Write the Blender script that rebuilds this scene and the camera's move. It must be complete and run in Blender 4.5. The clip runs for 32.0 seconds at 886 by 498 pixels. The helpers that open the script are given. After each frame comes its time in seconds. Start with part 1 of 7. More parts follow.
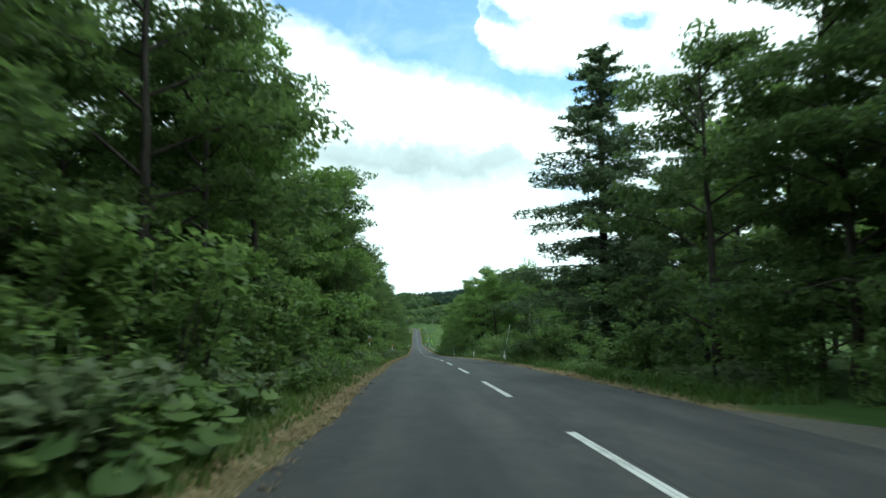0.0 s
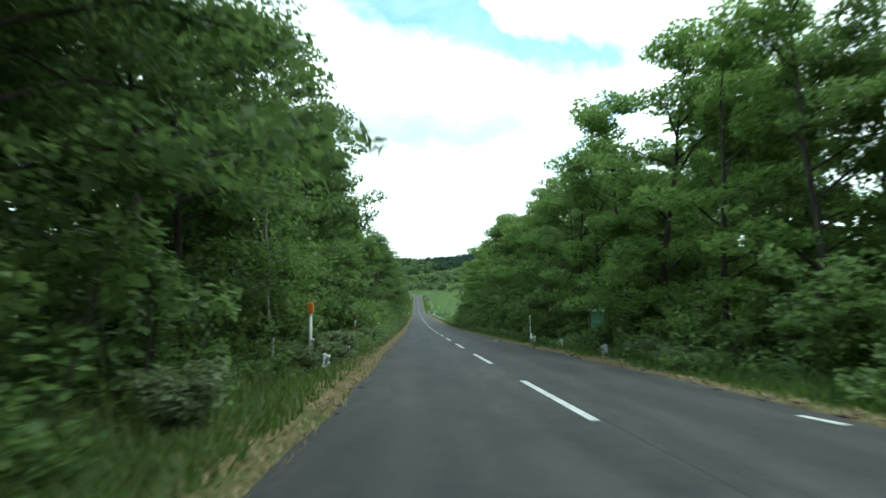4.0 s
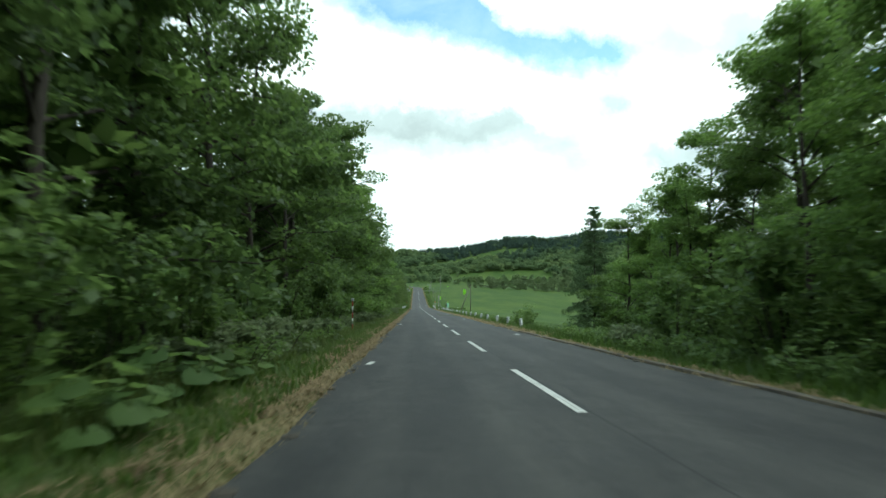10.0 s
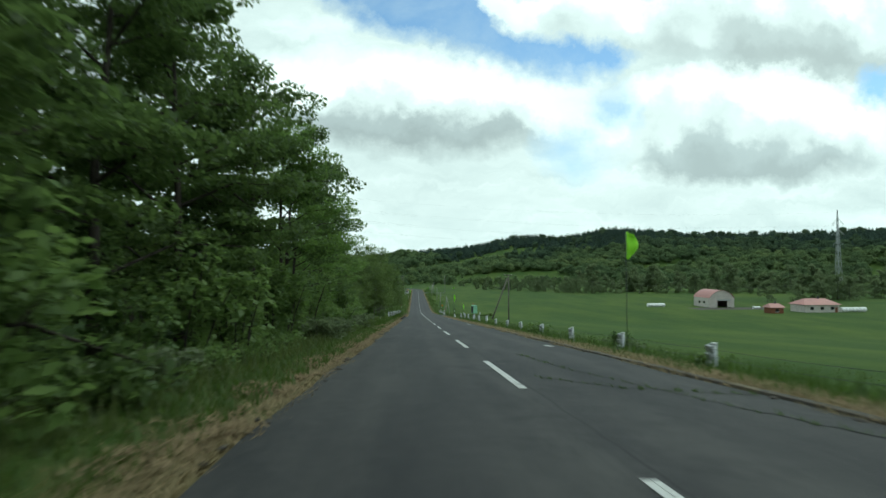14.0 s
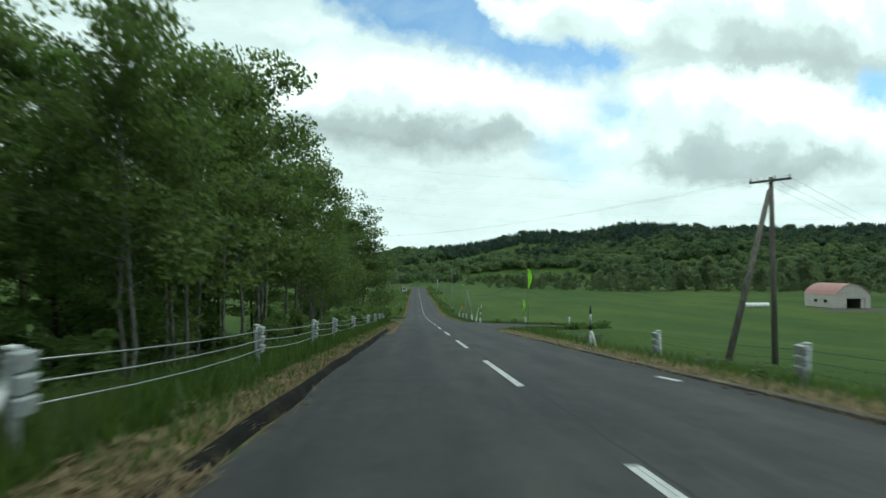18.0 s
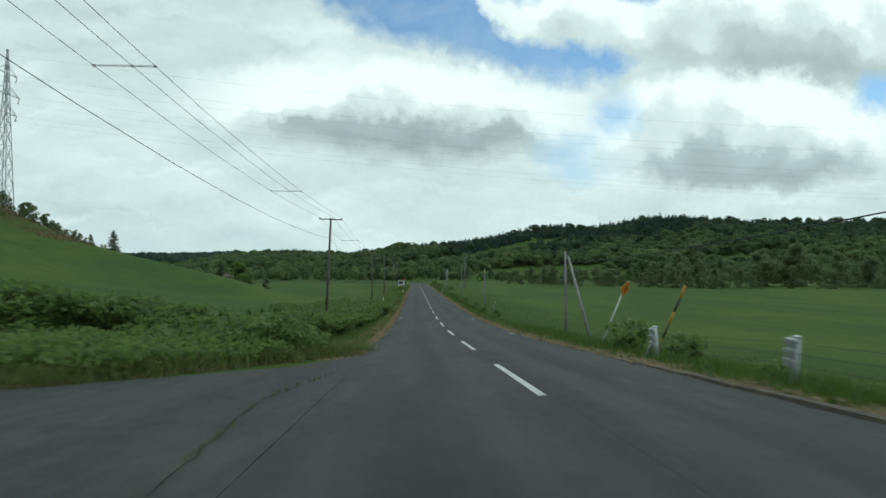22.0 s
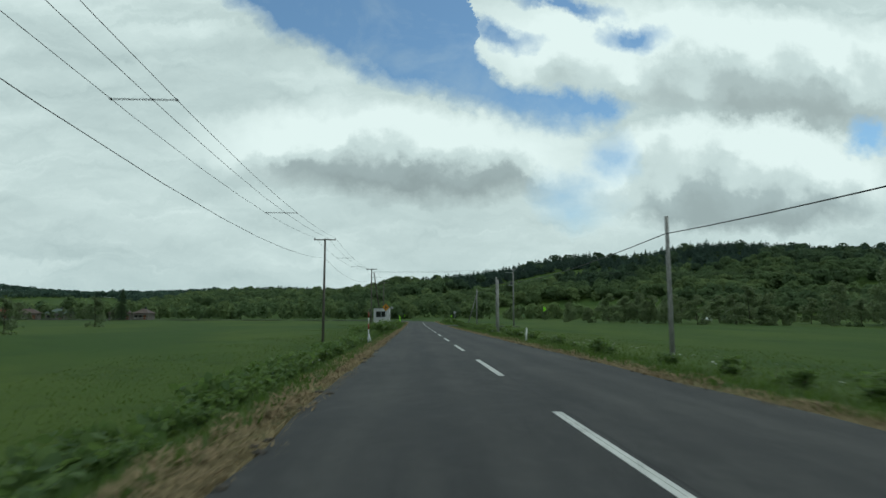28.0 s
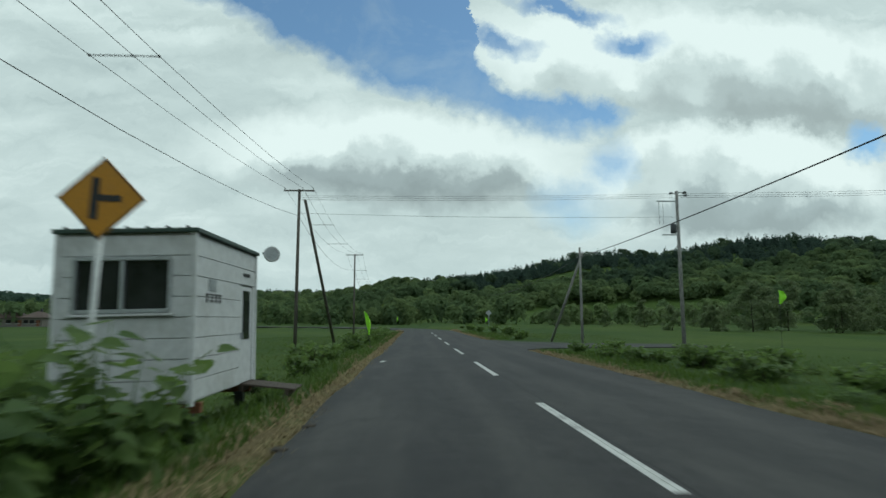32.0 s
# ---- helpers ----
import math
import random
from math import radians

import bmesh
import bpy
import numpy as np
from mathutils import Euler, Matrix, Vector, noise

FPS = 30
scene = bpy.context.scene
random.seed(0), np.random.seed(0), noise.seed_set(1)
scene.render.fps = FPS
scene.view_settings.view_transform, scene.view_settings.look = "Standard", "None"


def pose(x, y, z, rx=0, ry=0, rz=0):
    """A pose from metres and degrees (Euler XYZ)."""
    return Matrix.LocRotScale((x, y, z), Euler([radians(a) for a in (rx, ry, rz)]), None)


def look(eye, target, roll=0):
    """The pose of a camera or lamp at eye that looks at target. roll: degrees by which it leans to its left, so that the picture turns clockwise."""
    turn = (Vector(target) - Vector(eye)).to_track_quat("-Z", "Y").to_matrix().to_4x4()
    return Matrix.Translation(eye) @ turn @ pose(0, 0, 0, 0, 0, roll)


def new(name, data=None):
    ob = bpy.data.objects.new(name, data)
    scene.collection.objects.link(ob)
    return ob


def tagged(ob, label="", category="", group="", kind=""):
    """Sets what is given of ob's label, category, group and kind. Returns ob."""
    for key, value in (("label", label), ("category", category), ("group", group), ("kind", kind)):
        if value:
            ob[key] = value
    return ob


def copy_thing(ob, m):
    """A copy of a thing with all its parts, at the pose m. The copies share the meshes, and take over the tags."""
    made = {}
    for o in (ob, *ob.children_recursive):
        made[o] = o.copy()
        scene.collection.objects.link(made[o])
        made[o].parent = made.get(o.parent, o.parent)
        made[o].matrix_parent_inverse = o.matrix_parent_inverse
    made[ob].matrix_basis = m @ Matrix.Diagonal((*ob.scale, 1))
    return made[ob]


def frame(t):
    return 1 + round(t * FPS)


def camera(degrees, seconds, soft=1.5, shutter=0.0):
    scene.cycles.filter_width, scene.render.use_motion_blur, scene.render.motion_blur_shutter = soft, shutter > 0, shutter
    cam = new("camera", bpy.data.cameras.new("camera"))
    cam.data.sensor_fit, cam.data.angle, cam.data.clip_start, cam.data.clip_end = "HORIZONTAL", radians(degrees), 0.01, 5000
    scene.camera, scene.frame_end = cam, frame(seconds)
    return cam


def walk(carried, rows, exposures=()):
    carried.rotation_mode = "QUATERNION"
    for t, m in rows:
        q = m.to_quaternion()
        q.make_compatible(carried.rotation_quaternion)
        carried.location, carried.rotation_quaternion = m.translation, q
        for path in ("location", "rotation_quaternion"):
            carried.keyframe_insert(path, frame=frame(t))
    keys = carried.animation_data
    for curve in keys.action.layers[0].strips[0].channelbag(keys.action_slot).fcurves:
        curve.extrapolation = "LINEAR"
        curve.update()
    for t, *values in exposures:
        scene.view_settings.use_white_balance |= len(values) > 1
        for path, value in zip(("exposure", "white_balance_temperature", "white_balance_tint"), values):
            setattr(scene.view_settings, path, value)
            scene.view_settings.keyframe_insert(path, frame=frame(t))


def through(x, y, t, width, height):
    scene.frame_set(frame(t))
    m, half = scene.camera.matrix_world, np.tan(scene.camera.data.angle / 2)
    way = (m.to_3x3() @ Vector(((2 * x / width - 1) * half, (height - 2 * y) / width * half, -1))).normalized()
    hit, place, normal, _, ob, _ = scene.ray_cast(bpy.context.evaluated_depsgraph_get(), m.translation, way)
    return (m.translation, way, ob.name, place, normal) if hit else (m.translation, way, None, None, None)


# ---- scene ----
SLOPES = [-0.0580, -0.0774, -0.0929, -0.1022, -0.0999, -0.0967, -0.0893, -0.0788, -0.0761, -0.0767, -0.0769, -0.0750, -0.0730, -0.0740, -0.0667, -0.0236, -0.0082, -0.0096, -0.0111, -0.0097, -0.0063, -0.0028, -0.0002, 0.0008, 0.0007, 0.0000]
EYE = 1.324  # the lens above the road


# the road's height, from slopes at nodes 30 m apart
ROAD_Y = np.arange(-20.0, 761.0, 1.0)
ROAD_G = np.interp(ROAD_Y, -20 + 30 * np.arange(len(SLOPES)), SLOPES)
ROAD_Z = np.concatenate([[0], np.cumsum((ROAD_G[1:] + ROAD_G[:-1]) / 2)])


def road_z(y):
    """Height of the road's middle."""
    return np.interp(y, ROAD_Y, ROAD_Z) + np.minimum(np.asarray(y) + 20, 0) * SLOPES[0]


def road_slope(y):
    return math.atan(float(np.interp(y, ROAD_Y, ROAD_G)))


PATH = [  # seconds, metres along the road, metres beside its middle, yaw, pitch, roll
    (0.0, 2.08, -2.18, -2.86, 4.67, -0.05),
    (0.5, 10.19, -2.13, -2.88, 4.03, -0.17),
    (1.0, 18.30, -2.14, -2.86, 3.47, -0.22),
    (1.5, 26.46, -2.16, -2.87, 2.99, -0.20),
    (2.0, 34.65, -2.25, -2.88, 2.54, -0.10),
    (2.5, 42.91, -2.29, -2.88, 2.03, -0.05),
    (4.5, 75.99, -2.35, -2.80, 1.19, -0.00),
    (5.0, 84.24, -2.15, -2.88, 0.65, 0.04),
    (5.5, 92.51, -2.18, -2.93, 0.32, 0.12),
    (6.0, 100.82, -2.22, -2.83, 0.57, 0.09),
    (6.5, 109.18, -2.22, -2.81, 0.69, 0.05),
    (7.0, 117.54, -2.27, -2.80, 0.88, 0.05),
    (7.5, 125.92, -2.26, -2.83, 0.75, 0.02),
    (8.0, 134.30, -2.27, -2.90, 0.70, 0.07),
    (8.5, 142.70, -2.21, -2.89, 0.85, 0.05),
    (9.0, 151.11, -2.16, -2.85, 1.02, 0.02),
    (9.5, 159.54, -2.14, -2.80, 1.14, -0.04),
    (10.0, 167.96, -2.11, -2.81, 1.23, -0.04),
    (10.5, 176.40, -2.05, -2.83, 1.35, -0.01),
    (11.0, 184.88, -2.03, -2.90, 1.51, 0.05),
    (11.5, 193.41, -1.98, -2.91, 1.66, 0.12),
    (12.0, 201.93, -1.96, -2.87, 1.75, 0.15),
    (12.5, 210.37, -1.87, -2.81, 1.65, 0.30),
    (13.0, 218.74, -1.76, -2.84, 1.86, 0.32),
    (13.5, 227.22, -1.75, -2.84, 1.95, 0.24),
    (14.0, 235.76, -1.78, -2.83, 1.73, 0.17),
    (14.5, 244.36, -1.79, -2.90, 1.89, 0.16),
    (16.5, 278.96, -1.79, -2.82, 1.76, 0.17),
    (17.0, 287.71, -1.80, -2.82, 1.93, 0.17),
    (17.5, 296.51, -1.79, -2.83, 1.97, 0.17),
    (18.0, 305.32, -1.82, -2.83, 1.95, 0.21),
    (18.5, 314.15, -1.86, -2.82, 1.98, 0.08),
    (19.0, 323.00, -1.91, -2.82, 2.10, 0.03),
    (19.5, 331.83, -1.92, -2.88, 2.09, -0.04),
    (20.0, 340.60, -1.92, -2.84, 2.00, 0.02),
    (20.5, 349.42, -1.91, -2.81, 1.98, 0.07),
    (21.0, 358.38, -1.93, -2.81, 2.17, 0.09),
    (21.5, 367.36, -1.95, -2.81, 2.19, 0.10),
    (22.0, 376.33, -1.97, -2.81, 2.18, 0.01),
    (22.5, 385.29, -2.00, -2.81, 2.47, -0.06),
    (23.0, 394.20, -2.00, -2.84, 2.42, -0.11),
    (23.5, 403.02, -2.02, -2.83, 2.31, -0.07),
    (24.0, 411.84, -2.04, -2.85, 2.62, -0.07),
    (24.5, 420.65, -2.01, -2.84, 3.13, -0.08),
    (25.0, 429.44, -2.02, -2.86, 4.08, -0.09),
    (25.5, 438.07, -1.87, -2.85, 4.47, -0.05),
    (26.0, 446.76, -1.84, -2.82, 5.17, 0.01),
    (26.5, 455.54, -1.84, -2.83, 5.77, 0.03),
    (28.5, 490.89, -2.01, -2.82, 6.47, 0.02),
    (29.0, 499.67, -1.99, -2.81, 6.53, -0.03),
    (29.5, 508.34, -2.03, -2.81, 6.65, -0.07),
    (30.0, 516.84, -2.06, -2.81, 6.76, -0.07),
    (30.5, 525.22, -2.00, -2.84, 6.65, -0.03),
    (31.0, 533.61, -2.01, -2.81, 6.76, 0.07),
    (31.5, 542.06, -2.05, -2.79, 6.95, 0.08),
    (32.0, 550.53, -2.07, -2.82, 7.01, 0.10),
]
STOPS = [(0.0, 0.95), (2.0, 0.95), (4.5, 1.34), (8.0, 1.34), (9.0, 1.22), (10.0, 0.95), (11.0, 0.50), (12.0, 0.46), (13.0, 0.36), (14.0, 0.34), (17.0, 0.34), (19.0, 0.40), (21.0, 0.19), (24.0, -0.05), (26.0, -0.10), (29.0, -0.20), (32.0, -0.16)]
EXPOSURES = [(t, s, 5750 if t < 9.5 else 5950, -12 if t < 19.5 else -8) for t, s in STOPS]
cam = camera(76.0, 32.0, soft=1.5, shutter=0.26)
walk(cam, [(t, pose(x, y, float(road_z(y)) + EYE, 90 + p, r, w)) for t, y, x, w, p, r in PATH], EXPOSURES)

# ---- sky, sun ----
world = bpy.data.worlds.new("sky")
scene.world = world
world.use_nodes = True
SUN_EL, SUN_AZ = 64.0, 75.0  # degrees above the horizon; clockwise from the road's direction


class Graph:
    """A short way to write node trees."""

    def __init__(self, tree):
        self.tree = tree
        tree.nodes.clear()

    def node(self, kind, inputs=None, **settings):
        n = self.tree.nodes.new(kind)
        if "operation" in settings:
            n.operation = settings["operation"]
        if "use_clamp" in settings:
            n.use_clamp = settings["use_clamp"]
        if "data_type" in settings:
            n.data_type, n.blend_type = settings["data_type"], settings["blend_type"]
        if "feature" in settings:
            n.feature = settings["feature"]
        for k, v in (inputs or {}).items():
            if isinstance(v, bpy.types.NodeSocket):
                self.tree.links.new(v, n.inputs[k])
            else:
                n.inputs[k].default_value = v
        return n

    def math(self, op, a, b=0.0, clamp=False):
        return self.node("ShaderNodeMath", {0: a, 1: b}, operation=op, use_clamp=clamp).outputs[0]

    def ramp(self, fac, stops, mode="LINEAR"):
        n = self.node("ShaderNodeValToRGB", {0: fac})
        r = n.color_ramp
        r.interpolation = mode
        while len(r.elements) < len(stops):
            r.elements.new(0.5)
        for e, (p, c) in zip(r.elements, stops):
            e.position = p
            e.color = (*(c if isinstance(c, tuple) else (c, c, c)), 1)
        return n.outputs[0]

    def mix(self, fac, a, b, blend="MIX"):
        n = self.node("ShaderNodeMix", {0: fac}, data_type="RGBA", blend_type=blend)
        for k, v in ((6, a), (7, b)):
            if isinstance(v, bpy.types.NodeSocket):
                self.tree.links.new(v, n.inputs[k])
            else:
                n.inputs[k].default_value = (*v, 1)
        return n.outputs[2]

    def noise(self, vector, scale, detail=4.0, rough=0.55, distortion=0.0, colour=False):
        n = self.node("ShaderNodeTexNoise", {"Vector": vector, "Scale": scale, "Detail": detail, "Roughness": rough, "Distortion": distortion})
        return n.outputs[1 if colour else 0]

    def vmath(self, op, a, b):
        return self.node("ShaderNodeVectorMath", {0: a, 1: b}, operation=op).outputs[0]


g = Graph(world.node_tree)
ray = g.node("ShaderNodeTexCoord").outputs["Generated"]
sky = g.node("ShaderNodeTexSky")
sky.sky_type, sky.sun_disc, sky.sun_elevation, sky.sun_rotation = "NISHITA", False, radians(SUN_EL), radians(SUN_AZ)
sky.air_density, sky.dust_density = 1.0, 0.6
blue = g.mix(1.0, sky.outputs[0], (0.125, 0.13, 0.132), "MULTIPLY")
xyz = g.node("ShaderNodeSeparateXYZ", {0: ray}).outputs
up = g.math("MAXIMUM", xyz[2], 0.0)
far = g.math("DIVIDE", 1.0, g.math("ADD", up, 0.16))
plane = g.node("ShaderNodeCombineXYZ", {0: g.math("MULTIPLY", xyz[0], far), 1: g.math("MULTIPLY", xyz[1], far), 2: 0.0}).outputs[0]
plane = g.vmath("ADD", plane, (3.1, 1.35, 0.0))
body = g.noise(plane, 2.1, 8.0, 0.55, 0.3)
broad = g.noise(plane, 0.9, 2.0, 0.5)
# ahead: the sky as seen along the road, across (u) and up (v)
front = g.math("MAXIMUM", xyz[1], 0.05)
u = g.math("DIVIDE", xyz[0], front)
v = g.math("DIVIDE", xyz[2], front)
uv = g.node("ShaderNodeCombineXYZ", {0: u, 1: v, 2: 0.0}).outputs[0]
puff = g.noise(uv, 9.0, 9.0, 0.55, 0.15)
curl = g.noise(uv, 7.0, 5.0, 0.6, colour=True)
fray = g.noise(uv, 26.0, 5.0, 0.65, colour=True)
warp = g.vmath("ADD", g.vmath("MULTIPLY", g.vmath("SUBTRACT", curl, (0.5, 0.5, 0.5)), (0.10, 0.10, 0.0)), g.vmath("MULTIPLY", g.vmath("SUBTRACT", fray, (0.5, 0.5, 0.5)), (0.05, 0.05, 0.0)))
bent = g.node("ShaderNodeSeparateXYZ", {0: g.vmath("ADD", uv, warp)}).outputs
wisp = g.noise(g.node("ShaderNodeMapping", {"Vector": uv, "Scale": (1.7, 5.0, 1.0)}).outputs[0], 1.6, 6.0, 0.55, 0.4)
ahead = g.node("ShaderNodeMapRange", {0: xyz[1], 1: 0.25, 2: 0.5}).outputs[0]


def oval(u0, v0, a, b, tilt, lo, hi):
    """1 inside a ragged oval patch of the sky, fading to 0 at its rim."""
    du, dv = g.math("SUBTRACT", bent[0], u0), g.math("SUBTRACT", bent[1], v0)
    c, s = math.cos(tilt), math.sin(tilt)
    p = g.math("ADD", g.math("MULTIPLY", du, c / a), g.math("MULTIPLY", dv, s / a))
    q = g.math("ADD", g.math("MULTIPLY", du, -s / b), g.math("MULTIPLY", dv, c / b))
    r = g.math("SQRT", g.math("ADD", g.math("MULTIPLY", p, p), g.math("MULTIPLY", q, q)))
    return g.node("ShaderNodeMapRange", {0: r, 1: hi, 2: lo}).outputs[0]


def any_of(patches, lo, hi):
    m = oval(*patches[0], lo, hi)
    for p in patches[1:]:
        m = g.math("MAXIMUM", m, oval(*p, lo, hi))
    return m


def edge_line(points):
    """A height over u, through the points, for the rim of a cloud bank."""
    lo, hi = points[0][0], points[-1][0]
    return g.ramp(g.math("DIVIDE", g.math("SUBTRACT", bent[0], lo), hi - lo, True), [((p - lo) / (hi - lo), q) for p, q in points])


def soft(x, lo, hi):
    return g.node("ShaderNodeMapRange", {0: x, 1: lo, 2: hi}).outputs[0]


# a rift of blue that sinks to the right between the veil below it and the heaped cloud above it
veil_rim = edge_line([(-1.2, 0.95), (-0.50, 0.645), (-0.30, 0.535), (-0.14, 0.455), (-0.04, 0.418), (0.07, 0.385), (0.14, 0.365), (0.20, 0.350), (0.27, 0.335), (0.36, 0.335), (0.43, 0.40)])
heap_rim = edge_line([(-0.05, 0.95), (0.075, 0.85), (0.105, 0.49), (0.14, 0.445), (0.20, 0.432), (0.27, 0.415), (0.35, 0.402), (0.44, 0.37)])
rift = g.math("MULTIPLY", soft(g.math("SUBTRACT", bent[1], veil_rim), -0.012, 0.035), soft(g.math("SUBTRACT", heap_rim, bent[1]), -0.008, 0.02))
holes = any_of([(0.15, 0.517, 0.085, 0.026, -0.15), (0.40, 0.522, 0.075, 0.028, -0.1), (0.86, 0.338, 0.04, 0.035, 0.3), (0.27, 0.59, 0.10, 0.02, -0.2)], 0.35, 1.25)
gap = g.math("MULTIPLY", any_of([(0.285, 0.205, 0.085, 0.06, -0.25), (0.36, 0.28, 0.05, 0.05, 0.6)], 0.2, 1.2), g.ramp(wisp, [(0.30, 0.35), (0.60, 0.85)]))
thin = g.ramp(g.noise(uv, 5.0, 6.0, 0.6, 0.4), [(0.30, 0.72), (0.52, 1.0)])
open_sky = g.math("MAXIMUM", g.math("MULTIPLY", g.math("MAXIMUM", rift, holes), thin), gap)
over = g.ramp(g.math("ADD", g.math("MULTIPLY", broad, 0.55), g.math("MULTIPLY", body, 0.55)), [(0.42, 1.0), (0.50, 0.0)])
clear = g.node("ShaderNodeMix", {0: ahead, 2: over, 3: open_sky}).outputs[0]
# clouds: a streaky veil, bright billowing heads, grey bellies with a ragged foot
streak = g.noise(g.node("ShaderNodeMapping", {"Vector": g.vmath("ADD", uv, warp), "Scale": (1.4, 6.5, 1.0), "Rotation": (0.0, 0.0, 0.12)}).outputs[0], 2.6, 7.0, 0.6, 0.5)
veil = g.ramp(g.math("ADD", g.math("MULTIPLY", wisp, 0.5), g.math("MULTIPLY", streak, 0.5)), [(0.34, (0.88, 0.90, 0.895)), (0.48, (0.71, 0.745, 0.745)), (0.60, (0.60, 0.64, 0.645)), (0.70, (0.50, 0.54, 0.55))])
lobes = g.node("ShaderNodeTexVoronoi", {"Vector": g.vmath("ADD", uv, warp), "Scale": 13.0, "Smoothness": 0.6}, feature="SMOOTH_F1").outputs[0]
billow = g.math("ADD", g.math("MULTIPLY", puff, 0.7), g.math("MULTIPLY", g.math("SUBTRACT", 0.75, lobes), 0.5))
white = veil
for u0, v0, a, b, tilt, base, deep, rim, foot in (
    (0.62, 0.47, 0.62, 0.12, -0.10, 0.335, 0.19, (0.70, 1.05), (0.46, 0.485, 0.49)),
    (-0.03, 0.292, 0.38, 0.096, -0.04, 0.208, 0.125, (0.66, 1.12), (0.37, 0.395, 0.405)),
    (0.60, 0.252, 0.31, 0.118, 0.02, 0.140, 0.22, (0.80, 1.04), (0.42, 0.45, 0.46)),
):
    shape = oval(u0, v0, a, b, tilt, *rim)
    rise = g.math("DIVIDE", g.math("SUBTRACT", bent[1], base), deep)
    rise = g.math("ADD", rise, g.math("MULTIPLY", g.math("SUBTRACT", billow, 0.5), 0.95))
    side = g.math("ABSOLUTE", g.math("DIVIDE", g.math("SUBTRACT", bent[0], u0), a))
    rise = g.math("ADD", rise, g.math("MULTIPLY", g.math("POWER", side, 2.5), 0.6))
    body_c = g.ramp(rise, [(0.06, foot), (0.34, tuple(c * 1.18 for c in foot)), (0.58, (0.74, 0.77, 0.77)), (0.82, (0.99, 0.995, 0.985))], "EASE")
    white = g.mix(shape, white, body_c)
other = g.ramp(body, [(0.38, (0.90, 0.91, 0.92)), (0.50, (0.74, 0.76, 0.78)), (0.62, (0.46, 0.49, 0.51))])
low = g.ramp(up, [(0.0, 1.0), (0.05, 0.85), (0.12, 0.0)])
white = g.mix(ahead, other, white)
white = g.mix(g.math("MULTIPLY", low, 0.6), white, g.ramp(streak, [(0.35, (0.80, 0.83, 0.83)), (0.65, (0.60, 0.655, 0.665))]))
colour = g.mix(g.math("MULTIPLY", clear, g.math("SUBTRACT", 1.0, low)), white, blue)
back = g.node("ShaderNodeBackground", {0: colour, 1: 1.0})
g.node("ShaderNodeOutputWorld", {0: back.outputs[0]})

sun = new("sun", bpy.data.lights.new("sun", "SUN"))
sun.data.energy, sun.data.angle, sun.data.color = 0.8, radians(14), (1.0, 0.96, 0.9)
sun.matrix_world = look((0, 0, 60), (-math.sin(radians(SUN_AZ)) * math.cos(radians(SUN_EL)), -math.cos(radians(SUN_AZ)) * math.cos(radians(SUN_EL)), 60 - math.sin(radians(SUN_EL))))

# ---- materials ----
MATS = {}


def base_graph(name):
    m = bpy.data.materials.new(name)
    m.use_nodes = True
    MATS[name] = m
    return m, Graph(m.node_tree)


def finish(g, colour, rough=0.8, metal=0.0, bump=None, height=0.02, spec=0.4, clear=None):
    p = g.node("ShaderNodeBsdfPrincipled", {"Base Color": colour, "Roughness": rough, "Metallic": metal, "Specular IOR Level": spec})
    if bump is not None:
        b = g.node("ShaderNodeBump", {"Height": bump, "Distance": height, "Strength": 0.6})
        g.tree.links.new(b.outputs[0], p.inputs["Normal"])
    g.node("ShaderNodeOutputMaterial", {0: p.outputs[0]})
    return p


def place(g):
    return g.node("ShaderNodeNewGeometry").outputs["Position"]


def plain(name, colour, rough=0.6, metal=0.0, scale=6.0, spread=0.25, grime=(0.1, 0.09, 0.07), dirt=0.25, spec=0.4):
    """Paint, plastic or metal with two scales of variation and some dirt."""
    m, g = base_graph(name)
    at = g.node("ShaderNodeTexCoord").outputs["Object"]
    fine = g.noise(at, scale * 5, 3.0)
    wide = g.noise(at, scale, 5.0, 0.6)
    dark = tuple(c * (1 - spread) for c in colour)
    light = tuple(min(c * (1 + spread * 0.6), 0.95) for c in colour)
    c = g.ramp(fine, [(0.3, dark), (0.7, light)])
    c = g.mix(g.math("MULTIPLY", g.ramp(wide, [(0.5, 0.0), (0.75, 1.0)]), dirt), c, grime)
    finish(g, c, rough, metal, fine, 0.003, spec)
    return m


def leaf_material(name, dark, light, shine=0.55, through=0.5, hue=0.45):
    """Foliage: each leaf and each plant a little different, thin enough to let light through."""
    m, g = base_graph(name)
    island = g.node("ShaderNodeNewGeometry").outputs["Random Per Island"]
    each = g.node("ShaderNodeObjectInfo").outputs["Random"]
    f = g.math("ADD", g.math("MULTIPLY", island, 1 - hue), g.math("MULTIPLY", each, hue))
    c = g.ramp(f, [(0.1, dark), (0.9, light)])
    broad = g.noise(place(g), 0.35, 2.0)
    c = g.mix(g.math("MULTIPLY", broad, 0.35), c, tuple(a * 0.7 for a in dark))
    p = g.node("ShaderNodeBsdfPrincipled", {"Base Color": c, "Roughness": shine, "Specular IOR Level": 0.35})
    t = g.node("ShaderNodeBsdfTranslucent", {"Color": g.mix(0.5, c, tuple(min(1, a * 1.3) for a in light))})
    mix = g.node("ShaderNodeMixShader", {0: through, 1: p.outputs[0], 2: t.outputs[0]})
    g.node("ShaderNodeOutputMaterial", {0: mix.outputs[0]})
    return m


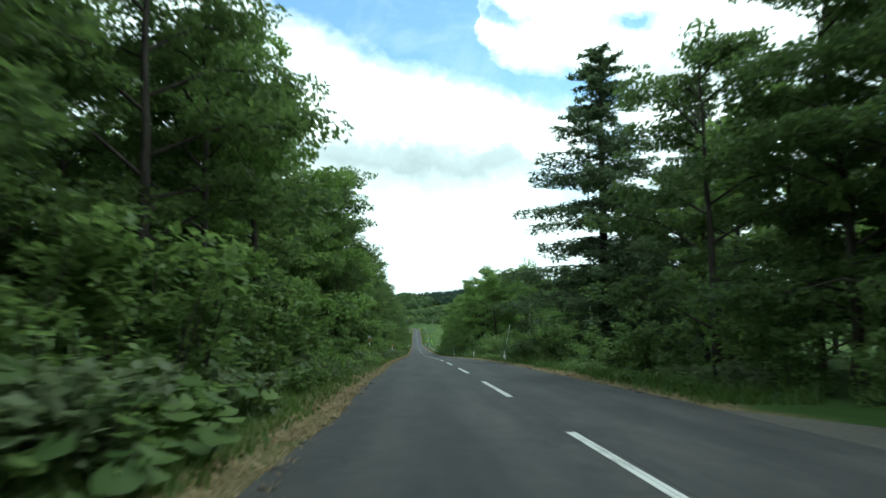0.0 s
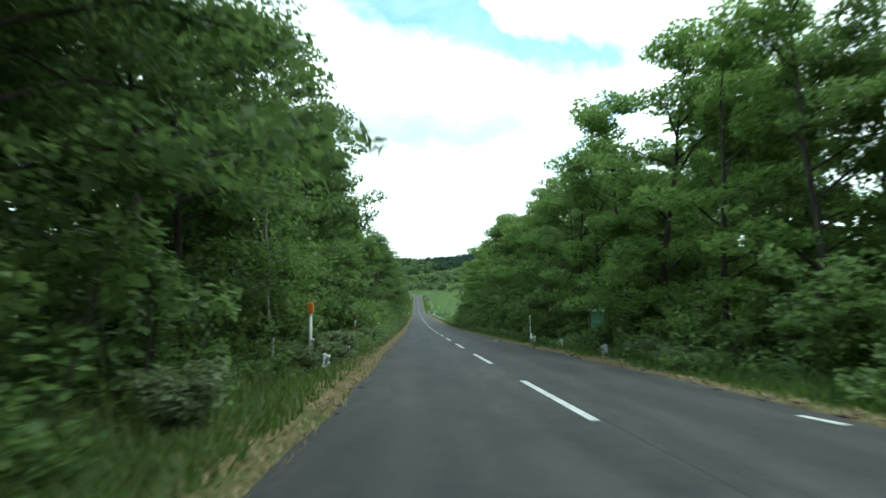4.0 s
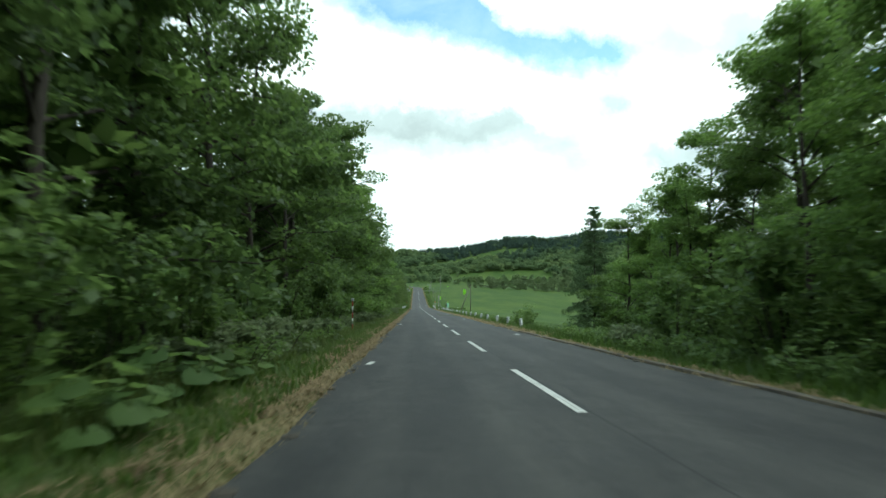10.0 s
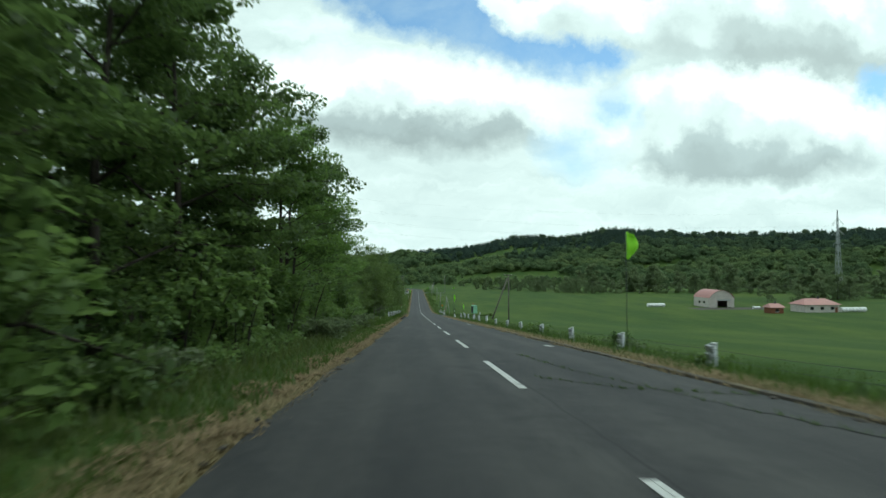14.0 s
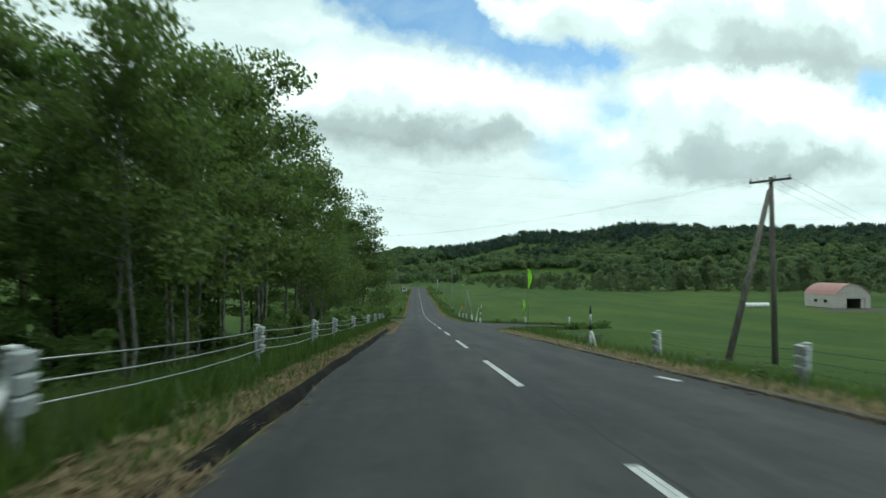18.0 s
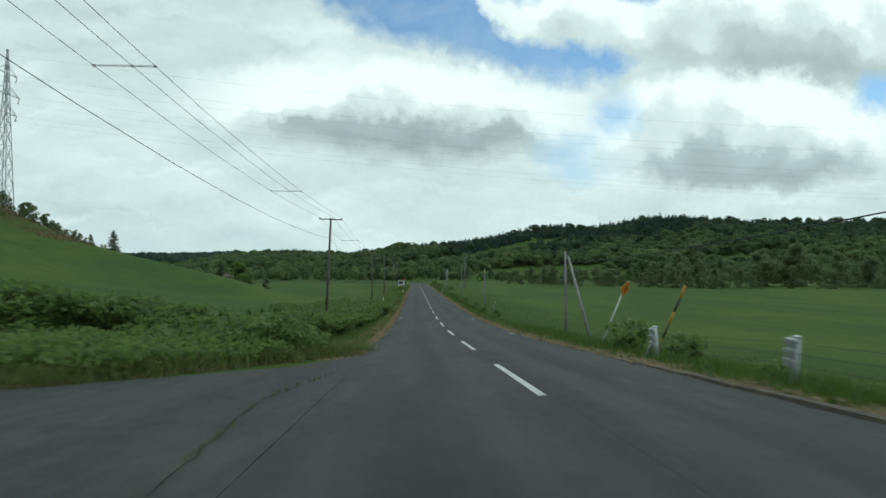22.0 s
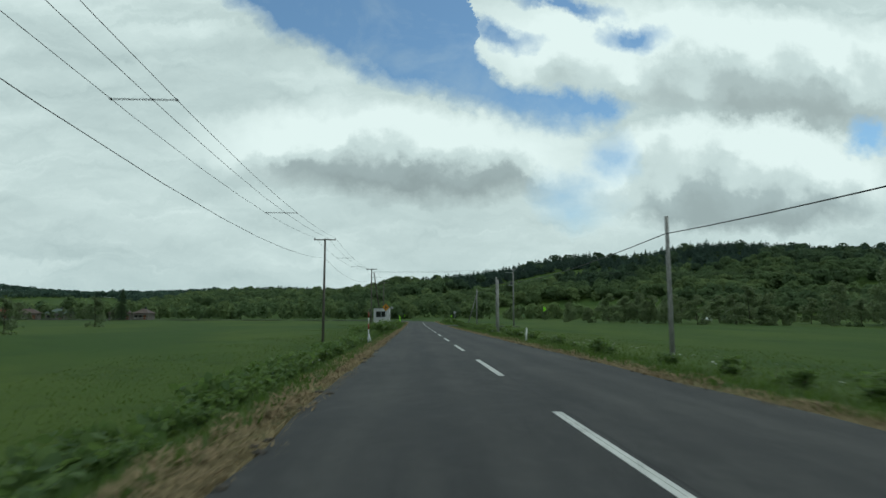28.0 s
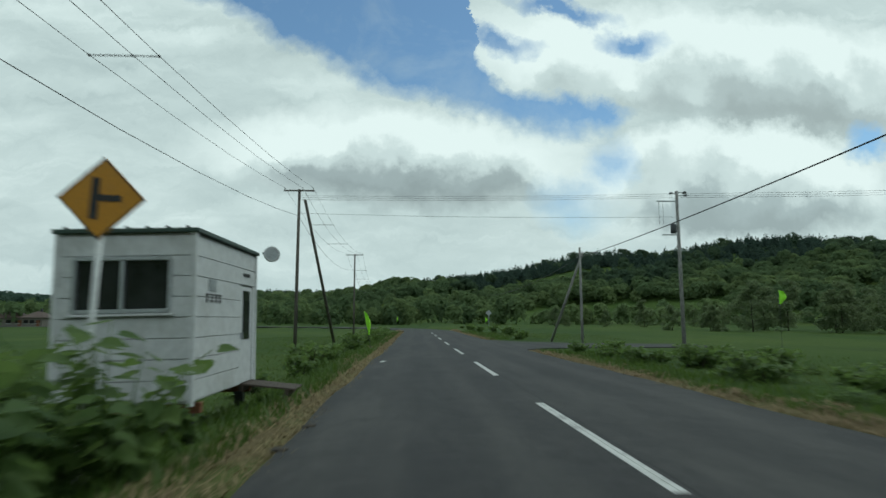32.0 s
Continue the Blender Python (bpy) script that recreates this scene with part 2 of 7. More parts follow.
leaf_material("leaf_broad", (0.063, 0.106, 0.033), (0.162, 0.236, 0.062), through=0.55)
# leaf_broad darkened: the shade in the gloomier woods is put into this colour
leaf_material("leaf_shaded", (0.050, 0.086, 0.028), (0.130, 0.190, 0.053), through=0.55)
leaf_material("leaf_bank", (0.089, 0.146, 0.034), (0.221, 0.315, 0.071))
leaf_material("leaf_larch", (0.070, 0.108, 0.055), (0.140, 0.190, 0.085), through=0.4)
leaf_material("leaf_light", (0.080, 0.140, 0.034), (0.202, 0.306, 0.071))
leaf_material("leaf_needle", (0.046, 0.080, 0.038), (0.105, 0.160, 0.062), through=0.35)
leaf_material("leaf_shrub", (0.072, 0.124, 0.037), (0.190, 0.273, 0.076))
leaf_material("leaf_grey", (0.085, 0.120, 0.050), (0.185, 0.225, 0.115))
leaf_material("leaf_big", (0.067, 0.118, 0.034), (0.171, 0.245, 0.067), shine=0.58, hue=0.3)
leaf_material("grass_blade", (0.041, 0.077, 0.014), (0.097, 0.153, 0.029))
leaf_material("verge_blade", (0.066, 0.092, 0.022), (0.150, 0.185, 0.055))
leaf_material("crop_blade", (0.056, 0.090, 0.015), (0.116, 0.164, 0.032))
leaf_material("hay", (0.125, 0.088, 0.046), (0.345, 0.265, 0.150), shine=0.85, through=0.2, hue=0.2)
leaf_material("leaf_alder", (0.056, 0.092, 0.025), (0.146, 0.205, 0.052))
leaf_material("bank_blade", (0.062, 0.100, 0.022), (0.150, 0.190, 0.055))
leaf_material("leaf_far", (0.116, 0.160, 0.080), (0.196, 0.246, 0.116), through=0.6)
leaf_material("straw", (0.14, 0.112, 0.055), (0.33, 0.262, 0.142), shine=0.8, through=0.2, hue=0.2)


def woods_material(name, dark, mid, light):
    """Foliage of far woods: tree by tree and stand by stand."""
    m, g = base_graph(name)
    tree = g.node("ShaderNodeAttribute")
    tree.attribute_name = "tone"
    island = g.node("ShaderNodeNewGeometry").outputs["Random Per Island"]
    stand = g.noise(place(g), 0.012, 3.0)
    f = g.math("ADD", g.math("MULTIPLY", tree.outputs["Fac"], 0.50), g.math("ADD", g.math("MULTIPLY", island, 0.12), g.math("MULTIPLY", g.ramp(stand, [(0.38, 0.0), (0.62, 1.0)]), 0.38)))
    c = g.ramp(f, [(0.15, dark), (0.5, mid), (0.9, light)])
    p = g.node("ShaderNodeBsdfDiffuse", {"Color": c})
    t = g.node("ShaderNodeBsdfTranslucent", {"Color": c})
    mix = g.node("ShaderNodeMixShader", {0: 0.55, 1: p.outputs[0], 2: t.outputs[0]})
    g.node("ShaderNodeOutputMaterial", {0: mix.outputs[0]})
    return m


woods_material("woods_light", (0.112, 0.162, 0.082), (0.146, 0.204, 0.096), (0.205, 0.266, 0.112))
# pale blue haze of distance put into the next three base colours
woods_material("woods_leaf_hazed", (0.076, 0.114, 0.074), (0.096, 0.140, 0.082), (0.126, 0.172, 0.090))
woods_material("woods_needle_hazed", (0.058, 0.088, 0.072), (0.068, 0.102, 0.080), (0.080, 0.116, 0.084))
woods_material("woods_distant_hazed", (0.066, 0.104, 0.085), (0.082, 0.124, 0.097), (0.102, 0.146, 0.105))


def ground_material():
    """Soil, crop and rough grass: dry straw beside the road, green beyond."""
    m, g = base_graph("ground")
    at = place(g)
    p = g.node("ShaderNodeSeparateXYZ", {0: at}).outputs
    fine = g.noise(at, 9.0, 6.0, 0.7)
    mid = g.noise(at, 0.8, 4.0, 0.6)
    broad = g.noise(at, 0.03, 3.0)
    green = g.ramp(fine, [(0.3, (0.026, 0.050, 0.012)), (0.7, (0.057, 0.097, 0.021))])
    green = g.mix(g.math("MULTIPLY", broad, 0.5), green, (0.038, 0.072, 0.015))
    green = g.mix(g.ramp(mid, [(0.55, 0.0), (0.75, 0.4)]), green, (0.055, 0.080, 0.026))
    drift = g.noise(g.node("ShaderNodeMapping", {"Vector": at, "Scale": (1.0, 0.35, 1.0)}).outputs[0], 0.06, 5.0, 0.62)
    green = g.mix(g.ramp(drift, [(0.42, 0.0), (0.66, 0.75)]), green, (0.078, 0.110, 0.022))
    green = g.mix(g.ramp(g.noise(at, 0.25, 5.0, 0.7), [(0.52, 0.0), (0.70, 0.55)]), green, (0.027, 0.046, 0.014))
    dry = g.ramp(fine, [(0.3, (0.075, 0.062, 0.032)), (0.7, (0.21, 0.17, 0.09))])
    d = g.math("ABSOLUTE", p[0])
    edge = g.math("ADD", d, g.math("MULTIPLY", g.math("SUBTRACT", mid, 0.5), 1.6))
    band = g.ramp(g.math("MULTIPLY", edge, 0.1), [(0.42, 1.0), (0.50, 0.0)])
    band = g.math("MULTIPLY", band, g.ramp(g.noise(at, 0.45, 3.0, 0.6), [(0.36, 0.25), (0.52, 1.0)]))
    band = g.math("MULTIPLY", band, g.math("LESS_THAN", p[1], 640.0))
    c = g.mix(band, green, dry)
    finish(g, c, 0.95, 0.0, fine, 0.08, 0.1)
    return m


ground_material()


def asphalt_material(name, tint=1.0):
    m, g = base_graph(name)
    at = place(g)
    p = g.node("ShaderNodeSeparateXYZ", {0: at}).outputs
    grit = g.noise(at, 90.0, 2.0, 0.7)
    fine = g.noise(at, 14.0, 5.0, 0.65)
    along = g.node("ShaderNodeMapping", {"Vector": at, "Scale": (1.0, 0.05, 1.0)}).outputs[0]
    tracks = g.noise(along, 1.4, 3.0, 0.5)
    patch = g.noise(at, 0.35, 3.0, 0.5)
    c = g.ramp(grit, [(0.25, (0.017 * tint, 0.017 * tint, 0.018 * tint)), (0.75, (0.036 * tint, 0.035 * tint, 0.035 * tint))])
    c = g.mix(g.ramp(tracks, [(0.40, 0.0), (0.60, 0.75)]), c, (0.043, 0.042, 0.040))
    c = g.mix(g.ramp(patch, [(0.55, 0.0), (0.70, 0.7)]), c, (0.028, 0.028, 0.029))
    c = g.mix(g.ramp(fine, [(0.6, 0.0), (0.8, 0.35)]), c, (0.085, 0.083, 0.078))
    c = g.mix(g.ramp(g.noise(at, 3.2, 6.0, 0.7), [(0.48, 0.0), (0.72, 0.5)]), c, (0.064, 0.062, 0.059))
    c = g.mix(g.ramp(g.noise(at, 1.1, 5.0, 0.65), [(0.54, 0.0), (0.70, 0.7)]), c, (0.015, 0.015, 0.016))
    smear = g.noise(g.node("ShaderNodeMapping", {"Vector": at, "Scale": (1.0, 0.22, 1.0)}).outputs[0], 0.85, 6.0, 0.7)
    c = g.mix(g.ramp(smear, [(0.50, 0.0), (0.66, 0.75)]), c, (0.017, 0.017, 0.018))
    c = g.mix(g.ramp(smear, [(0.34, 0.6), (0.46, 0.0)]), c, (0.062, 0.060, 0.056))
    vor = g.node("ShaderNodeTexVoronoi", {"Vector": g.vmath("ADD", at, g.vmath("MULTIPLY", g.noise(at, 1.2, 4.0, 0.6, colour=True), (1.6, 1.6, 0.0))), "Scale": 0.16}, feature="DISTANCE_TO_EDGE").outputs[0]
    crack = g.ramp(vor, [(0.0, 1.0), (0.004, 0.0)])
    c = g.mix(g.math("MULTIPLY", crack, 0.7), c, (0.022, 0.022, 0.023))
    # oily middle of each lane, paler wheel tracks, the paver's seam beside the centre line
    lane = g.math("ABSOLUTE", g.math("SUBTRACT", g.math("ABSOLUTE", g.math("ADD", p[0], g.math("MULTIPLY", g.math("SUBTRACT", patch, 0.5), 0.5))), 1.75))
    c = g.mix(g.ramp(lane, [(0.25, 0.30), (0.55, 0.0)]), c, (0.020, 0.020, 0.021))
    c = g.mix(g.ramp(g.math("ABSOLUTE", g.math("SUBTRACT", lane, 0.75)), [(0.1, 0.25), (0.35, 0.0)]), c, (0.054, 0.052, 0.049))
    line = g.math("ABSOLUTE", g.math("SUBTRACT", g.math("ADD", p[0], g.math("MULTIPLY", g.noise(at, 1.5, 3.0), 0.10)), 0.17))
    c = g.mix(g.ramp(line, [(0.010, 0.75), (0.028, 0.0)]), c, (0.014, 0.014, 0.015))
    finish(g, c, 0.82, 0.0, grit, 0.006, 0.35)
    return m


asphalt_material("asphalt")


def line_material():
    m, g = base_graph("road_paint")
    at = place(g)
    wear = g.noise(at, 22.0, 5.0, 0.7)
    wide = g.noise(at, 2.5, 3.0)
    w = g.math("ADD", g.math("MULTIPLY", wear, 0.7), g.math("MULTIPLY", wide, 0.4))
    c = g.ramp(w, [(0.52, (0.52, 0.52, 0.50)), (0.62, (0.42, 0.42, 0.40)), (0.70, (0.10, 0.10, 0.10))])
    finish(g, c, 0.7, 0.0, wear, 0.004)
    return m


line_material()


def bark_material(name, dark, light, scale):
    m, g = base_graph(name)
    at = g.node("ShaderNodeTexCoord").outputs["Object"]
    st = g.node("ShaderNodeMapping", {"Vector": at, "Scale": (1, 1, scale)}).outputs[0]
    n = g.noise(st, 9.0, 6.0, 0.65)
    finish(g, g.ramp(n, [(0.35, dark), (0.65, light)]), 0.9, 0.0, n, 0.03, 0.2)
    return m


bark_material("bark", (0.026, 0.022, 0.018), (0.075, 0.064, 0.052), 0.2)
bark_material("bark_alder", (0.07, 0.065, 0.058), (0.24, 0.225, 0.20), 0.6)
bark_material("bark_birch", (0.10, 0.09, 0.08), (0.52, 0.50, 0.46), 3.5)
bark_material("pole_concrete", (0.17, 0.17, 0.165), (0.32, 0.315, 0.30), 0.3)
bark_material("pole_wood", (0.065, 0.058, 0.052), (0.17, 0.155, 0.135), 0.08)
plain("steel", (0.42, 0.44, 0.45), 0.45, 0.7)
plain("white_paint", (0.62, 0.63, 0.62), 0.5)
plain("red_paint", (0.30, 0.032, 0.028), 0.5)
plain("black_paint", (0.022, 0.022, 0.024), 0.5)
plain("wire", (0.03, 0.03, 0.032), 0.5, dirt=0.0)
plain("cable_steel", (0.34, 0.36, 0.36), 0.4, 0.6)
plain("green_box", (0.26, 0.50, 0.34), 0.5, scale=2.0)
plain("dark_metal", (0.06, 0.065, 0.07), 0.5, 0.3)
plain("yellow_sign", (0.50, 0.23, 0.012), 0.45, spread=0.1, dirt=0.2)
plain("orange_sign", (0.62, 0.22, 0.02), 0.45)
plain("flag_green", (0.35, 0.80, 0.03), 0.7, spread=0.1, dirt=0.1)
plain("gravel", (0.085, 0.077, 0.066), 0.95, scale=3.0, spread=0.5)
plain("soil", (0.055, 0.047, 0.038), 0.95, scale=1.5)
plain("roof_red", (0.40, 0.20, 0.18), 0.6, scale=0.6)
plain("wall_cream", (0.50, 0.46, 0.42), 0.8, scale=0.6)
plain("wall_dull", (0.17, 0.155, 0.135), 0.85, scale=0.6)
plain("roof_brown", (0.085, 0.058, 0.048), 0.7, scale=0.6)
plain("clamp_grey", (0.38, 0.40, 0.40), 0.5, 0.2, scale=3.0)
plain("hut_white", (0.56, 0.57, 0.57), 0.55, scale=1.5, spread=0.12, grime=(0.25, 0.24, 0.21), dirt=0.35)
plain("white_wrap", (0.75, 0.76, 0.75), 0.35)
plain("ramp_wood", (0.075, 0.058, 0.046), 0.85, scale=3.0)
plain("rust", (0.17, 0.07, 0.035), 0.85, scale=3.0)

# ---- tools ----
def mesh_of(name, bm, material):
    me = bpy.data.meshes.new(name)
    bm.to_mesh(me)
    bm.free()
    me.materials.append(MATS[material])
    return me


def part(name, bm, material, parent, label=""):
    """One bmesh as one mesh object under a thing or under a part."""
    ob = new(name, mesh_of(name, bm, material))
    ob.parent = parent
    if label:
        tagged(ob, label)
    return ob


def data_part(name, verts, faces, material, parent=None, smooth=False):
    me = bpy.data.meshes.new(name)
    me.from_pydata(verts, [], faces)
    me.materials.append(MATS[material])
    if smooth:
        me.polygons.foreach_set("use_smooth", [True] * len(me.polygons))
    me.update()
    ob = new(name, me)
    ob.parent = parent
    return ob


def thing(name, label, category, group="", at=None, kind=""):
    ob = new(name)
    ob.empty_display_size = 0.3
    tagged(ob, label, category, group, kind)
    if at is not None:
        ob.matrix_basis = at
    return ob


def box(bm, size, centre, turn=None, bevel=0.0):
    """A box in bm, with rounded edges where bevel is given."""
    m = Matrix.Translation(centre) @ (turn or Matrix()) @ Matrix.Diagonal((*size, 1))
    made = bmesh.ops.create_cube(bm, size=1.0, matrix=m)
    if bevel:
        edges = {e for v in made["verts"] for e in v.link_edges}
        bmesh.ops.bevel(bm, geom=list(edges), offset=bevel, segments=2, affect="EDGES", profile=0.6)
    return bm


def boxed(size, centre=(0, 0, 0), turn=None, bevel=0.0):
    return box(bmesh.new(), size, centre, turn, bevel)


def tube(bm, points, radii, sides=8, cap=True):
    """A tapered tube through the points."""
    rings = []
    pts = [Vector(p) for p in points]
    for i, p in enumerate(pts):
        d = (pts[min(i + 1, len(pts) - 1)] - pts[max(i - 1, 0)]).normalized()
        u = d.orthogonal().normalized() if i == 0 else (rings[-1][1] - d * rings[-1][1].dot(d)).normalized()
        w = d.cross(u)
        r = radii if isinstance(radii, (int, float)) else radii[i]
        rings.append(([bm.verts.new(p + (u * math.cos(a) + w * math.sin(a)) * r) for a in (2 * math.pi * k / sides for k in range(sides))], u))
    for (a, _), (b, _) in zip(rings, rings[1:]):
        for k in range(sides):
            f = bm.faces.new((a[k], a[(k + 1) % sides], b[(k + 1) % sides], b[k]))
            f.smooth = True
    if cap:
        bm.faces.new(rings[0][0][::-1])
        bm.faces.new(rings[-1][0])
    return bm


def tubed(points, radii, sides=8):
    return tube(bmesh.new(), points, radii, sides)


def smooth_step(x, a, b):
    t = np.clip((np.asarray(x, float) - a) / (b - a), 0, 1)
    return t * t * (3 - 2 * t)


def soft_max(a, b, k=1.5):
    return (a + b + np.sqrt((a - b) ** 2 + k * k)) / 2


# ---- the lie of the land ----
BEND = [(60 * math.cos(a) - 60, 628 + 60 * math.sin(a)) for a in np.linspace(0, 1.35, 28)]
BEND += [(BEND[-1][0] - 6 * i * math.sin(1.35), BEND[-1][1] + 6 * i * math.cos(1.35)) for i in range(1, 22)]
FLOOR = -38.3
MOUTHS = ((1, 342, 370), (-1, 374, 395), (1, 578, 598), (1, -4, 15), (-1, 25, 39))  # side, from, to
RIDGE = np.array([(-3200, 1500, 20), (-1500, 1650, 17), (-850, 1690, 12), (-650, 1672, -4.7), (-500, 1589, -6.2), (-390, 1528, -6.4), (-340, 1500, -6.1), (-270, 1461, -2.2), (-180, 1372, -4.8), (-100, 1283, -10.5), (-60, 1239, -7.5), (-20, 1194, -1.5), (20, 1150, -3.8), (60, 1131, -0.5),
                  (95, 1115, 5.8), (135, 1097, 14.0), (165, 1085, 18.5), (195, 1076, 13.9), (220, 1069, 16.2), (245, 1061, 20.2), (275, 1052, 26.4), (310, 1038, 22.5), (345, 1016, 16.2), (390, 986, 13.8), (620, 830, 13.8), (1000, 700, 13.8), (2600, 600, 13.8)], float)


def ridge_height(x, y):
    """Wooded hills round the valley: the height over its floor."""
    ry = np.interp(x, RIDGE[:, 0], RIDGE[:, 1])
    rz = np.interp(x, RIDGE[:, 0], RIDGE[:, 2]) - FLOOR
    wide = np.interp(x, [-3000, -300, 100, 400, 2600], [700, 500, 360, 420, 400])
    roll = 1 + 0.012 * np.sin(x / 47 + 1.3) + 0.012 * np.sin(x / 21 + y / 60)
    return rz * roll * np.where(y < ry, smooth_step(y, ry - wide, ry), 1 - 0.25 * smooth_step(y, ry, ry + 900))


def ground_z(x, y):
    x, y = np.asarray(x, float), np.asarray(y, float)
    zr = road_z(y)
    d = np.abs(x)
    d = np.where(y > 628, 900.0, d)
    for bx, by in BEND:
        d = np.where(y > 620, np.minimum(d, np.hypot(x - bx, y - by)), d)
    wide = np.minimum(np.abs(x), 400)
    # right: woods on a level shelf, then fields that fall to the valley floor
    rise = 0.05 * (1 - smooth_step(y, 150, 215)) - 0.065 * smooth_step(y, 150, 215)
    right = soft_max(zr - 0.35 - 0.25 * smooth_step(y, 185, 215) + rise * np.clip(wide - 5, 0, 160), FLOOR)
    # left: a bank below the woods, then a grass hill that runs out into the valley
    cut = smooth_step(y, 96, 116) * (1 - smooth_step(y, 146, 178))
    bank = 0.5 + 3.6 * cut
    bank = bank * (1 - smooth_step(y, 200, 260)) - 0.5 * smooth_step(y, 280, 305)
    knoll = 4.6 * np.exp(-((y - 517) / 24) ** 2) * smooth_step(wide, 20, 50)
    hill = knoll + np.interp(y, [-400, 200, 380, 1200], [16, -17.9, -33.0, -102.7]) + 0.14 * np.clip(wide - 8, 0, 110) * (1 - smooth_step(y, 500, 570)) + 0.25 * soft_max(np.minimum(wide, 130) - 50, 0, 8) * (1 - smooth_step(y, 522, 585))
    woods = zr + bank * smooth_step(d, 4.6, 8.5 + 3.5 * cut) + 0.07 * np.maximum(wide - 8, 0)
    w = smooth_step(y, 330, 380)
    left = soft_max(woods * (1 - w) + hill * w, FLOOR + 0.2)
    left = left + np.interp(wide, [28, 35, 42, 50, 59, 67, 75, 85, 93, 102], [0, 0.5, 1.3, 1.0, 0.6, -0.6, -2.0, -2.1, -1.2, 0]) * np.exp(-(((y - 515) / 32) ** 2))
    side = np.where(x > 0, right, left)
    t = smooth_step(d, 3.9, 7.5)
    z = (zr - 0.06) * (1 - t) + side * t
    for s, a, b in MOUTHS:
        m = (np.sign(x) == s) * smooth_step(y, a - 3, a) * (1 - smooth_step(y, b, b + 3)) * (1 - smooth_step(d, 13, 22))
        z = z * (1 - m) + (zr - 0.06 - 0.012 * np.maximum(d - 3.4, 0)) * m
    z = z + ridge_height(x, y) * smooth_step(y, 640, 760) * smooth_step(d, 30, 90)
    return z - 0.12 * (d < 3.2)


def grid(a, b, step):
    return list(np.arange(a, b, step))


XS = [0, 1.5, 3.0, 3.35, 3.6, 3.9, 4.2, 4.6, 5, 5.5, 6, 6.7, 7.5, 8.5, 10, 12, 15, 19, 24, 30, 37, 45, 55, 67, 80, 95, 112, 132, 155, 180, 210, 245, 285, 330, 380, 440, 510, 590, 690, 800, 950, 1200, 1600, 2200, 3200]
XS = [-v for v in XS[:0:-1]] + XS
YS = grid(-400, -60, 40) + grid(-60, 640, 4) + grid(640, 760, 6) + grid(760, 1300, 18) + grid(1300, 2000, 50) + [2000, 2300, 2800, 3600]
gx, gy = np.meshgrid(XS, YS)
gz = ground_z(gx, gy)
nx = len(XS)
ground = data_part("ground", np.stack([gx, gy, gz], -1).reshape(-1, 3).tolist(), [(j * nx + i, j * nx + i + 1, (j + 1) * nx + i + 1, (j + 1) * nx + i) for j in range(len(YS) - 1) for i in range(nx - 1)], "ground", smooth=True)
tagged(ground, "grassy valley floor, crop fields and wooded hills", "ground", kind="structure")

# ---- the road ----
ROAD_L, ROAD_R = -3.6, 3.55
stations = [(0.0, y, 0.0, -1.0) for y in grid(-60, 628, 2)]
for (ax, ay), (bx, by) in zip(BEND, BEND[1:]):
    l = math.hypot(bx - ax, by - ay)
    stations.append((ax, ay, (bx - ax) / l, -(by - ay) / l))
ROAD_PTS = []
for x, y, tx, ty in stations:
    dx, dy = tx, -ty
    ROAD_PTS.append((x, y, dy, -dx))
COLS = [(ROAD_L, -0.11), (ROAD_L + 0.02, -0.012), (-1.7, 0.018), (0, 0.03), (1.7, 0.018), (ROAD_R - 0.02, -0.012), (ROAD_R, -0.11)]
rng = random.Random(5)
verts, faces = [], []
for x, y, nxr, nyr in ROAD_PTS:
    z = float(road_z(min(y, 628)))
    wob = rng.uniform(-0.06, 0.06) + 0.07 * math.sin(y * 0.47 + 2 * math.sin(y * 0.11))
    wob_b = rng.uniform(-0.06, 0.06) + 0.07 * math.sin(y * 0.53 + 1 + 2 * math.sin(y * 0.13))
    for k, (u, h) in enumerate(COLS):
        u = u + (wob if k < 2 else -wob_b if k > 4 else 0)
        verts.append((x + nxr * u, y + nyr * u, z + h))
for j in range(len(ROAD_PTS) - 1):
    for i in range(len(COLS) - 1):
        a = j * len(COLS) + i
        faces.append((a, a + 1, a + 1 + len(COLS), a + len(COLS)))
road = tagged(data_part("road", verts, faces, "asphalt", smooth=False), "worn grey asphalt two-lane country road", "road", kind="structure")


def apron(name, outline, label, material="asphalt", drop=0.012):
    """A paved mouth of a side road, laid on the ground at its outline's heights."""
    bm = bmesh.new()
    top = [bm.verts.new((x, y, float(road_z(y)) - drop - 0.012 * max(abs(x) - 3.4, 0))) for x, y in outline]
    low = [bm.verts.new(v.co - Vector((0, 0, 0.5))) for v in top]
    bm.faces.new(top)
    for i in range(len(top)):
        j = (i + 1) % len(top)
        bm.faces.new((top[i], low[i], low[j], top[j]))
    bmesh.ops.recalc_face_normals(bm, faces=bm.faces)
    bmesh.ops.triangulate(bm, faces=[f for f in bm.faces if len(f.verts) > 4])
    ob = new(name, mesh_of(name, bm, material))
    return tagged(ob, label, "road", kind="structure")


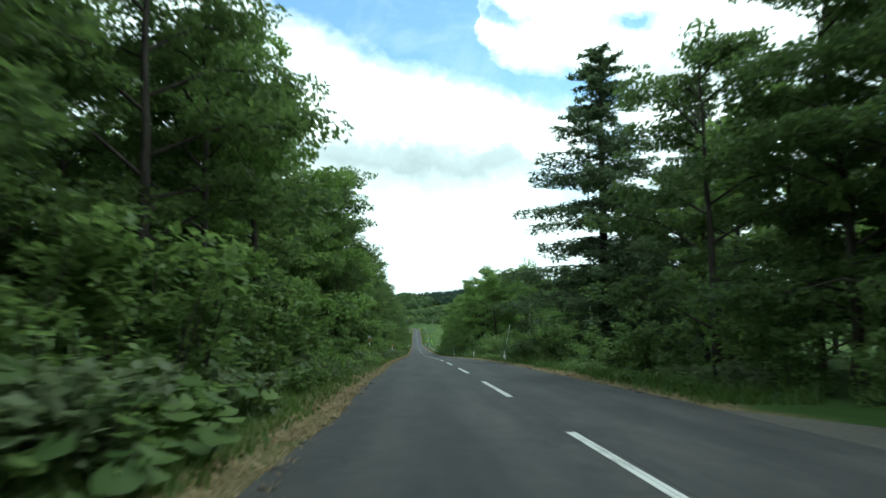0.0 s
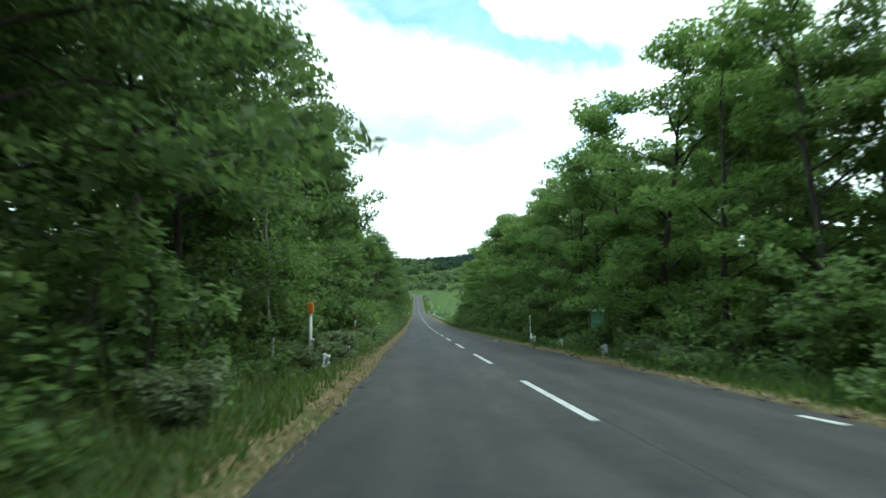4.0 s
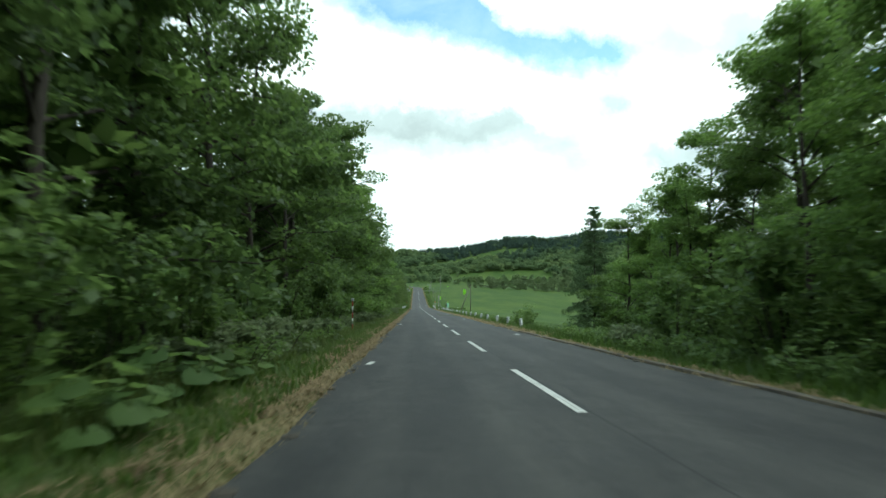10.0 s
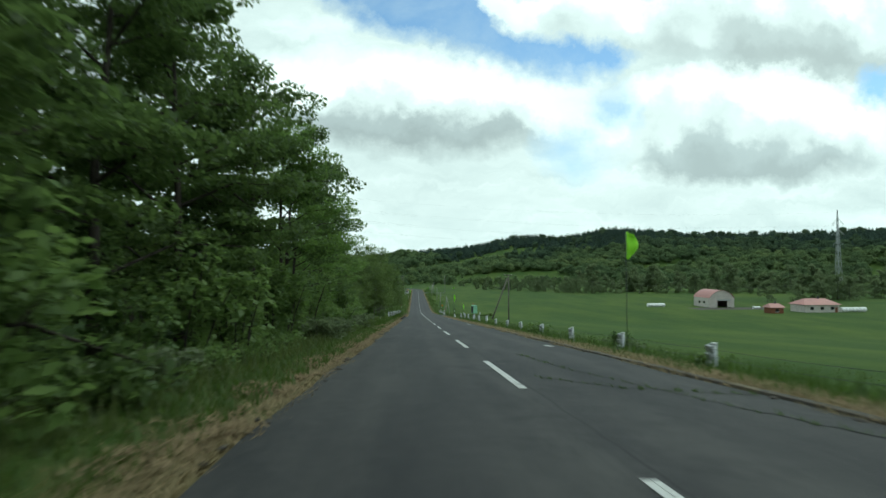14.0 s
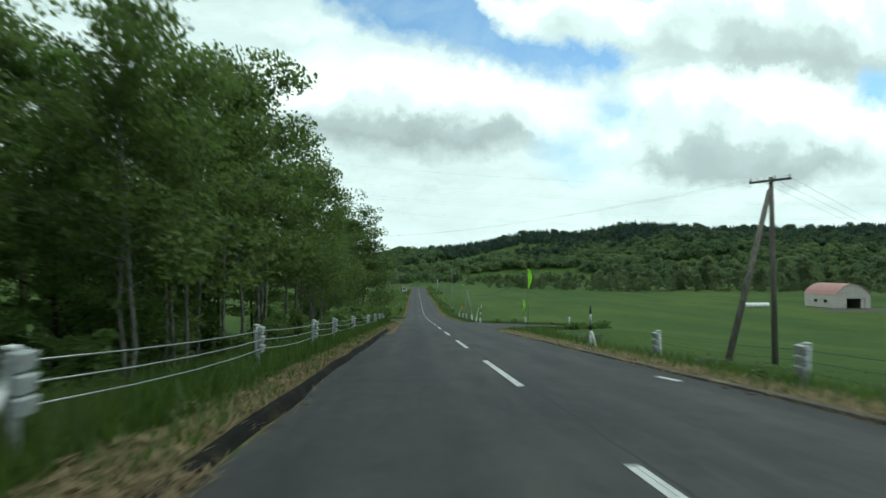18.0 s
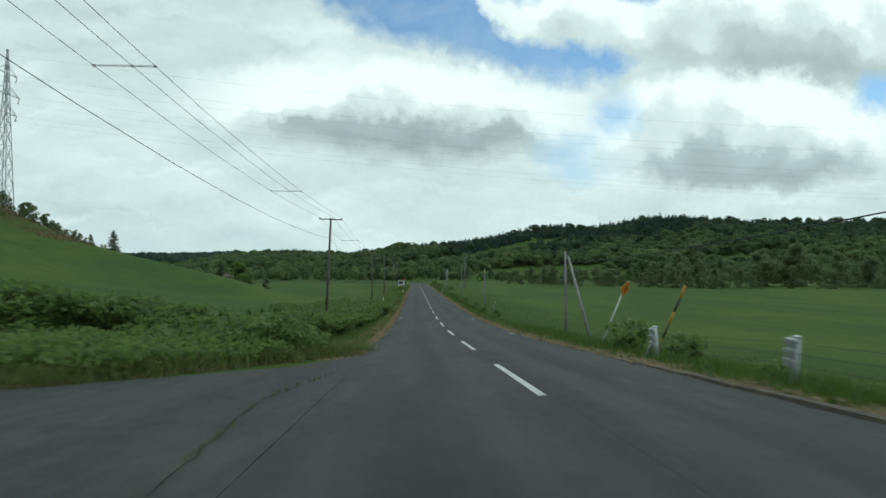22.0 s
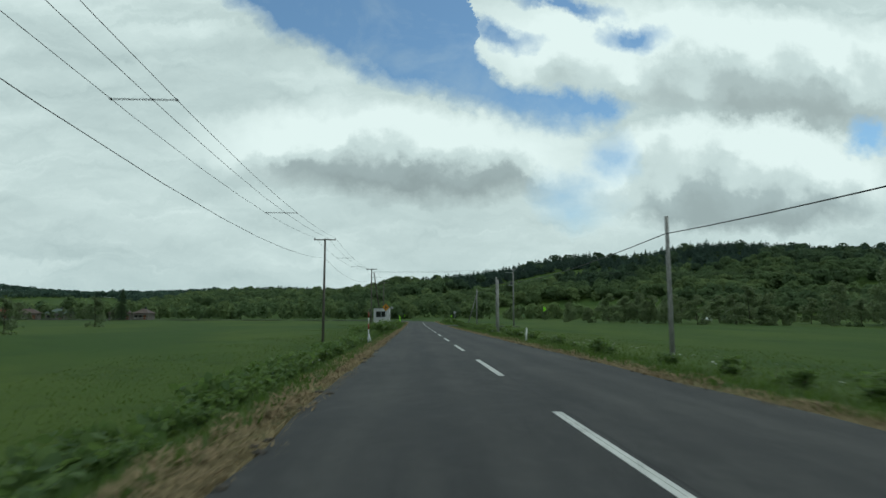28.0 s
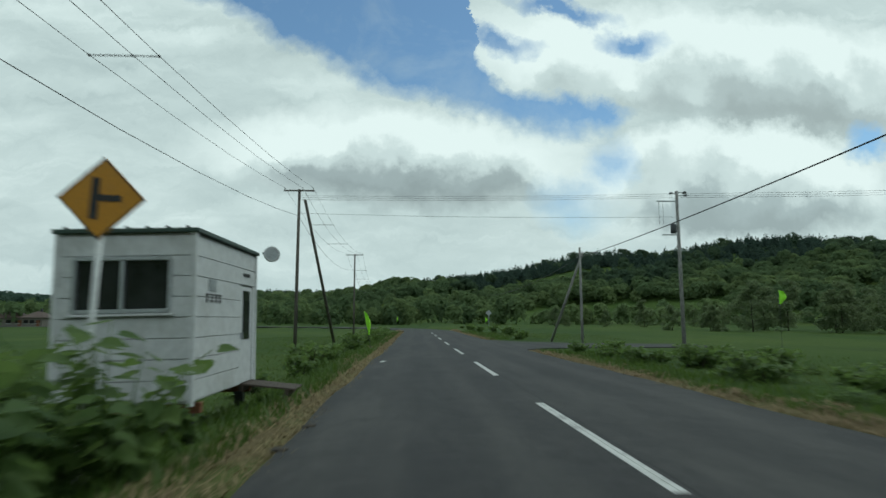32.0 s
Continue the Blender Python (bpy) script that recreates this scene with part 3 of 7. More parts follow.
apron("side_road_1", [(3.25, 342), (4.2, 343.5), (6, 345.5), (8.6, 347.2), (11.2, 349.0), (12.6, 351.2), (12.9, 353), (12.2, 354.6), (9, 359.6), (7.5, 361.9), (5.5, 366), (3.25, 374)], "asphalt mouth of a farm track")
apron("side_road_2", [(-3.4, 394), (-5, 390.5), (-9, 387.5), (-18, 386), (-18, 379), (-9, 379), (-5, 377.5), (-3.4, 375)], "asphalt mouth of a side road")
apron("side_road_3", [(3.25, 579), (5, 581.5), (9, 583.5), (17, 585), (17, 590), (9, 590.5), (5, 592.5), (3.25, 597)], "asphalt mouth of a side road")
apron("gravel_drive", [(3.25, -3), (14, -1), (14, 7), (6, 9), (3.25, 14)], "grey gravel mouth of a forest drive", "gravel", 0.04)
apron("dirt_turnout", [(-4.6, 26.6), (-5.4, 27.6), (-7.0, 28.6), (-7.9, 31.0), (-7.2, 33.8), (-5.6, 35.2), (-4.6, 35.8), (-4.5, 33), (-4.6, 30)], "dark earth turnout beside the road", "soil", 0.05)

# ---- plants ----
def leaves(name, spots, size, material, seed, ratio=0.62, face=0.55, droop=0.25, shape=4):
    """A mesh of single leaves at the given spots (n x 3): folded diamonds, or longer six-cornered blades."""
    r = np.random.RandomState(seed)
    n = len(spots)
    spots = np.asarray(spots)
    az = r.uniform(0, 2 * np.pi, n)
    tilt = r.normal(-droop, face, n)
    along = np.stack([np.cos(az) * np.cos(tilt), np.sin(az) * np.cos(tilt), np.sin(tilt)], -1)
    side = np.cross(along, r.normal(0, 0.45, (n, 3)) + (0, 0, 1))
    side /= np.linalg.norm(side, axis=1, keepdims=True) + 1e-9
    normal = np.cross(side, along)
    s = (size * r.uniform(0.65, 1.35, n))[:, None]
    w = s * ratio * 0.5
    base, tip = spots - along * s * 0.5, spots + along * s * 0.5
    if shape == 4:
        v = np.stack([base, spots + side * w + normal * s * 0.08, tip, spots - side * w + normal * s * 0.08], 1)
    else:
        q, p = spots - along * s * 0.18, spots + along * s * 0.22
        v = np.stack([base, q + side * w, p + side * w * 0.8, tip - normal * s * 0.15, p - side * w * 0.8, q - side * w], 1)
    k = v.shape[1]
    me = bpy.data.meshes.new(name)
    me.vertices.add(n * k)
    me.vertices.foreach_set("co", v.reshape(-1).astype(np.float32))
    me.loops.add(n * k)
    me.loops.foreach_set("vertex_index", np.arange(n * k, dtype=np.int32))
    me.polygons.add(n)
    me.polygons.foreach_set("loop_start", np.arange(0, n * k, k, dtype=np.int32))
    me.materials.append(MATS[material])
    me.update(calc_edges=True)
    return me


def clump_spots(r, centres, radii, counts, flat=0.6):
    """Spots in soft balls round the centres, denser towards their outside."""
    out = []
    for c, rad, n in zip(centres, radii, counts):
        d = r.normal(size=(n, 3))
        d /= np.linalg.norm(d, axis=1, keepdims=True)
        d *= (rad * r.uniform(0.35, 1.0, n) ** 0.6)[:, None]
        d[:, 2] *= flat
        out.append(c + d)
    return np.concatenate(out)


def broad_tree(seed, height, spread, bare, count, leaf, leaf_mat, bark="bark", trunks=1, lean=0.04, r0=None, flat=0.6):
    """Meshes (wood, crown) of a broad-leaved tree: limbs that carry leafy sprays, with gaps between them."""
    r = np.random.RandomState(seed)
    bm = bmesh.new()
    centres, radii = [], []
    for k in range(trunks):
        off = r.uniform(-0.5, 0.5, 2) * (trunks > 1)
        bend = r.normal(0, lean, 2) * height + off * 1.5
        h = height * (1 if k == 0 else r.uniform(0.75, 0.95))
        rad = (r0 or 0.012 * height) * (1 if trunks == 1 else 0.75)
        pts = [np.array([off[0] + bend[0] * t * t + r.normal(0, 0.06), off[1] + bend[1] * t * t + r.normal(0, 0.06), h * t * 0.92]) for t in np.linspace(0, 1, 8)]
        pts[0][2] = -0.4
        tube(bm, pts, [rad * (1.25 if i == 0 else 1 - 0.9 * i / 7) for i in range(8)], 7)
        centres.append(pts[7] + (0, 0, 0.25))
        radii.append(0.75)
        for i in range(int(20 / trunks ** 0.5)):
            t = bare + (0.97 - bare) * (i + r.uniform(0, 1)) / int(20 / trunks ** 0.5)
            a = pts[int(t * 7)] * (1 - t * 7 % 1) + pts[min(int(t * 7) + 1, 7)] * (t * 7 % 1)
            u = (t - bare) / (1 - bare)
            reach = spread * (0.75 + 0.35 * math.sin(math.pi * min(u * 0.75 + 0.22, 1))) * r.uniform(0.65, 1.1) * (1.05 - 0.72 * u * u)
            az = r.uniform(0, 2 * np.pi)
            lift = r.uniform(-0.15, 0.35) + 0.6 * u
            tip = a + np.array([math.cos(az) * reach, math.sin(az) * reach, lift * reach])
            mid = (a + tip) / 2 + (0, 0, 0.12 * reach)
            tube(bm, [a, mid, tip], [rad * 0.42 * (1 - 0.6 * t), rad * 0.25, 0.012], 4, cap=False)
            for f in (0.45, 0.75, 1.0):
                c = a + (tip - a) * f + (0, 0, 0.12 * reach * (1 - abs(2 * f - 1)))
                centres.append(c + r.normal(0, 0.22, 3))
                radii.append(r.uniform(0.65, 1.1) * (0.55 + 0.13 * spread))
            for _ in range(3):
                c = a + (tip - a) * r.uniform(0.5, 1.0) + r.normal(0, 0.6, 3) * (1, 1, 0.6)
                centres.append(c)
                radii.append(r.uniform(0.4, 0.75) * (0.5 + 0.12 * spread))
    weight = np.array(radii) ** 2
    counts = np.maximum((weight / weight.sum() * count).astype(int), 4)
    wood = mesh_of("trunk", bm, bark)
    crown = leaves("crown", clump_spots(r, centres, radii, counts, flat), leaf, leaf_mat, seed + 1)
    return wood, crown


def needle_tree(seed, height, spread, bare, count, leaf_mat="leaf_needle", size=0.42):
    """Meshes of a conifer: whorls of drooping boughs round a straight stem."""
    r = np.random.RandomState(seed)
    bm = bmesh.new()
    tube(bm, [(0, 0, -0.4), (0.05, 0, height * 0.5), (0, 0.05, height)], [height * 0.012, height * 0.007, 0.015], 7)
    spots, axis = [], []
    z = height * bare
    while z < height * 0.985:
        u = (z / height - bare) / (1 - bare)
        for k in range(r.randint(4, 7)):
            az = r.uniform(0, 2 * np.pi)
            reach = spread * (1 - u) ** 0.65 * r.uniform(0.6, 1.2) + 0.2
            droop = r.uniform(-0.35, -0.05) + 0.35 * u
            d = np.array([math.cos(az), math.sin(az), 0])
            tip = d * reach + (0, 0, z + droop * reach)
            midp = d * reach * 0.5 + (0, 0, z + droop * reach * 0.3 + 0.05)
            tube(bm, [(0, 0, z), midp, tip], [0.035, 0.022, 0.008], 3, cap=False)
            n = max(int(count * reach / (spread * 60)), 5)
            f = r.uniform(0.15, 1.05, n)
            p = np.array([0, 0, z]) * (1 - f)[:, None] + tip * f[:, None]
            p = p + np.cross(d, (0, 0, 1)) * (r.uniform(-0.3, 0.3, n) * reach * (1.1 - f))[:, None] + r.normal(0, 0.06, (n, 3))
            p[:, 2] -= r.uniform(0, 1, n) ** 1.5 * 0.16 * reach
            spots.append(p)
        z += r.uniform(0.28, 0.5) * (0.6 + height / 30)
    wood = mesh_of("trunk", bm, "bark")
    return wood, leaves("crown", np.concatenate(spots), size, leaf_mat, seed + 1, ratio=0.30, face=0.5, droop=0.35)


def shrub(seed, height, spread, count, leaf, leaf_mat, shape=4):
    """Meshes (stems, leaves) of a bush: many stems from the ground, leafy from the foot up."""
    r = np.random.RandomState(seed)
    bm = bmesh.new()
    centres, radii = [], []
    for _ in range(11):
        az, reach, h = r.uniform(0, 2 * np.pi), spread * r.uniform(0.15, 0.95), height * r.uniform(0.55, 1.0)
        foot = np.array([math.cos(az), math.sin(az), 0]) * reach * 0.35 + (0, 0, -0.2)
        tip = np.array([math.cos(az) * reach, math.sin(az) * reach, h * 0.92])
        tube(bm, [foot, (foot + tip) / 2 + (0, 0, 0.1 * h), tip], [0.022, 0.015, 0.006], 4, cap=False)
        for f in (0.3, 0.6, 0.85, 1.0):
            centres.append(foot + (tip - foot) * f + r.normal(0, 0.12, 3))
            radii.append(r.uniform(0.28, 0.5) * (0.45 + 0.25 * spread))
    counts = [max(int(count / len(centres)), 3)] * len(centres)
    spots = clump_spots(r, centres, radii, counts, 0.8)
    spots[:, 2] = np.maximum(spots[:, 2], 0.04)
    return mesh_of("stalk", bm, "bark"), leaves("foliage", spots, leaf, leaf_mat, seed + 2, shape=shape)


def knotweed_stems(seed, height=1.5, spread=0.75, stems=6):
    """Meshes (stalks, leaves) of tall knotweed: arching stems with large heart-shaped leaves set one by one."""
    r = np.random.RandomState(seed)
    stalks, bm = bmesh.new(), bmesh.new()
    for _ in range(stems):
        az, reach, h = r.uniform(0, 6.283), spread * r.uniform(0.3, 1.0), height * r.uniform(0.7, 1.05)
        way = Vector((math.cos(az), math.sin(az), 0))
        pts = [way * (0.12 + reach * f ** 1.8) + Vector((0, 0, h * (f - 0.12 * f ** 4) - 0.15 * (f == 0))) for f in np.linspace(0, 1, 7)]
        tube(stalks, pts, [0.016, 0.014, 0.012, 0.010, 0.008, 0.006, 0.004], 5, cap=False)
        for k in range(11):
            f = 0.22 + 0.78 * k / 10
            a, b = int(f * 6), min(int(f * 6) + 1, 6)
            at = pts[a].lerp(pts[b], f * 6 - a)
            size = r.uniform(0.20, 0.30) * (1.15 - 0.40 * f)
            turn = Matrix.Rotation(az + (1.35 if k % 2 else -1.35) * (1 - 0.5 * (k == 10)) + r.normal(0, 0.35), 4, "Z") @ Matrix.Rotation(r.uniform(-0.1, 0.7), 4, "Y") @ Matrix.Rotation(r.normal(0, 0.25), 4, "X")
            shape = ((0.06, 0.0, 0.0), (0.0, 0.30, 0.02), (0.22, 0.46, 0.05), (0.55, 0.40, 0.03), (0.85, 0.18, -0.04), (1.12, 0.0, -0.12), (0.85, -0.18, -0.04), (0.55, -0.40, 0.03), (0.22, -0.46, 0.05), (0.0, -0.30, 0.02))
            rim = [bm.verts.new(at + turn @ Vector((0.05 + u * size, v * size, w * size))) for u, v, w in shape]
            mid = bm.verts.new(at + turn @ Vector((0.05 + 0.45 * size, 0, -0.05 * size)))
            for p in range(10):
                bm.faces.new((mid, rim[p], rim[(p + 1) % 10]))
    return mesh_of("stalk", stalks, "leaf_big"), mesh_of("foliage", bm, "leaf_big")


def butterbur(seed, n=26, spread=0.95):
    """Meshes (stalks, leaves) of a butterbur patch: round notched leaves held flat on thick stalks."""
    r = np.random.RandomState(seed)
    stalks, bm = bmesh.new(), bmesh.new()
    for _ in range(n):
        az, reach, h = r.uniform(0, 6.283), spread * r.uniform(0.1, 1.0) ** 0.7, r.uniform(0.35, 0.85)
        top = Vector((math.cos(az) * reach, math.sin(az) * reach, h))
        tube(stalks, [(top.x * 0.5, top.y * 0.5, -0.1), (top.x * 0.85, top.y * 0.85, h * 0.6), top], [0.016, 0.013, 0.010], 5, cap=False)
        size = r.uniform(0.13, 0.25)
        turn = Matrix.Rotation(az + r.normal(0, 0.5), 4, "Z") @ Matrix.Rotation(r.uniform(0.1, 0.6), 4, "Y")
        hub = bm.verts.new(top)
        ring = []
        for k in range(13):
            a = -2.85 + 5.7 * k / 12
            rr = size * (1 - 0.10 * math.cos(a)) * (1 + 0.05 * math.sin(5 * a))
            ring.append(bm.verts.new(top + turn @ Vector((math.cos(a) * rr, math.sin(a) * rr, 0.12 * size * math.cos(2 * a) - 0.25 * size * (rr / size) ** 2 + 0.16 * size))))
        for p, q in zip(ring, ring[1:]):
            bm.faces.new((hub, p, q)).smooth = True
    return mesh_of("stalk", stalks, "leaf_big"), mesh_of("foliage", bm, "leaf_big")


def plant_thing(name, meshes, parts, label, category, group):
    """A plant as a thing with its two parts, to be copied."""
    ob = thing(name, label, category, group)
    for n, me in zip(parts, meshes):
        p = new(n, me)
        p.parent = ob
        if n == "stalk":
            tagged(p, kind="stuff")
    return ob


LEAFY = ("trunk", "crown")
BUSHY = ("stalk", "foliage")
TREES = {}


def kind_of(key, name, meshes, parts, label, category, group=""):
    TREES[key] = plant_thing(name, meshes, parts, label, category, group)
    TREES[key].matrix_basis = Matrix.Translation((0, 0, -500))


for i in range(5):
    kind_of(("edge", i), "roadside_tree", broad_tree(10 + i, 12.5 + 0.7 * (i % 3), 3.4 + 0.25 * (i % 2), 0.05 + 0.03 * (i % 2), 16500, 0.18, "leaf_broad" if i % 2 else "leaf_light", flat=0.45), LEAFY, "tall broad-leaved tree, leafy almost down to the verge", "tree")
for i in range(4):
    kind_of(("shade", i), "shade_tree", broad_tree(20 + i, 12.6 + 0.7 * (i % 3), 3.5 + 0.25 * (i % 2), 0.06 + 0.05 * (i % 2), 15000, 0.185, "leaf_shaded", flat=0.42), LEAFY, "tall broad-leaved tree with boughs in layers, shade put into its leaf colour", "tree")
for i in range(3):
    kind_of(("back", i), "forest_tree", broad_tree(30 + i, 13.5 + i * 0.6, 3.6, 0.10, 2300, 0.6, "leaf_broad"), LEAFY, "tall dark broad-leaved tree deep in the wood", "tree")
for i in range(3):
    kind_of(("alder", i), "alder_tree", broad_tree(40 + i, 10.2 + 0.8 * i, 2.3, 0.30, 8500, 0.19, "leaf_alder", "bark_alder", trunks=2 + i % 2, lean=0.06, r0=0.09), LEAFY, "slender alder with bare leaning stems and small leaves", "tree")
kind_of(("round", 0), "hill_tree", broad_tree(76, 8.6, 2.7, 0.0, 7000, 0.30, "leaf_shrub", flat=0.7), LEAFY, "round leafy tree on the brow of the hill", "tree")
kind_of(("drooping", 0), "alder_tree", broad_tree(46, 7.2, 4.3, 0.16, 19000, 0.17, "leaf_alder", "bark_alder", trunks=3, lean=0.07, r0=0.10, flat=0.5), LEAFY, "low spreading alder with hanging outer boughs", "tree")
kind_of(("crowned", 0), "alder_tree", broad_tree(47, 12.9, 3.3, 0.22, 15000, 0.19, "leaf_alder", "bark_alder", trunks=2, lean=0.03, r0=0.12, flat=0.5), LEAFY, "tall alder with a dense dark crown", "tree")
for i in range(2):
    kind_of(("birch", i), "birch_tree", broad_tree(50 + i, 8.5 + i, 1.5, 0.35, 2600, 0.17, "leaf_light", "bark_birch", r0=0.07), LEAFY, "thin white-barked birch with an airy crown", "tree")
for i in range(2):
    kind_of(("larch", i), "larch_tree", needle_tree(60 + i, 20.0 + 2 * i, 4.2, 0.10, 20000, "leaf_larch", 0.30), LEAFY, "tall dark larch with drooping boughs", "tree")
kind_of(("spruce", 0), "spruce_tree", needle_tree(66, 16.5, 4.6, 0.04, 20000, size=0.32), LEAFY, "tall dark spruce standing in the field's edge", "tree")
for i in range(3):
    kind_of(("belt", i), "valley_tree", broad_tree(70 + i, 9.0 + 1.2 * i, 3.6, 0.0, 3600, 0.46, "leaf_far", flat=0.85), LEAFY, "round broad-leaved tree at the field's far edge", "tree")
for i in range(3):
    kind_of(("bush", i), "bush", shrub(80 + i, 2.0 + 0.5 * i, 1.3, 1800, 0.165, "leaf_shrub"), BUSHY, "dense green bush at the wood's edge", "bush")
for i in range(3):
    kind_of(("bramble", i), "bramble", shrub(130 + i, 1.5 + 0.35 * i, 1.2, 1900, 0.125, "leaf_bank"), BUSHY, "bright green brambles and saplings on a bank", "bush")
kind_of(("grey", 0), "bamboo_grass", shrub(85, 1.2, 1.2, 1500, 0.17, "leaf_grey"), BUSHY, "knee-high dwarf bamboo with pale grey-green leaves", "bush")
for i in range(3):
    kind_of(("big", i), "knotweed", shrub(90 + i, 1.25 + 0.25 * i, 1.1, 360, 0.27, "leaf_big", shape=6), BUSHY, "knotweed clump with broad bright green leaves", "plant")
for i in range(3):
    kind_of(("tall", i), "knotweed", knotweed_stems(140 + i), BUSHY, "tall knotweed with large heart-shaped leaves on arching stems", "plant")
for i in range(2):
    kind_of(("weed", i), "weed_clump", shrub(120 + i, 0.85, 0.95, 900, 0.12, "leaf_shrub"), BUSHY, "low leafy weeds at the verge", "plant")
for i in range(2):
    kind_of(("butterbur", i), "butterbur", butterbur(96 + i), BUSHY, "butterbur with very large round leaves", "plant")

PLANTED = {}


def plant(key, x, y, size=1.0, turn=None, sink=0.1, group="", wide=1.0):
    """Set a plant on the ground, taking the kinds of one key in turn."""
    rr = random.Random(int(x * 131 + y * 977))
    kinds = [k for k in TREES if k[0] == key]
    k = kinds[rr.randrange(len(kinds))]
    z = float(ground_z(x, y)) - sink
    m = pose(x, y, z, 0, 0, rr.uniform(0, 360) if turn is None else turn) @ Matrix.Diagonal((size * wide, size * wide, size, 1))
    ob = copy_thing(TREES[k], m)
    ob.matrix_basis = m
    if group:
        ob["group"] = group
    PLANTED[k] = PLANTED.get(k, 0) + 1
    return ob


rng = random.Random(11)
# left wood: its edge, its depth
y = -14.0
while y < 292:
    size = float(np.interp(y, [-20, 100, 112, 118, 138, 150, 168, 205, 215, 229, 235, 252, 262, 278, 292], [1.03, 1.0, 0.95, 0.88, 0.68, 1.0, 1.1, 1.1, 1.18, 1.02, 0.95, 0.98, 0.86, 0.80, 0.64]))
    back = float(np.interp(y, [-20, 98, 112, 140, 165, 250, 262, 270, 292], [0.4, 0.4, 3.4, 2.8, 0.6, 0.4, -0.3, 1.0, 1.6]))
    plant("shade" if y < 288 and rng.random() < (0.45 if 100 < y < 165 else 0.9 if y > 195 else 0.6) and y < 268 else "edge", -8.2 + rng.uniform(-0.7, 0.5) - back - (3.2 if 25 < y < 41 else 0), y, size * rng.uniform(0.88, 1.12) * (1.25 if 25 < y < 41 else 1), group="trees along the left verge")
    if 196 < y < 262:
        plant("shade", -11.3 + rng.uniform(-0.8, 0.8), y + 2, size * rng.uniform(0.85, 1.05), group="trees in the wood")
    y += rng.uniform(3.6, 5.2)
for i in range(24):
    plant("shade", -12.0 + rng.uniform(-0.8, 0.8) - (2.5 if i > 20 else 0), -10 + 4.9 * i, rng.uniform(0.85, 1.05) * (0.85 if i > 20 else 1), group="trees in the wood")
for i in range(24):
    if not 44 < 4.3 * i + 80 < 76:
        plant("edge", 12.6 + rng.uniform(-0.7, 0.7), 80 + 4.3 * i, rng.uniform(0.85, 1.0), group="trees in the wood")
y = -12.0
while y < 300:
    plant("back", -13.5 + rng.uniform(-1.5, 1.5), y, rng.uniform(0.8, 1.05) * (0.5 if y > 262 else 0.72 if y > 236 else 0.72 if 108 < y < 146 else 1), group="trees in the wood")
    plant("back", -20 + rng.uniform(-2, 2), y + 3, rng.uniform(0.85, 1.1) * (0.45 if y > 262 else 0.7 if y > 236 else 0.75 if 100 < y < 150 else 1), group="trees in the wood")
    y += rng.uniform(4.4, 6.0)
y = 286.0
while y < 368:
    if not 341 < y < 354 or rng.random() < 0.35:
        plant("alder", (-8.9 if y < 315 else -7.7 if y < 345 else -8.1) + rng.uniform(-0.7, 0.5), y, rng.uniform(0.85, 1.05) * float(np.interp(y, [286, 300, 318, 330, 343, 346, 354, 357, 368], [0.56, 0.67, 0.92, 1.14, 1.02, 0.66, 0.66, 1.06, 1.14])), group="alders beside the guard cable", wide=0.92 if y < 340 else 1.2)
    if y < 336:
        plant("alder", -12 + rng.uniform(-1.2, 1.2), y + 1.5, rng.uniform(0.8, 1.0) * (0.8 if y < 312 else 1), group="alders beside the guard cable")
    if y < 330:
        plant("bush", -11 + rng.uniform(-1.5, 1.5), y + 0.7, rng.uniform(0.8, 1.3), group="bushes under the alders", wide=1.3)
        plant("bush", -15 + rng.uniform(-1.5, 1.5), y + 1.9, rng.uniform(0.9, 1.4), group="bushes under the alders", wide=1.4)
        plant("alder", -17 + rng.uniform(-2, 2), y + 2.5, rng.uniform(0.75, 0.95) * (0.8 if y < 312 else 1), group="alders beside the guard cable")
    y += rng.uniform(2.9, 4.1) if y < 345 else rng.uniform(3.2, 4.4)
plant("drooping", -8.3, 373.6, 1.0, group="alders beside the guard cable")
plant("crowned", -7.9, 365.6, 1.0, group="alders beside the guard cable")
for x, y, s in ((-12.5, 359.5, 0.5), (-11.3, 363.0, 0.54), (-12.4, 367.5, 0.62), (-11.2, 371.5, 0.5), (-14.5, 374.5, 0.5)):
    plant("crowned", x, y, s, group="alders beside the guard cable", wide=1.25)
plant("alder", -10.0, 370.5, 0.9, group="alders beside the guard cable", wide=1.15)
for i in range(9):
    plant("edge", -10.6 + rng.uniform(-0.5, 0.5), 303 + 4.1 * i, rng.uniform(0.55, 0.68), group="alders beside the guard cable", wide=0.85)
plant("edge", -11.6, 300.5, 1.0, group="trees along the left verge")
# saplings and brambles that cover the cut bank
for i in range(64):
    x, y = -6.4 - rng.uniform(0, 5.0), 106 + rng.uniform(0, 54)
    plant("bramble", x, y, rng.uniform(0.6, 1.15), group="brambles on the cut bank", wide=1.25)
for i in range(9):
    plant("edge", -7.6 - rng.uniform(0, 3.5), 104 + rng.uniform(0, 58), rng.uniform(0.18, 0.34), group="saplings on the cut bank")
for i in range(22):
    plant("bush", -7.2 - rng.uniform(0, 2.2), 288 + i * 2.1, rng.uniform(0.4, 0.75) * (1.25 if i < 9 else 1), group="bushes under the alders", wide=1.2)
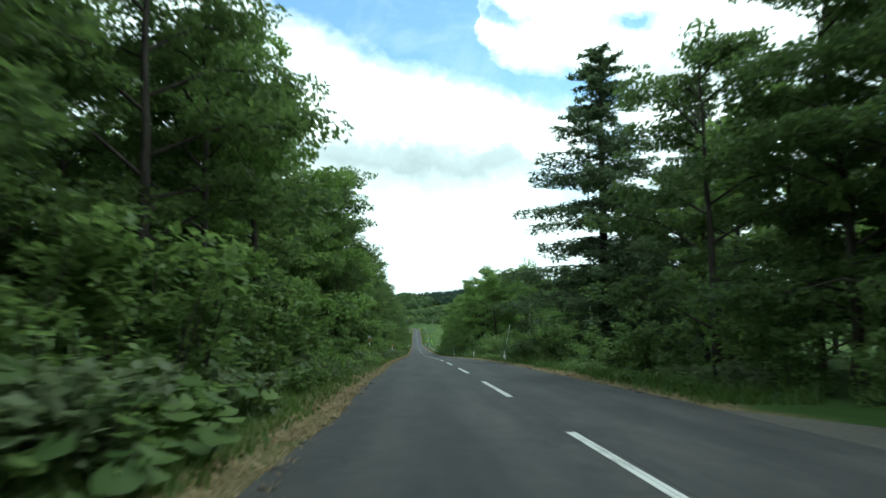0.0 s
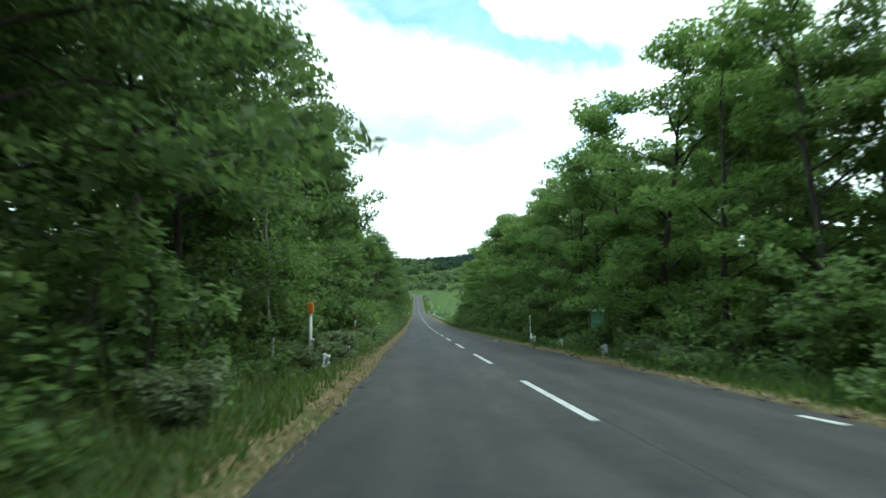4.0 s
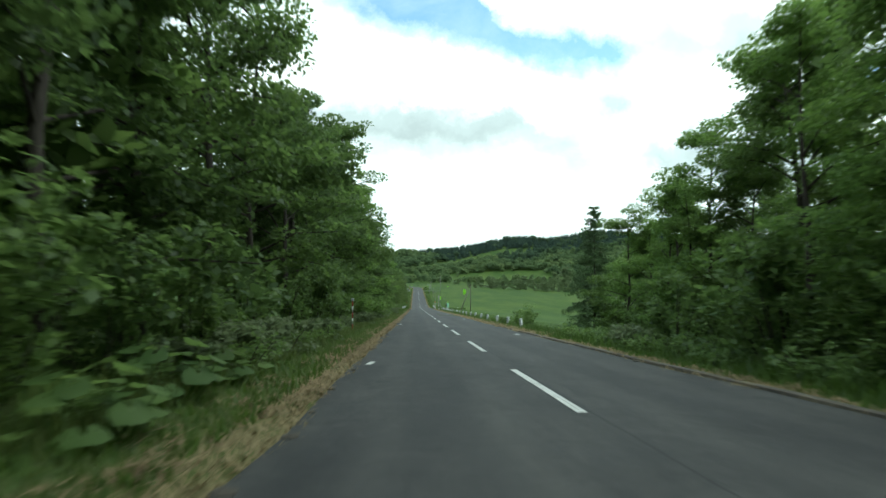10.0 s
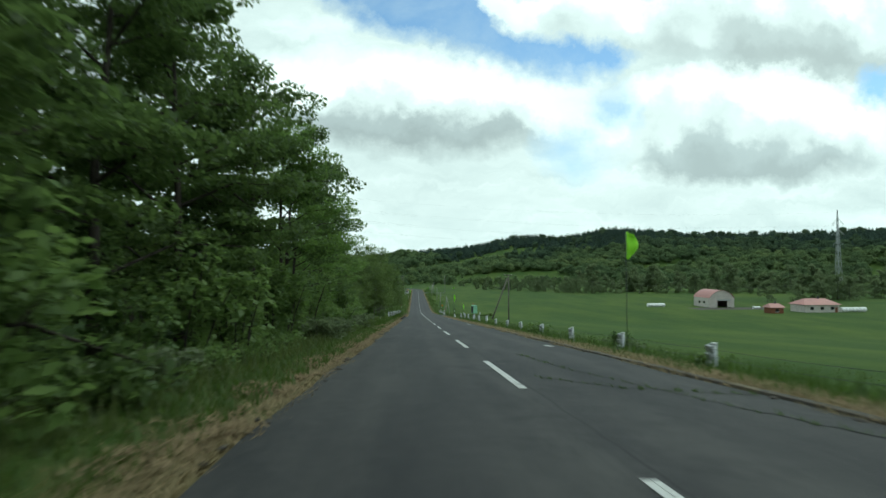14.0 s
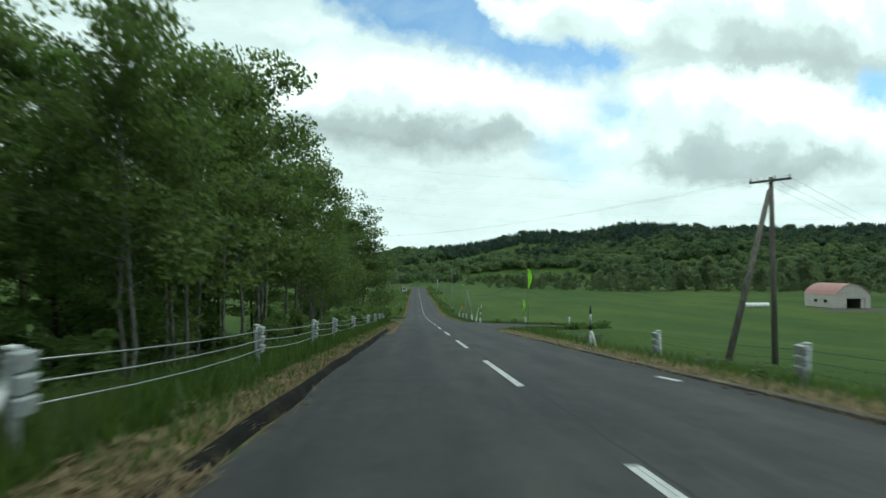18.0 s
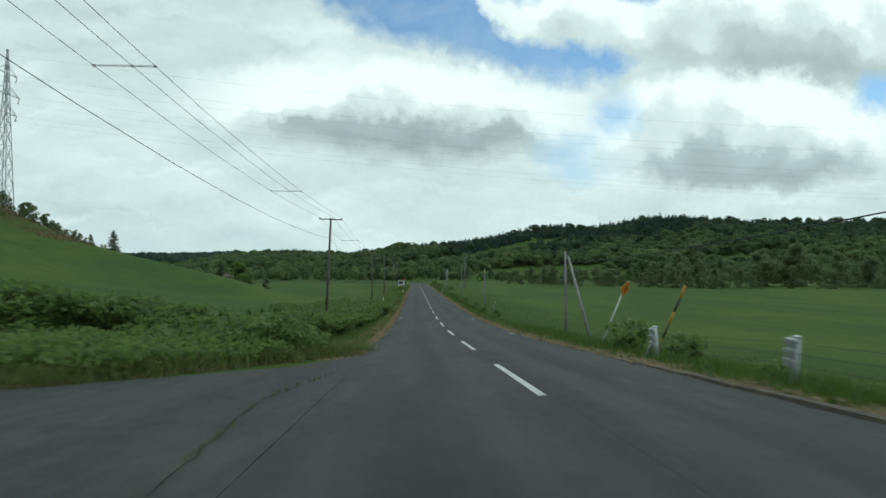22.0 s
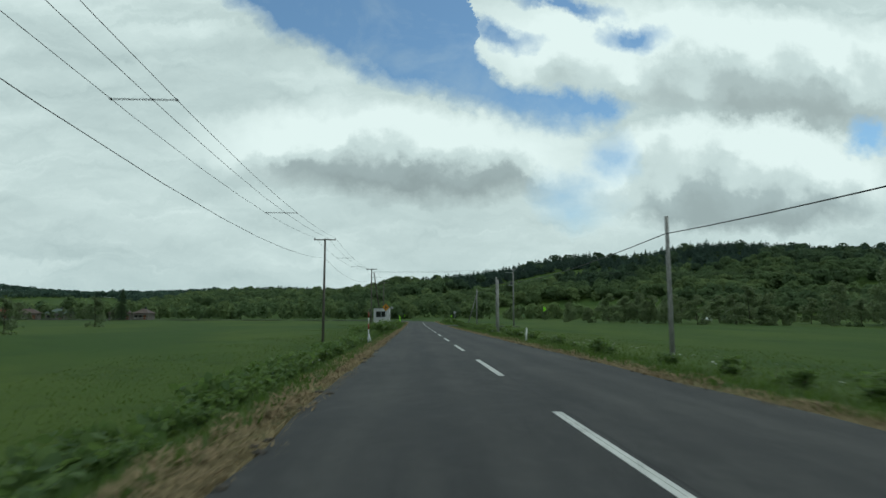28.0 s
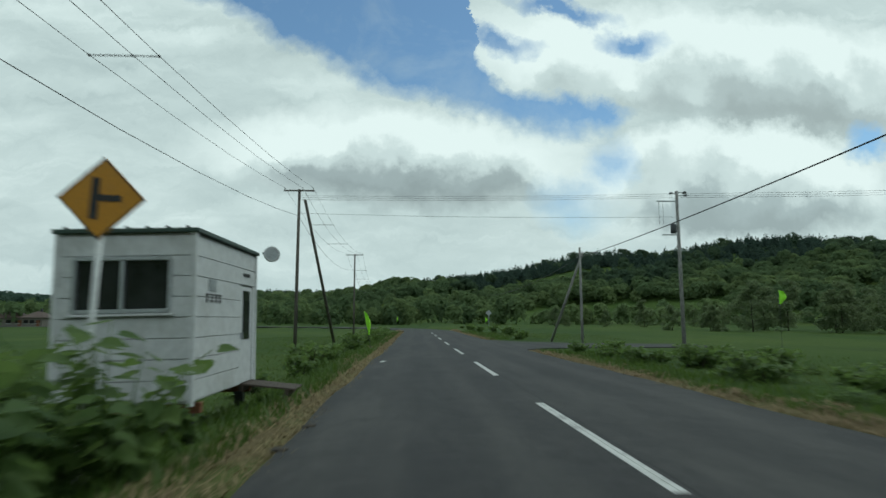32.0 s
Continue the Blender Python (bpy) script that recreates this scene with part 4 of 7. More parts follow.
# right wood
plant("larch", 11.3, 42, 1.06, wide=1.55)
plant("larch", 20.5, 46, 1.15, wide=1.25)
plant("larch", 15, 35, 0.7, wide=1.3)
y = -14.0
while y < 207:
    gap = 44 < y < 80
    if gap:
        plant("bush", 7.2 + rng.uniform(0, 1.5), y, rng.uniform(0.9, 1.3), group="bushes at the wood's edge")
        plant("edge", 15 + rng.uniform(0, 2), y, rng.uniform(0.4, 0.6), group="trees along the right verge")
    elif not 25 < y < 44:
        if y < 25:
            plant("shade", 14.5 + rng.uniform(-1, 1), y + 2.0, rng.uniform(0.9, 1.1), group="trees in the wood")
        plant("shade" if y < 30 else "edge", (10.5 if y < 20 else 8.8 if y < 184 else 12.0) + rng.uniform(-0.5, 0.8), y, rng.uniform(0.92, 1.15) * (1 if y < 160 else 0.85 if y < 188 else 0.7), group="trees along the right verge")
    y += rng.uniform(3.4, 4.8)
y = -10.0
while y < 190:
    if not 48 < y < 76:
        plant("back", 14.5 + rng.uniform(-1.2, 1.5), y, rng.uniform(0.8, 1.05), group="trees in the wood")
    plant("back", 22 + rng.uniform(-2, 2), y + 3, rng.uniform(0.8, 1.0), group="trees in the wood")
    y += rng.uniform(6, 8)
for x, y, s in ((15, 195, 0.8), (14.5, 200, 0.7), (18, 199, 0.75), (20, 206, 0.62), (11.5, 193.5, 0.84), (12.2, 198, 0.7), (12.5, 202.5, 0.62), (16.5, 206, 0.5), (13, 189, 0.95), (12.6, 207, 0.4), (14, 124, 0.95), (12.5, 117, 1.0), (13, 131, 0.95)):
    plant("edge", x, y, s, group="trees along the right verge")
for i in range(12):
    plant("bush", 9.5 + rng.uniform(0, 6), 189 + i * 1.6, rng.uniform(0.7, 1.1), group="bushes at the wood's edge", wide=1.2)
plant("birch", 8.0, 52, 1.0)
plant("birch", 11.5, 60, 0.9)
plant("birch", -6.15, 83, 0.8)
plant("edge", -7.7, 44.2, 0.9, group="trees along the left verge")
plant("bush", -6.7, 42.9, 1.2, group="bushes at the wood's edge", wide=1.2)
plant("edge", 9.1, 164.8, 1.05, group="trees along the right verge")
plant("edge", 12.8, 168.5, 0.95, group="trees in the wood")
plant("edge", 12.2, 162.0, 0.9, group="trees in the wood")
y = 104.0
while y < 188:
    plant("bush", 7.7 + rng.uniform(-0.3, 0.5), y, rng.uniform(1.2, 1.7), group="bushes at the wood's edge", wide=1.1)
    y += rng.uniform(2.6, 3.8)
for x, y, s in ((6.0, 87.0, 0.8), (6.9, 89.5, 0.9), (6.2, 92.0, 0.75), (7.4, 93.6, 0.9), (7.8, 97.5, 0.9), (-5.7, 86.8, 0.8), (-5.6, 89.3, 0.95), (-5.7, 91.6, 0.85), (-6.2, 93.4, 0.8)):
    plant("grey", x, y, s, group="dwarf bamboo along the verge", wide=1.15)
plant("spruce", 21.6, 242, 1.0, wide=0.85)
plant("round", 24.9, 242.0, 1.12)
plant("round", 27.6, 243.5, 1.36, wide=1.1)
for x, y, s in ((14.5, 47.5, 0.5), (16.5, 45.5, 0.55), (15, 53.5, 0.52), (18, 50, 0.6), (12.8, 57.5, 0.46)):
    plant("edge", x, y, s, group="trees along the right verge")
plant("round", 30.2, 243, 0.95, wide=1.1)
plant("edge", 24.8, 240.5, 0.52)
plant("edge", 21.5, 238, 0.45)
plant("birch", 17.5, 222, 0.8)
plant("bush", 12, 239, 1.15, wide=1.2)

# ---- far woods, belts and hedges ----
def sheet_of_sprays(name, spots, normals, sizes, tones, material, r):
    """Leafy sprays as one mesh of small squares that face outwards, with a tone for each tree."""
    n = len(spots)
    normals = normals + r.normal(0, 0.16, (n, 3))
    normals /= np.linalg.norm(normals, axis=1, keepdims=True) + 1e-9
    a = np.cross(normals, r.normal(size=(n, 3)))
    a /= np.linalg.norm(a, axis=1, keepdims=True) + 1e-9
    b = np.cross(normals, a)
    a, b = a * (sizes * 0.5)[:, None], b * (sizes * r.uniform(0.3, 0.5, n))[:, None]
    v = np.stack([spots - a, spots - b + a * 0.2, spots + a, spots + b - a * 0.2], 1)
    me = bpy.data.meshes.new(name)
    me.vertices.add(n * 4)
    me.vertices.foreach_set("co", v.reshape(-1).astype(np.float32))
    me.loops.add(n * 4)
    me.loops.foreach_set("vertex_index", np.arange(n * 4, dtype=np.int32))
    me.polygons.add(n)
    me.polygons.foreach_set("loop_start", np.arange(0, n * 4, 4, dtype=np.int32))
    tone = me.attributes.new("tone", "FLOAT", "FACE")
    tone.data.foreach_set("value", tones.astype(np.float32))
    me.materials.append(MATS[material])
    me.update(calc_edges=True)
    return me


def woods(name, label, pts, heights, radii, material, seed, cone=False, sprays=200, size=1.9, lobes=7, closed=0.0):
    """Many far trees as one sheet of leafy crowns: nobody could count them."""
    r = np.random.RandomState(seed)
    pts, h, w = np.asarray(pts), np.asarray(heights), np.asarray(radii)
    n = len(pts)
    tree = np.repeat(np.arange(n), sprays)
    k = len(tree)
    az = r.uniform(0, 2 * np.pi, k)
    ring = np.stack([np.cos(az), np.sin(az), 0 * az], -1)
    if cone:
        u = 1 - np.sqrt(r.uniform(0, 1, k))
        phase = r.uniform(0, 6.28, n)[tree]
        reach = (w * 0.85)[tree] * (1 - u) ** 0.85 * (0.72 + 0.28 * np.sin(34 * u + phase)) * r.uniform(0.75, 1.1, k)
        spots = pts[tree] + ring * reach[:, None]
        spots[:, 2] += h[tree] * (0.10 + 0.92 * u) - 0.12 * reach
        normals = ring * 0.7 + (0, 0, 1.0)
        sizes = size * r.uniform(0.6, 1.3, k) * (1.05 - 0.6 * u)
    else:
        lobe = (r.uniform(0, 1, k) * lobes).astype(int)
        la, lu = r.uniform(0, 2 * np.pi, (n, lobes)), r.uniform(0, 1, (n, lobes))
        lu[:, 0] = 0.85
        off = np.sqrt(np.clip(1 - (1.5 * lu - 0.6) ** 2, 0.02, 1)) * r.uniform(0.35, 0.75, (n, lobes))
        off[:, 0] *= 0.3
        lr = r.uniform(0.46, 0.66, (n, lobes))
        d = r.normal(size=(k, 3)) + (0, 0, 0.45 + 0.6 * closed)
        d /= np.linalg.norm(d, axis=1, keepdims=True)
        rad, ww, hh = lr[tree, lobe], w[tree], h[tree]
        spots = np.stack([np.cos(la)[tree, lobe] * off[tree, lobe] * ww, np.sin(la)[tree, lobe] * off[tree, lobe] * ww, hh * (0.22 + 0.33 * closed + (0.58 - 0.33 * closed) * lu[tree, lobe])], -1)
        spots = spots + d * np.stack([rad * ww, rad * ww, rad * hh * (0.55 - 0.12 * closed)], -1) * r.uniform(0.8, 1.08, k)[:, None] + pts[tree]
        normals = d + (0, 0, 0.2 + 0.5 * closed)
        sizes = size * r.uniform(0.6, 1.35, k)
    tones = r.uniform(0, 1, n)[tree]
    me = sheet_of_sprays(name, spots, normals, sizes, tones, material, r)
    return tagged(new(name, me), label, "trees", kind="stuff")


def scatter(r, x0, x1, step, keep):
    """Points on a jittered grid across the hills, where keep() says so."""
    xs = np.arange(x0, x1, step)
    out = []
    ry = np.interp(xs, RIDGE[:, 0], RIDGE[:, 1])
    for k in range(-int(560 / step), int(24 / step) + 1):
        x = xs + r.uniform(-0.5, 0.5, len(xs)) * step
        y = ry + k * step + r.uniform(-0.5, 0.5, len(xs)) * step
        out.append(np.stack([x, y], -1))
    p = np.concatenate(out)
    p = p[keep(p[:, 0], p[:, 1])]
    return np.concatenate([p, ground_z(p[:, 0], p[:, 1])[:, None] - 0.3], 1)


def wave(x, y, s=1.0):
    """A smooth made-up field between about -1 and 1, for patches of wood."""
    return (np.sin(x / (61 * s) + 1.7 * np.sin(y / (83 * s))) + np.sin(y / (47 * s) + 1.3 * np.sin(x / (39 * s)) + 2)) / 2


rs = np.random.RandomState(21)
near_hill = scatter(rs, -320, 900, 8.4, lambda x, y: (ridge_height(x, y) > 6.5 + 6 * wave(x, y)) & (y > 668) & ((wave(x * 0.6 + 90, y * 2.2 + 40, 0.9) < 0.45) | (ridge_height(x, y) > 40)))
lie = ridge_height(near_hill[:, 0], near_hill[:, 1])
share = lie / (np.interp(near_hill[:, 0], RIDGE[:, 0], RIDGE[:, 2]) - FLOOR)
patch = wave(near_hill[:, 0] + 200, near_hill[:, 1], 1.3)
dark = (share > np.where(near_hill[:, 0] > 40, 0.66, 0.84) + 0.14 * patch) & (rs.uniform(0, 1, len(near_hill)) < 0.93)
pale = ~dark & ((share < 0.50 + 0.16 * wave(near_hill[:, 0], near_hill[:, 1] + 300, 0.7)) | (near_hill[:, 0] < 30))
pts = near_hill[~dark & ~pale]
woods("hill_woods", "mixed broad-leaved woods covering the valley side", pts, rs.uniform(6, 11.5, len(pts)), rs.uniform(5.0, 7.6, len(pts)), "woods_leaf_hazed", 22, sprays=320, lobes=4, size=1.8, closed=0.15)
pts = near_hill[pale]
woods("slope_woods", "light green broad-leaved trees on the lower slopes", pts, rs.uniform(5.5, 11, len(pts)), rs.uniform(4.8, 7.4, len(pts)), "woods_light", 25, sprays=320, lobes=4, size=1.7, closed=0.15)
pts = near_hill[dark]
woods("conifer_woods", "dark conifer plantation along the ridge", pts, rs.uniform(7, 10.5, len(pts)) + 2.0 * (rs.uniform(0, 1, len(pts)) > 0.9), rs.uniform(4.6, 6.4, len(pts)), "woods_needle_hazed", 23, cone=True, sprays=220, size=1.8)
far_hill = np.concatenate([scatter(rs, -3000, -320, 17, lambda x, y: ridge_height(x, y) > 18 + 14 * wave(x, y, 3)), scatter(rs, 900, 1900, 15, lambda x, y: ridge_height(x, y) > 10 + 10 * wave(x, y, 2))])
woods("distant_woods", "distant woods on the far hills, haze put into their colour", far_hill, rs.uniform(8, 13, len(far_hill)), rs.uniform(8, 12, len(far_hill)), "woods_distant_hazed", 24, sprays=45, size=4.2, lobes=3)

rng = random.Random(17)


def belt(points, step, width, sizes, group, key="belt"):
    """Trees along a line of points."""
    for (ax, ay), (bx, by) in zip(points, points[1:]):
        n = max(int(math.hypot(bx - ax, by - ay) / step), 1)
        for i in range(n):
            f = (i + rng.uniform(-0.3, 0.3)) / n
            plant(key, ax + (bx - ax) * f + rng.uniform(-width, width), ay + (by - ay) * f + rng.uniform(-width, width), rng.uniform(*sizes), group=group, sink=0.3)


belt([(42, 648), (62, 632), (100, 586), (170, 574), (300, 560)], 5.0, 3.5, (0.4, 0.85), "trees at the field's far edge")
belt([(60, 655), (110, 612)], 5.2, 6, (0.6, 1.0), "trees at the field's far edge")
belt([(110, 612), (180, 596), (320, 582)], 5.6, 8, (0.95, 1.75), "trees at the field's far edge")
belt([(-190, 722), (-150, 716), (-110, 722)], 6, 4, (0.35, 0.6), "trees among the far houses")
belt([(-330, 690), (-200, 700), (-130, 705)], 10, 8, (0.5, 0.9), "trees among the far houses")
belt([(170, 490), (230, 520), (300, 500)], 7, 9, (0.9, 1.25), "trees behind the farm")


def band(points, step, width):
    """Places of far trees along a line of points."""
    out = []
    for (ax, ay), (bx, by) in zip(points, points[1:]):
        for i in range(max(int(math.hypot(bx - ax, by - ay) / step), 1)):
            f = rng.random()
            out.append((ax + (bx - ax) * f + rng.uniform(-width, width), ay + (by - ay) * f + rng.uniform(-width, width)))
    return out


belt([(34, 700), (70, 690), (120, 668), (200, 648)], 6.0, 5, (0.35, 0.7), "trees at the field's far edge")
far = band([(200, 655), (330, 635), (480, 640)], 3.5, 9) + band([(30, 765), (120, 745), (220, 705), (420, 690)], 3.0, 12)
far += band([(-330, 760), (-160, 745), (-60, 752), (0, 760), (45, 745)], 3.2, 8) + band([(-420, 800), (-140, 795), (30, 790)], 3.0, 12)
far += band([(-520, 870), (-140, 860), (40, 835)], 4.0, 18) + band([(-700, 1000), (-200, 980), (30, 900)], 5.0, 25) + band([(-900, 1150), (-150, 1120)], 6.0, 30)
far = np.array(far)
far = np.concatenate([far, ground_z(far[:, 0], far[:, 1])[:, None] - 0.3], 1)
woods("valley_woods", "light green trees in belts across the valley floor", far, rs.uniform(4.5, 10, len(far)), rs.uniform(2.4, 4.4, len(far)), "woods_light", 27, sprays=170, size=1.5)
plant("round", -52, 540, 1.0, wide=1.45)
plant("round", -97, 597, 1.2, wide=1.3)
plant("belt", -45.5, 545, 0.36)
plant("belt", -66, 600, 0.55)
plant("spruce", -111, 700, 0.72, wide=0.7)
# scrub and trees on top of the grass hill
for i in range(22):
    plant("belt", -92 - rng.uniform(0, 30), 512 + rng.uniform(-14, 22), rng.uniform(0.36, 0.62), group="scrub on the grass hill")
for i in range(26):
    f = i / 25
    plant("belt", -108 + 34 * f + rng.uniform(-2, 2), 512 + rng.uniform(-4, 6), rng.uniform(0.16, 0.36) * (1.3 - 0.7 * f), group="scrub on the grass hill")
plant("spruce", -79, 525, 0.46)
plant("spruce", -83, 522, 0.24)
plant("spruce", -76, 529, 0.18)
plant("bush", -85, 518, 1.1)

# undergrowth at the foot of the woods
y = -12.0
while y < 286:
    if not 26 < y < 37:
        if y < 104 or y > 160 or rng.random() < 0.3:
            plant("bush", -6.7 + rng.uniform(-0.5, 0.35) - (0.5 if y > 165 else 0), y, rng.uniform(0.7, 1.25), group="bushes at the wood's edge", wide=1.15)
        if rng.random() < 0.4:
            plant("grey", -5.6 + rng.uniform(-0.3, 0.2) - (0.5 if y > 165 else 0), y + 1.2, rng.uniform(0.6, 1.0), group="dwarf bamboo along the verge", wide=1.2)
    y += rng.uniform(2.2, 3.2)
y = -12.0
while y < 190:
    if not -4 < y < 14:
        plant("bush", 7.0 + rng.uniform(-0.3, 0.6) + (1 if y < 20 else 0), y, rng.uniform(0.7, 1.2), group="bushes at the wood's edge", wide=1.15)
        if rng.random() < 0.35:
            plant("grey", 5.9 + rng.uniform(-0.2, 0.3) + (1 if y < 20 else 0), y + 1.4, rng.uniform(0.5, 0.9), group="dwarf bamboo along the verge", wide=1.2)
    y += rng.uniform(2.4, 3.4)
y = 334.0
while y < 374:
    plant("big", -6.3 + rng.uniform(-0.5, 0.4), y, rng.uniform(0.6, 1.0) * (1.35 if y > 343 else 1), group="knotweed beside the guard cable", wide=1.0)
    if y < 356:
        plant("bush", -8 + rng.uniform(-0.6, 0.4), y + 1, rng.uniform(0.4, 0.65), group="bushes at the wood's edge", wide=1.2)
    y += rng.uniform(2.4, 3.4)
for x, y, s in ((-5.9, 10, 1.1), (-5.4, 12.5, 0.9), (-6.4, 8, 1.2), (-6.6, 14, 1.0), (-5.8, 6, 1.0), (-5.0, 8.6, 0.9), (-5.1, 7.2, 0.85), (-6.9, 11, 1.1), (-5.3, 10.9, 0.9), (-5.9, 11.8, 1.0), (-5.6, 174.0, 0.9), (-5.9, 176.5, 1.0), (-5.5, 178.5, 0.8), (-5.4, 144.5, 0.75), (-5.7, 146.5, 0.9), (-5.5, 148.5, 0.7)):
    plant("butterbur", x, y, s, group="butterbur beside the road")
for x, y, s in ((-4.8, 41.2, 0.5), (-5.3, 40.8, 0.62), (-5.9, 40.2, 0.8)):
    plant("bramble", x, y, s, group="weeds along the woods", wide=1.2)
for x, y, s in ((-6.0, 41.5, 0.85), (-6.4, 43.5, 0.9), (-6.2, 39.5, 0.8), (-6.0, 366, 1.1), (-5.8, 368.5, 1.3), (-6.4, 370, 1.35), (-6.9, 368, 1.25), (-5.7, 370.8, 1.0), (5.7, 47.5, 1.0), (6.2, 49, 1.0), (5.9, 92, 1.0), (6.2, 90, 0.9), (6.0, 97.5, 1.0), (5.8, 396.3, 0.85), (6.6, 394, 0.72), (7.3, 391, 0.5)):
    plant("big", x, y, s, group="knotweed beside the road")
for x in np.arange(-8, -40, -2.6):
    plant("big", float(x), 397.5 + rng.uniform(-1, 1.5), rng.uniform(0.6, 0.95), group="knotweed hedge", wide=1.2)
for x, y, s in ((-5.75, 85.6, 1.15), (-5.9, 86.4, 1.0), (-5.2, 438.9, 0.95), (-5.7, 438.3, 1.0), (-5.5, 439.9, 1.05), (-6.2, 440.6, 1.1)):
    plant("tall", x, y, s, group="knotweed beside the road")
for x, y, s in ((-5.3, 438.6, 0.85), (-5.6, 440.4, 1.0), (-6.1, 439.2, 1.0), (-5.9, 437.4, 0.95), (-5.1, 440.0, 0.7)):
    plant("big", x, y, s, group="knotweed hedge")
for x, y, s in ((-5.5, 555.2, 1.05), (-6.2, 555.5, 1.1), (-6.9, 555.3, 1.1), (-5.2, 556.0, 0.9), (-7.6, 555.8, 1.1), (-4.95, 556.4, 0.85), (-5.4, 556.9, 1.05)):
    plant("tall", x, y, s * 1.22, group="knotweed hedge", wide=1.0)
for x, y, s in ((-5.15, 557.0, 0.62), (-5.7, 557.9, 0.85), (-6.4, 558.2, 0.9), (-7.1, 558.0, 0.85), (-7.9, 558.3, 0.95), (-5.5, 556.2, 0.7), (-6.3, 556.6, 0.8), (-8.6, 558.6, 0.9), (-4.95, 558.4, 0.5)):
    plant("tall", x, y, s * 1.1, group="knotweed hedge", wide=1.0)
for x, y, s in ((-5.0, 26.4, 0.9), (-6.3, 27.4, 1.0), (-7.6, 28.2, 1.1), (-8.2, 34.2, 1.1), (-6.8, 35.4, 1.1), (-5.4, 36.4, 1.0), (-4.7, 37.8, 0.9), (-8.6, 31.5, 1.0)):
    plant("weed", x, y, s, group="weeds along the woods", wide=1.2)
for x, y, s in ((-8.8, 29.0, 1.0), (-9.4, 32.5, 1.2), (-8.6, 36.0, 1.1), (-7.4, 38.0, 1.0), (-10.5, 30.5, 1.3), (-11, 35, 1.3), (-6.6, 24.5, 0.9)):
    plant("bush", x, y, s, group="bushes at the wood's edge", wide=1.2)
for i in range(16):
    plant("bush", -11.5 - rng.uniform(0, 3), 348 + i * 1.75, rng.uniform(0.5, 0.85), group="bushes under the alders", wide=1.3)
for i in range(7):
    plant("weed", -5.2 - rng.uniform(0, 0.7), 296 + i * 1.5, rng.uniform(0.5, 0.8), group="weeds along the woods", wide=1.2)
y = -10.0
while y < 292:
    if not 24 < y < 40:
        plant("weed", -5.35 + rng.uniform(-0.5, 0.25) - (0.4 if y < 90 else 0.9 if y > 140 else 0), y, rng.uniform(0.6, 1.2) * (0.75 if y > 140 else 1), group="weeds along the woods", wide=1.25)
    if y < 192 and not -5 < y < 16:
        plant("weed", 5.5 + rng.uniform(-0.3, 0.6), y + 1, rng.uniform(0.5, 1.05), group="weeds along the woods", wide=1.25)
    y += rng.uniform(2.0, 3.2)
for i in range(26):
    plant("bramble", -5.6 - rng.uniform(0, 2.0), 98 + rng.uniform(0, 78), rng.uniform(0.35, 0.7), group="weeds along the woods", wide=1.25)
# the knotweed hedge below the grass hill and along the field: the row at the verge plant by plant, the bed behind it as one
def bed(name, label, spots, seed, leaf=0.30):
    """A thicket of broad-leaved weeds: the leaves of many plants in one sheet."""
    r = np.random.RandomState(seed)
    out = []
    for x, y, h, w in spots:
        n = int(150 * w * (0.30 / leaf) ** 1.4)
        u = r.uniform(0, 1, n) ** 0.6
        az, rad = r.uniform(0, 2 * np.pi, n), w * r.uniform(0, 1, n) ** 0.5
        px, py = x + np.cos(az) * rad, y + np.sin(az) * rad
        out.append(np.stack([px, py, ground_z(px, py) + h * u * (1 - 0.25 * (rad / w) ** 2)], -1))
    me = leaves(name, np.concatenate(out), leaf, "leaf_big" if leaf > 0.2 else "leaf_broad", seed, shape=6)
    return tagged(new(name, me), label, "plants", kind="stuff")


spots = []
for x in np.arange(-5.6, -15, -0.8):
    for k in range(6):
        spots.append((float(x) - 0.4 * k, float(np.interp(x, [-15, -9.7, -5], [387.0, 388.2, 393.6])) + 0.8 + 1.3 * k + rng.uniform(-0.4, 0.4), rng.uniform(0.5, 1.1), rng.uniform(0.9, 1.3)))
bed("weed_bed", "rough leafy weeds beside the mouth of a side road", spots, 63, 0.15)
spots = []
for x in np.arange(-8, -42, -1.3):
    for k in range(3):
        spots.append((float(x), 398.5 + 1.3 * k + rng.uniform(-0.5, 0.5), rng.uniform(0.8, 1.3), rng.uniform(0.9, 1.3)))
y = 394.5
while y < 556:
    dense = y < 476 or y > 533 or rng.random() < 0.7
    tall = 0.74 if y < 432 else 1.0 if y < 480 else 0.44 if y < 497 else 0.6 if y < 522 else 0.44 if y < 533 else 0.46 if y < 548 else 0.9
    if dense or rng.random() < 0.35:
        plant("big", -6.2 + rng.uniform(-0.3, 0.3), y + rng.uniform(-0.5, 0.5), tall * rng.uniform(0.8, 1.15), group="knotweed hedge", wide=1.1, sink=0.05)
    if dense:
        for k in range(1, int(np.interp(y, [404, 426, 442], [4, 5, 10])) if y < 486 else 2 if y < 546 else 3):
            spots.append((-6.2 - 1.2 * k + rng.uniform(-0.4, 0.4), y + rng.uniform(-0.6, 0.6), 1.5 * tall * rng.uniform(0.7, 1.15) * (1 if k < 5 else 0.85), rng.uniform(0.9, 1.3)))
    y += 1.45
bed("knotweed_bed", "dense bed of knotweed with broad bright green leaves", spots, 61)
for y in np.arange(566, 625, 3.1):
    plant("big", -6.0 + rng.uniform(-0.5, 0.4), float(y), rng.uniform(0.45, 0.8), group="knotweed hedge", wide=1.2)
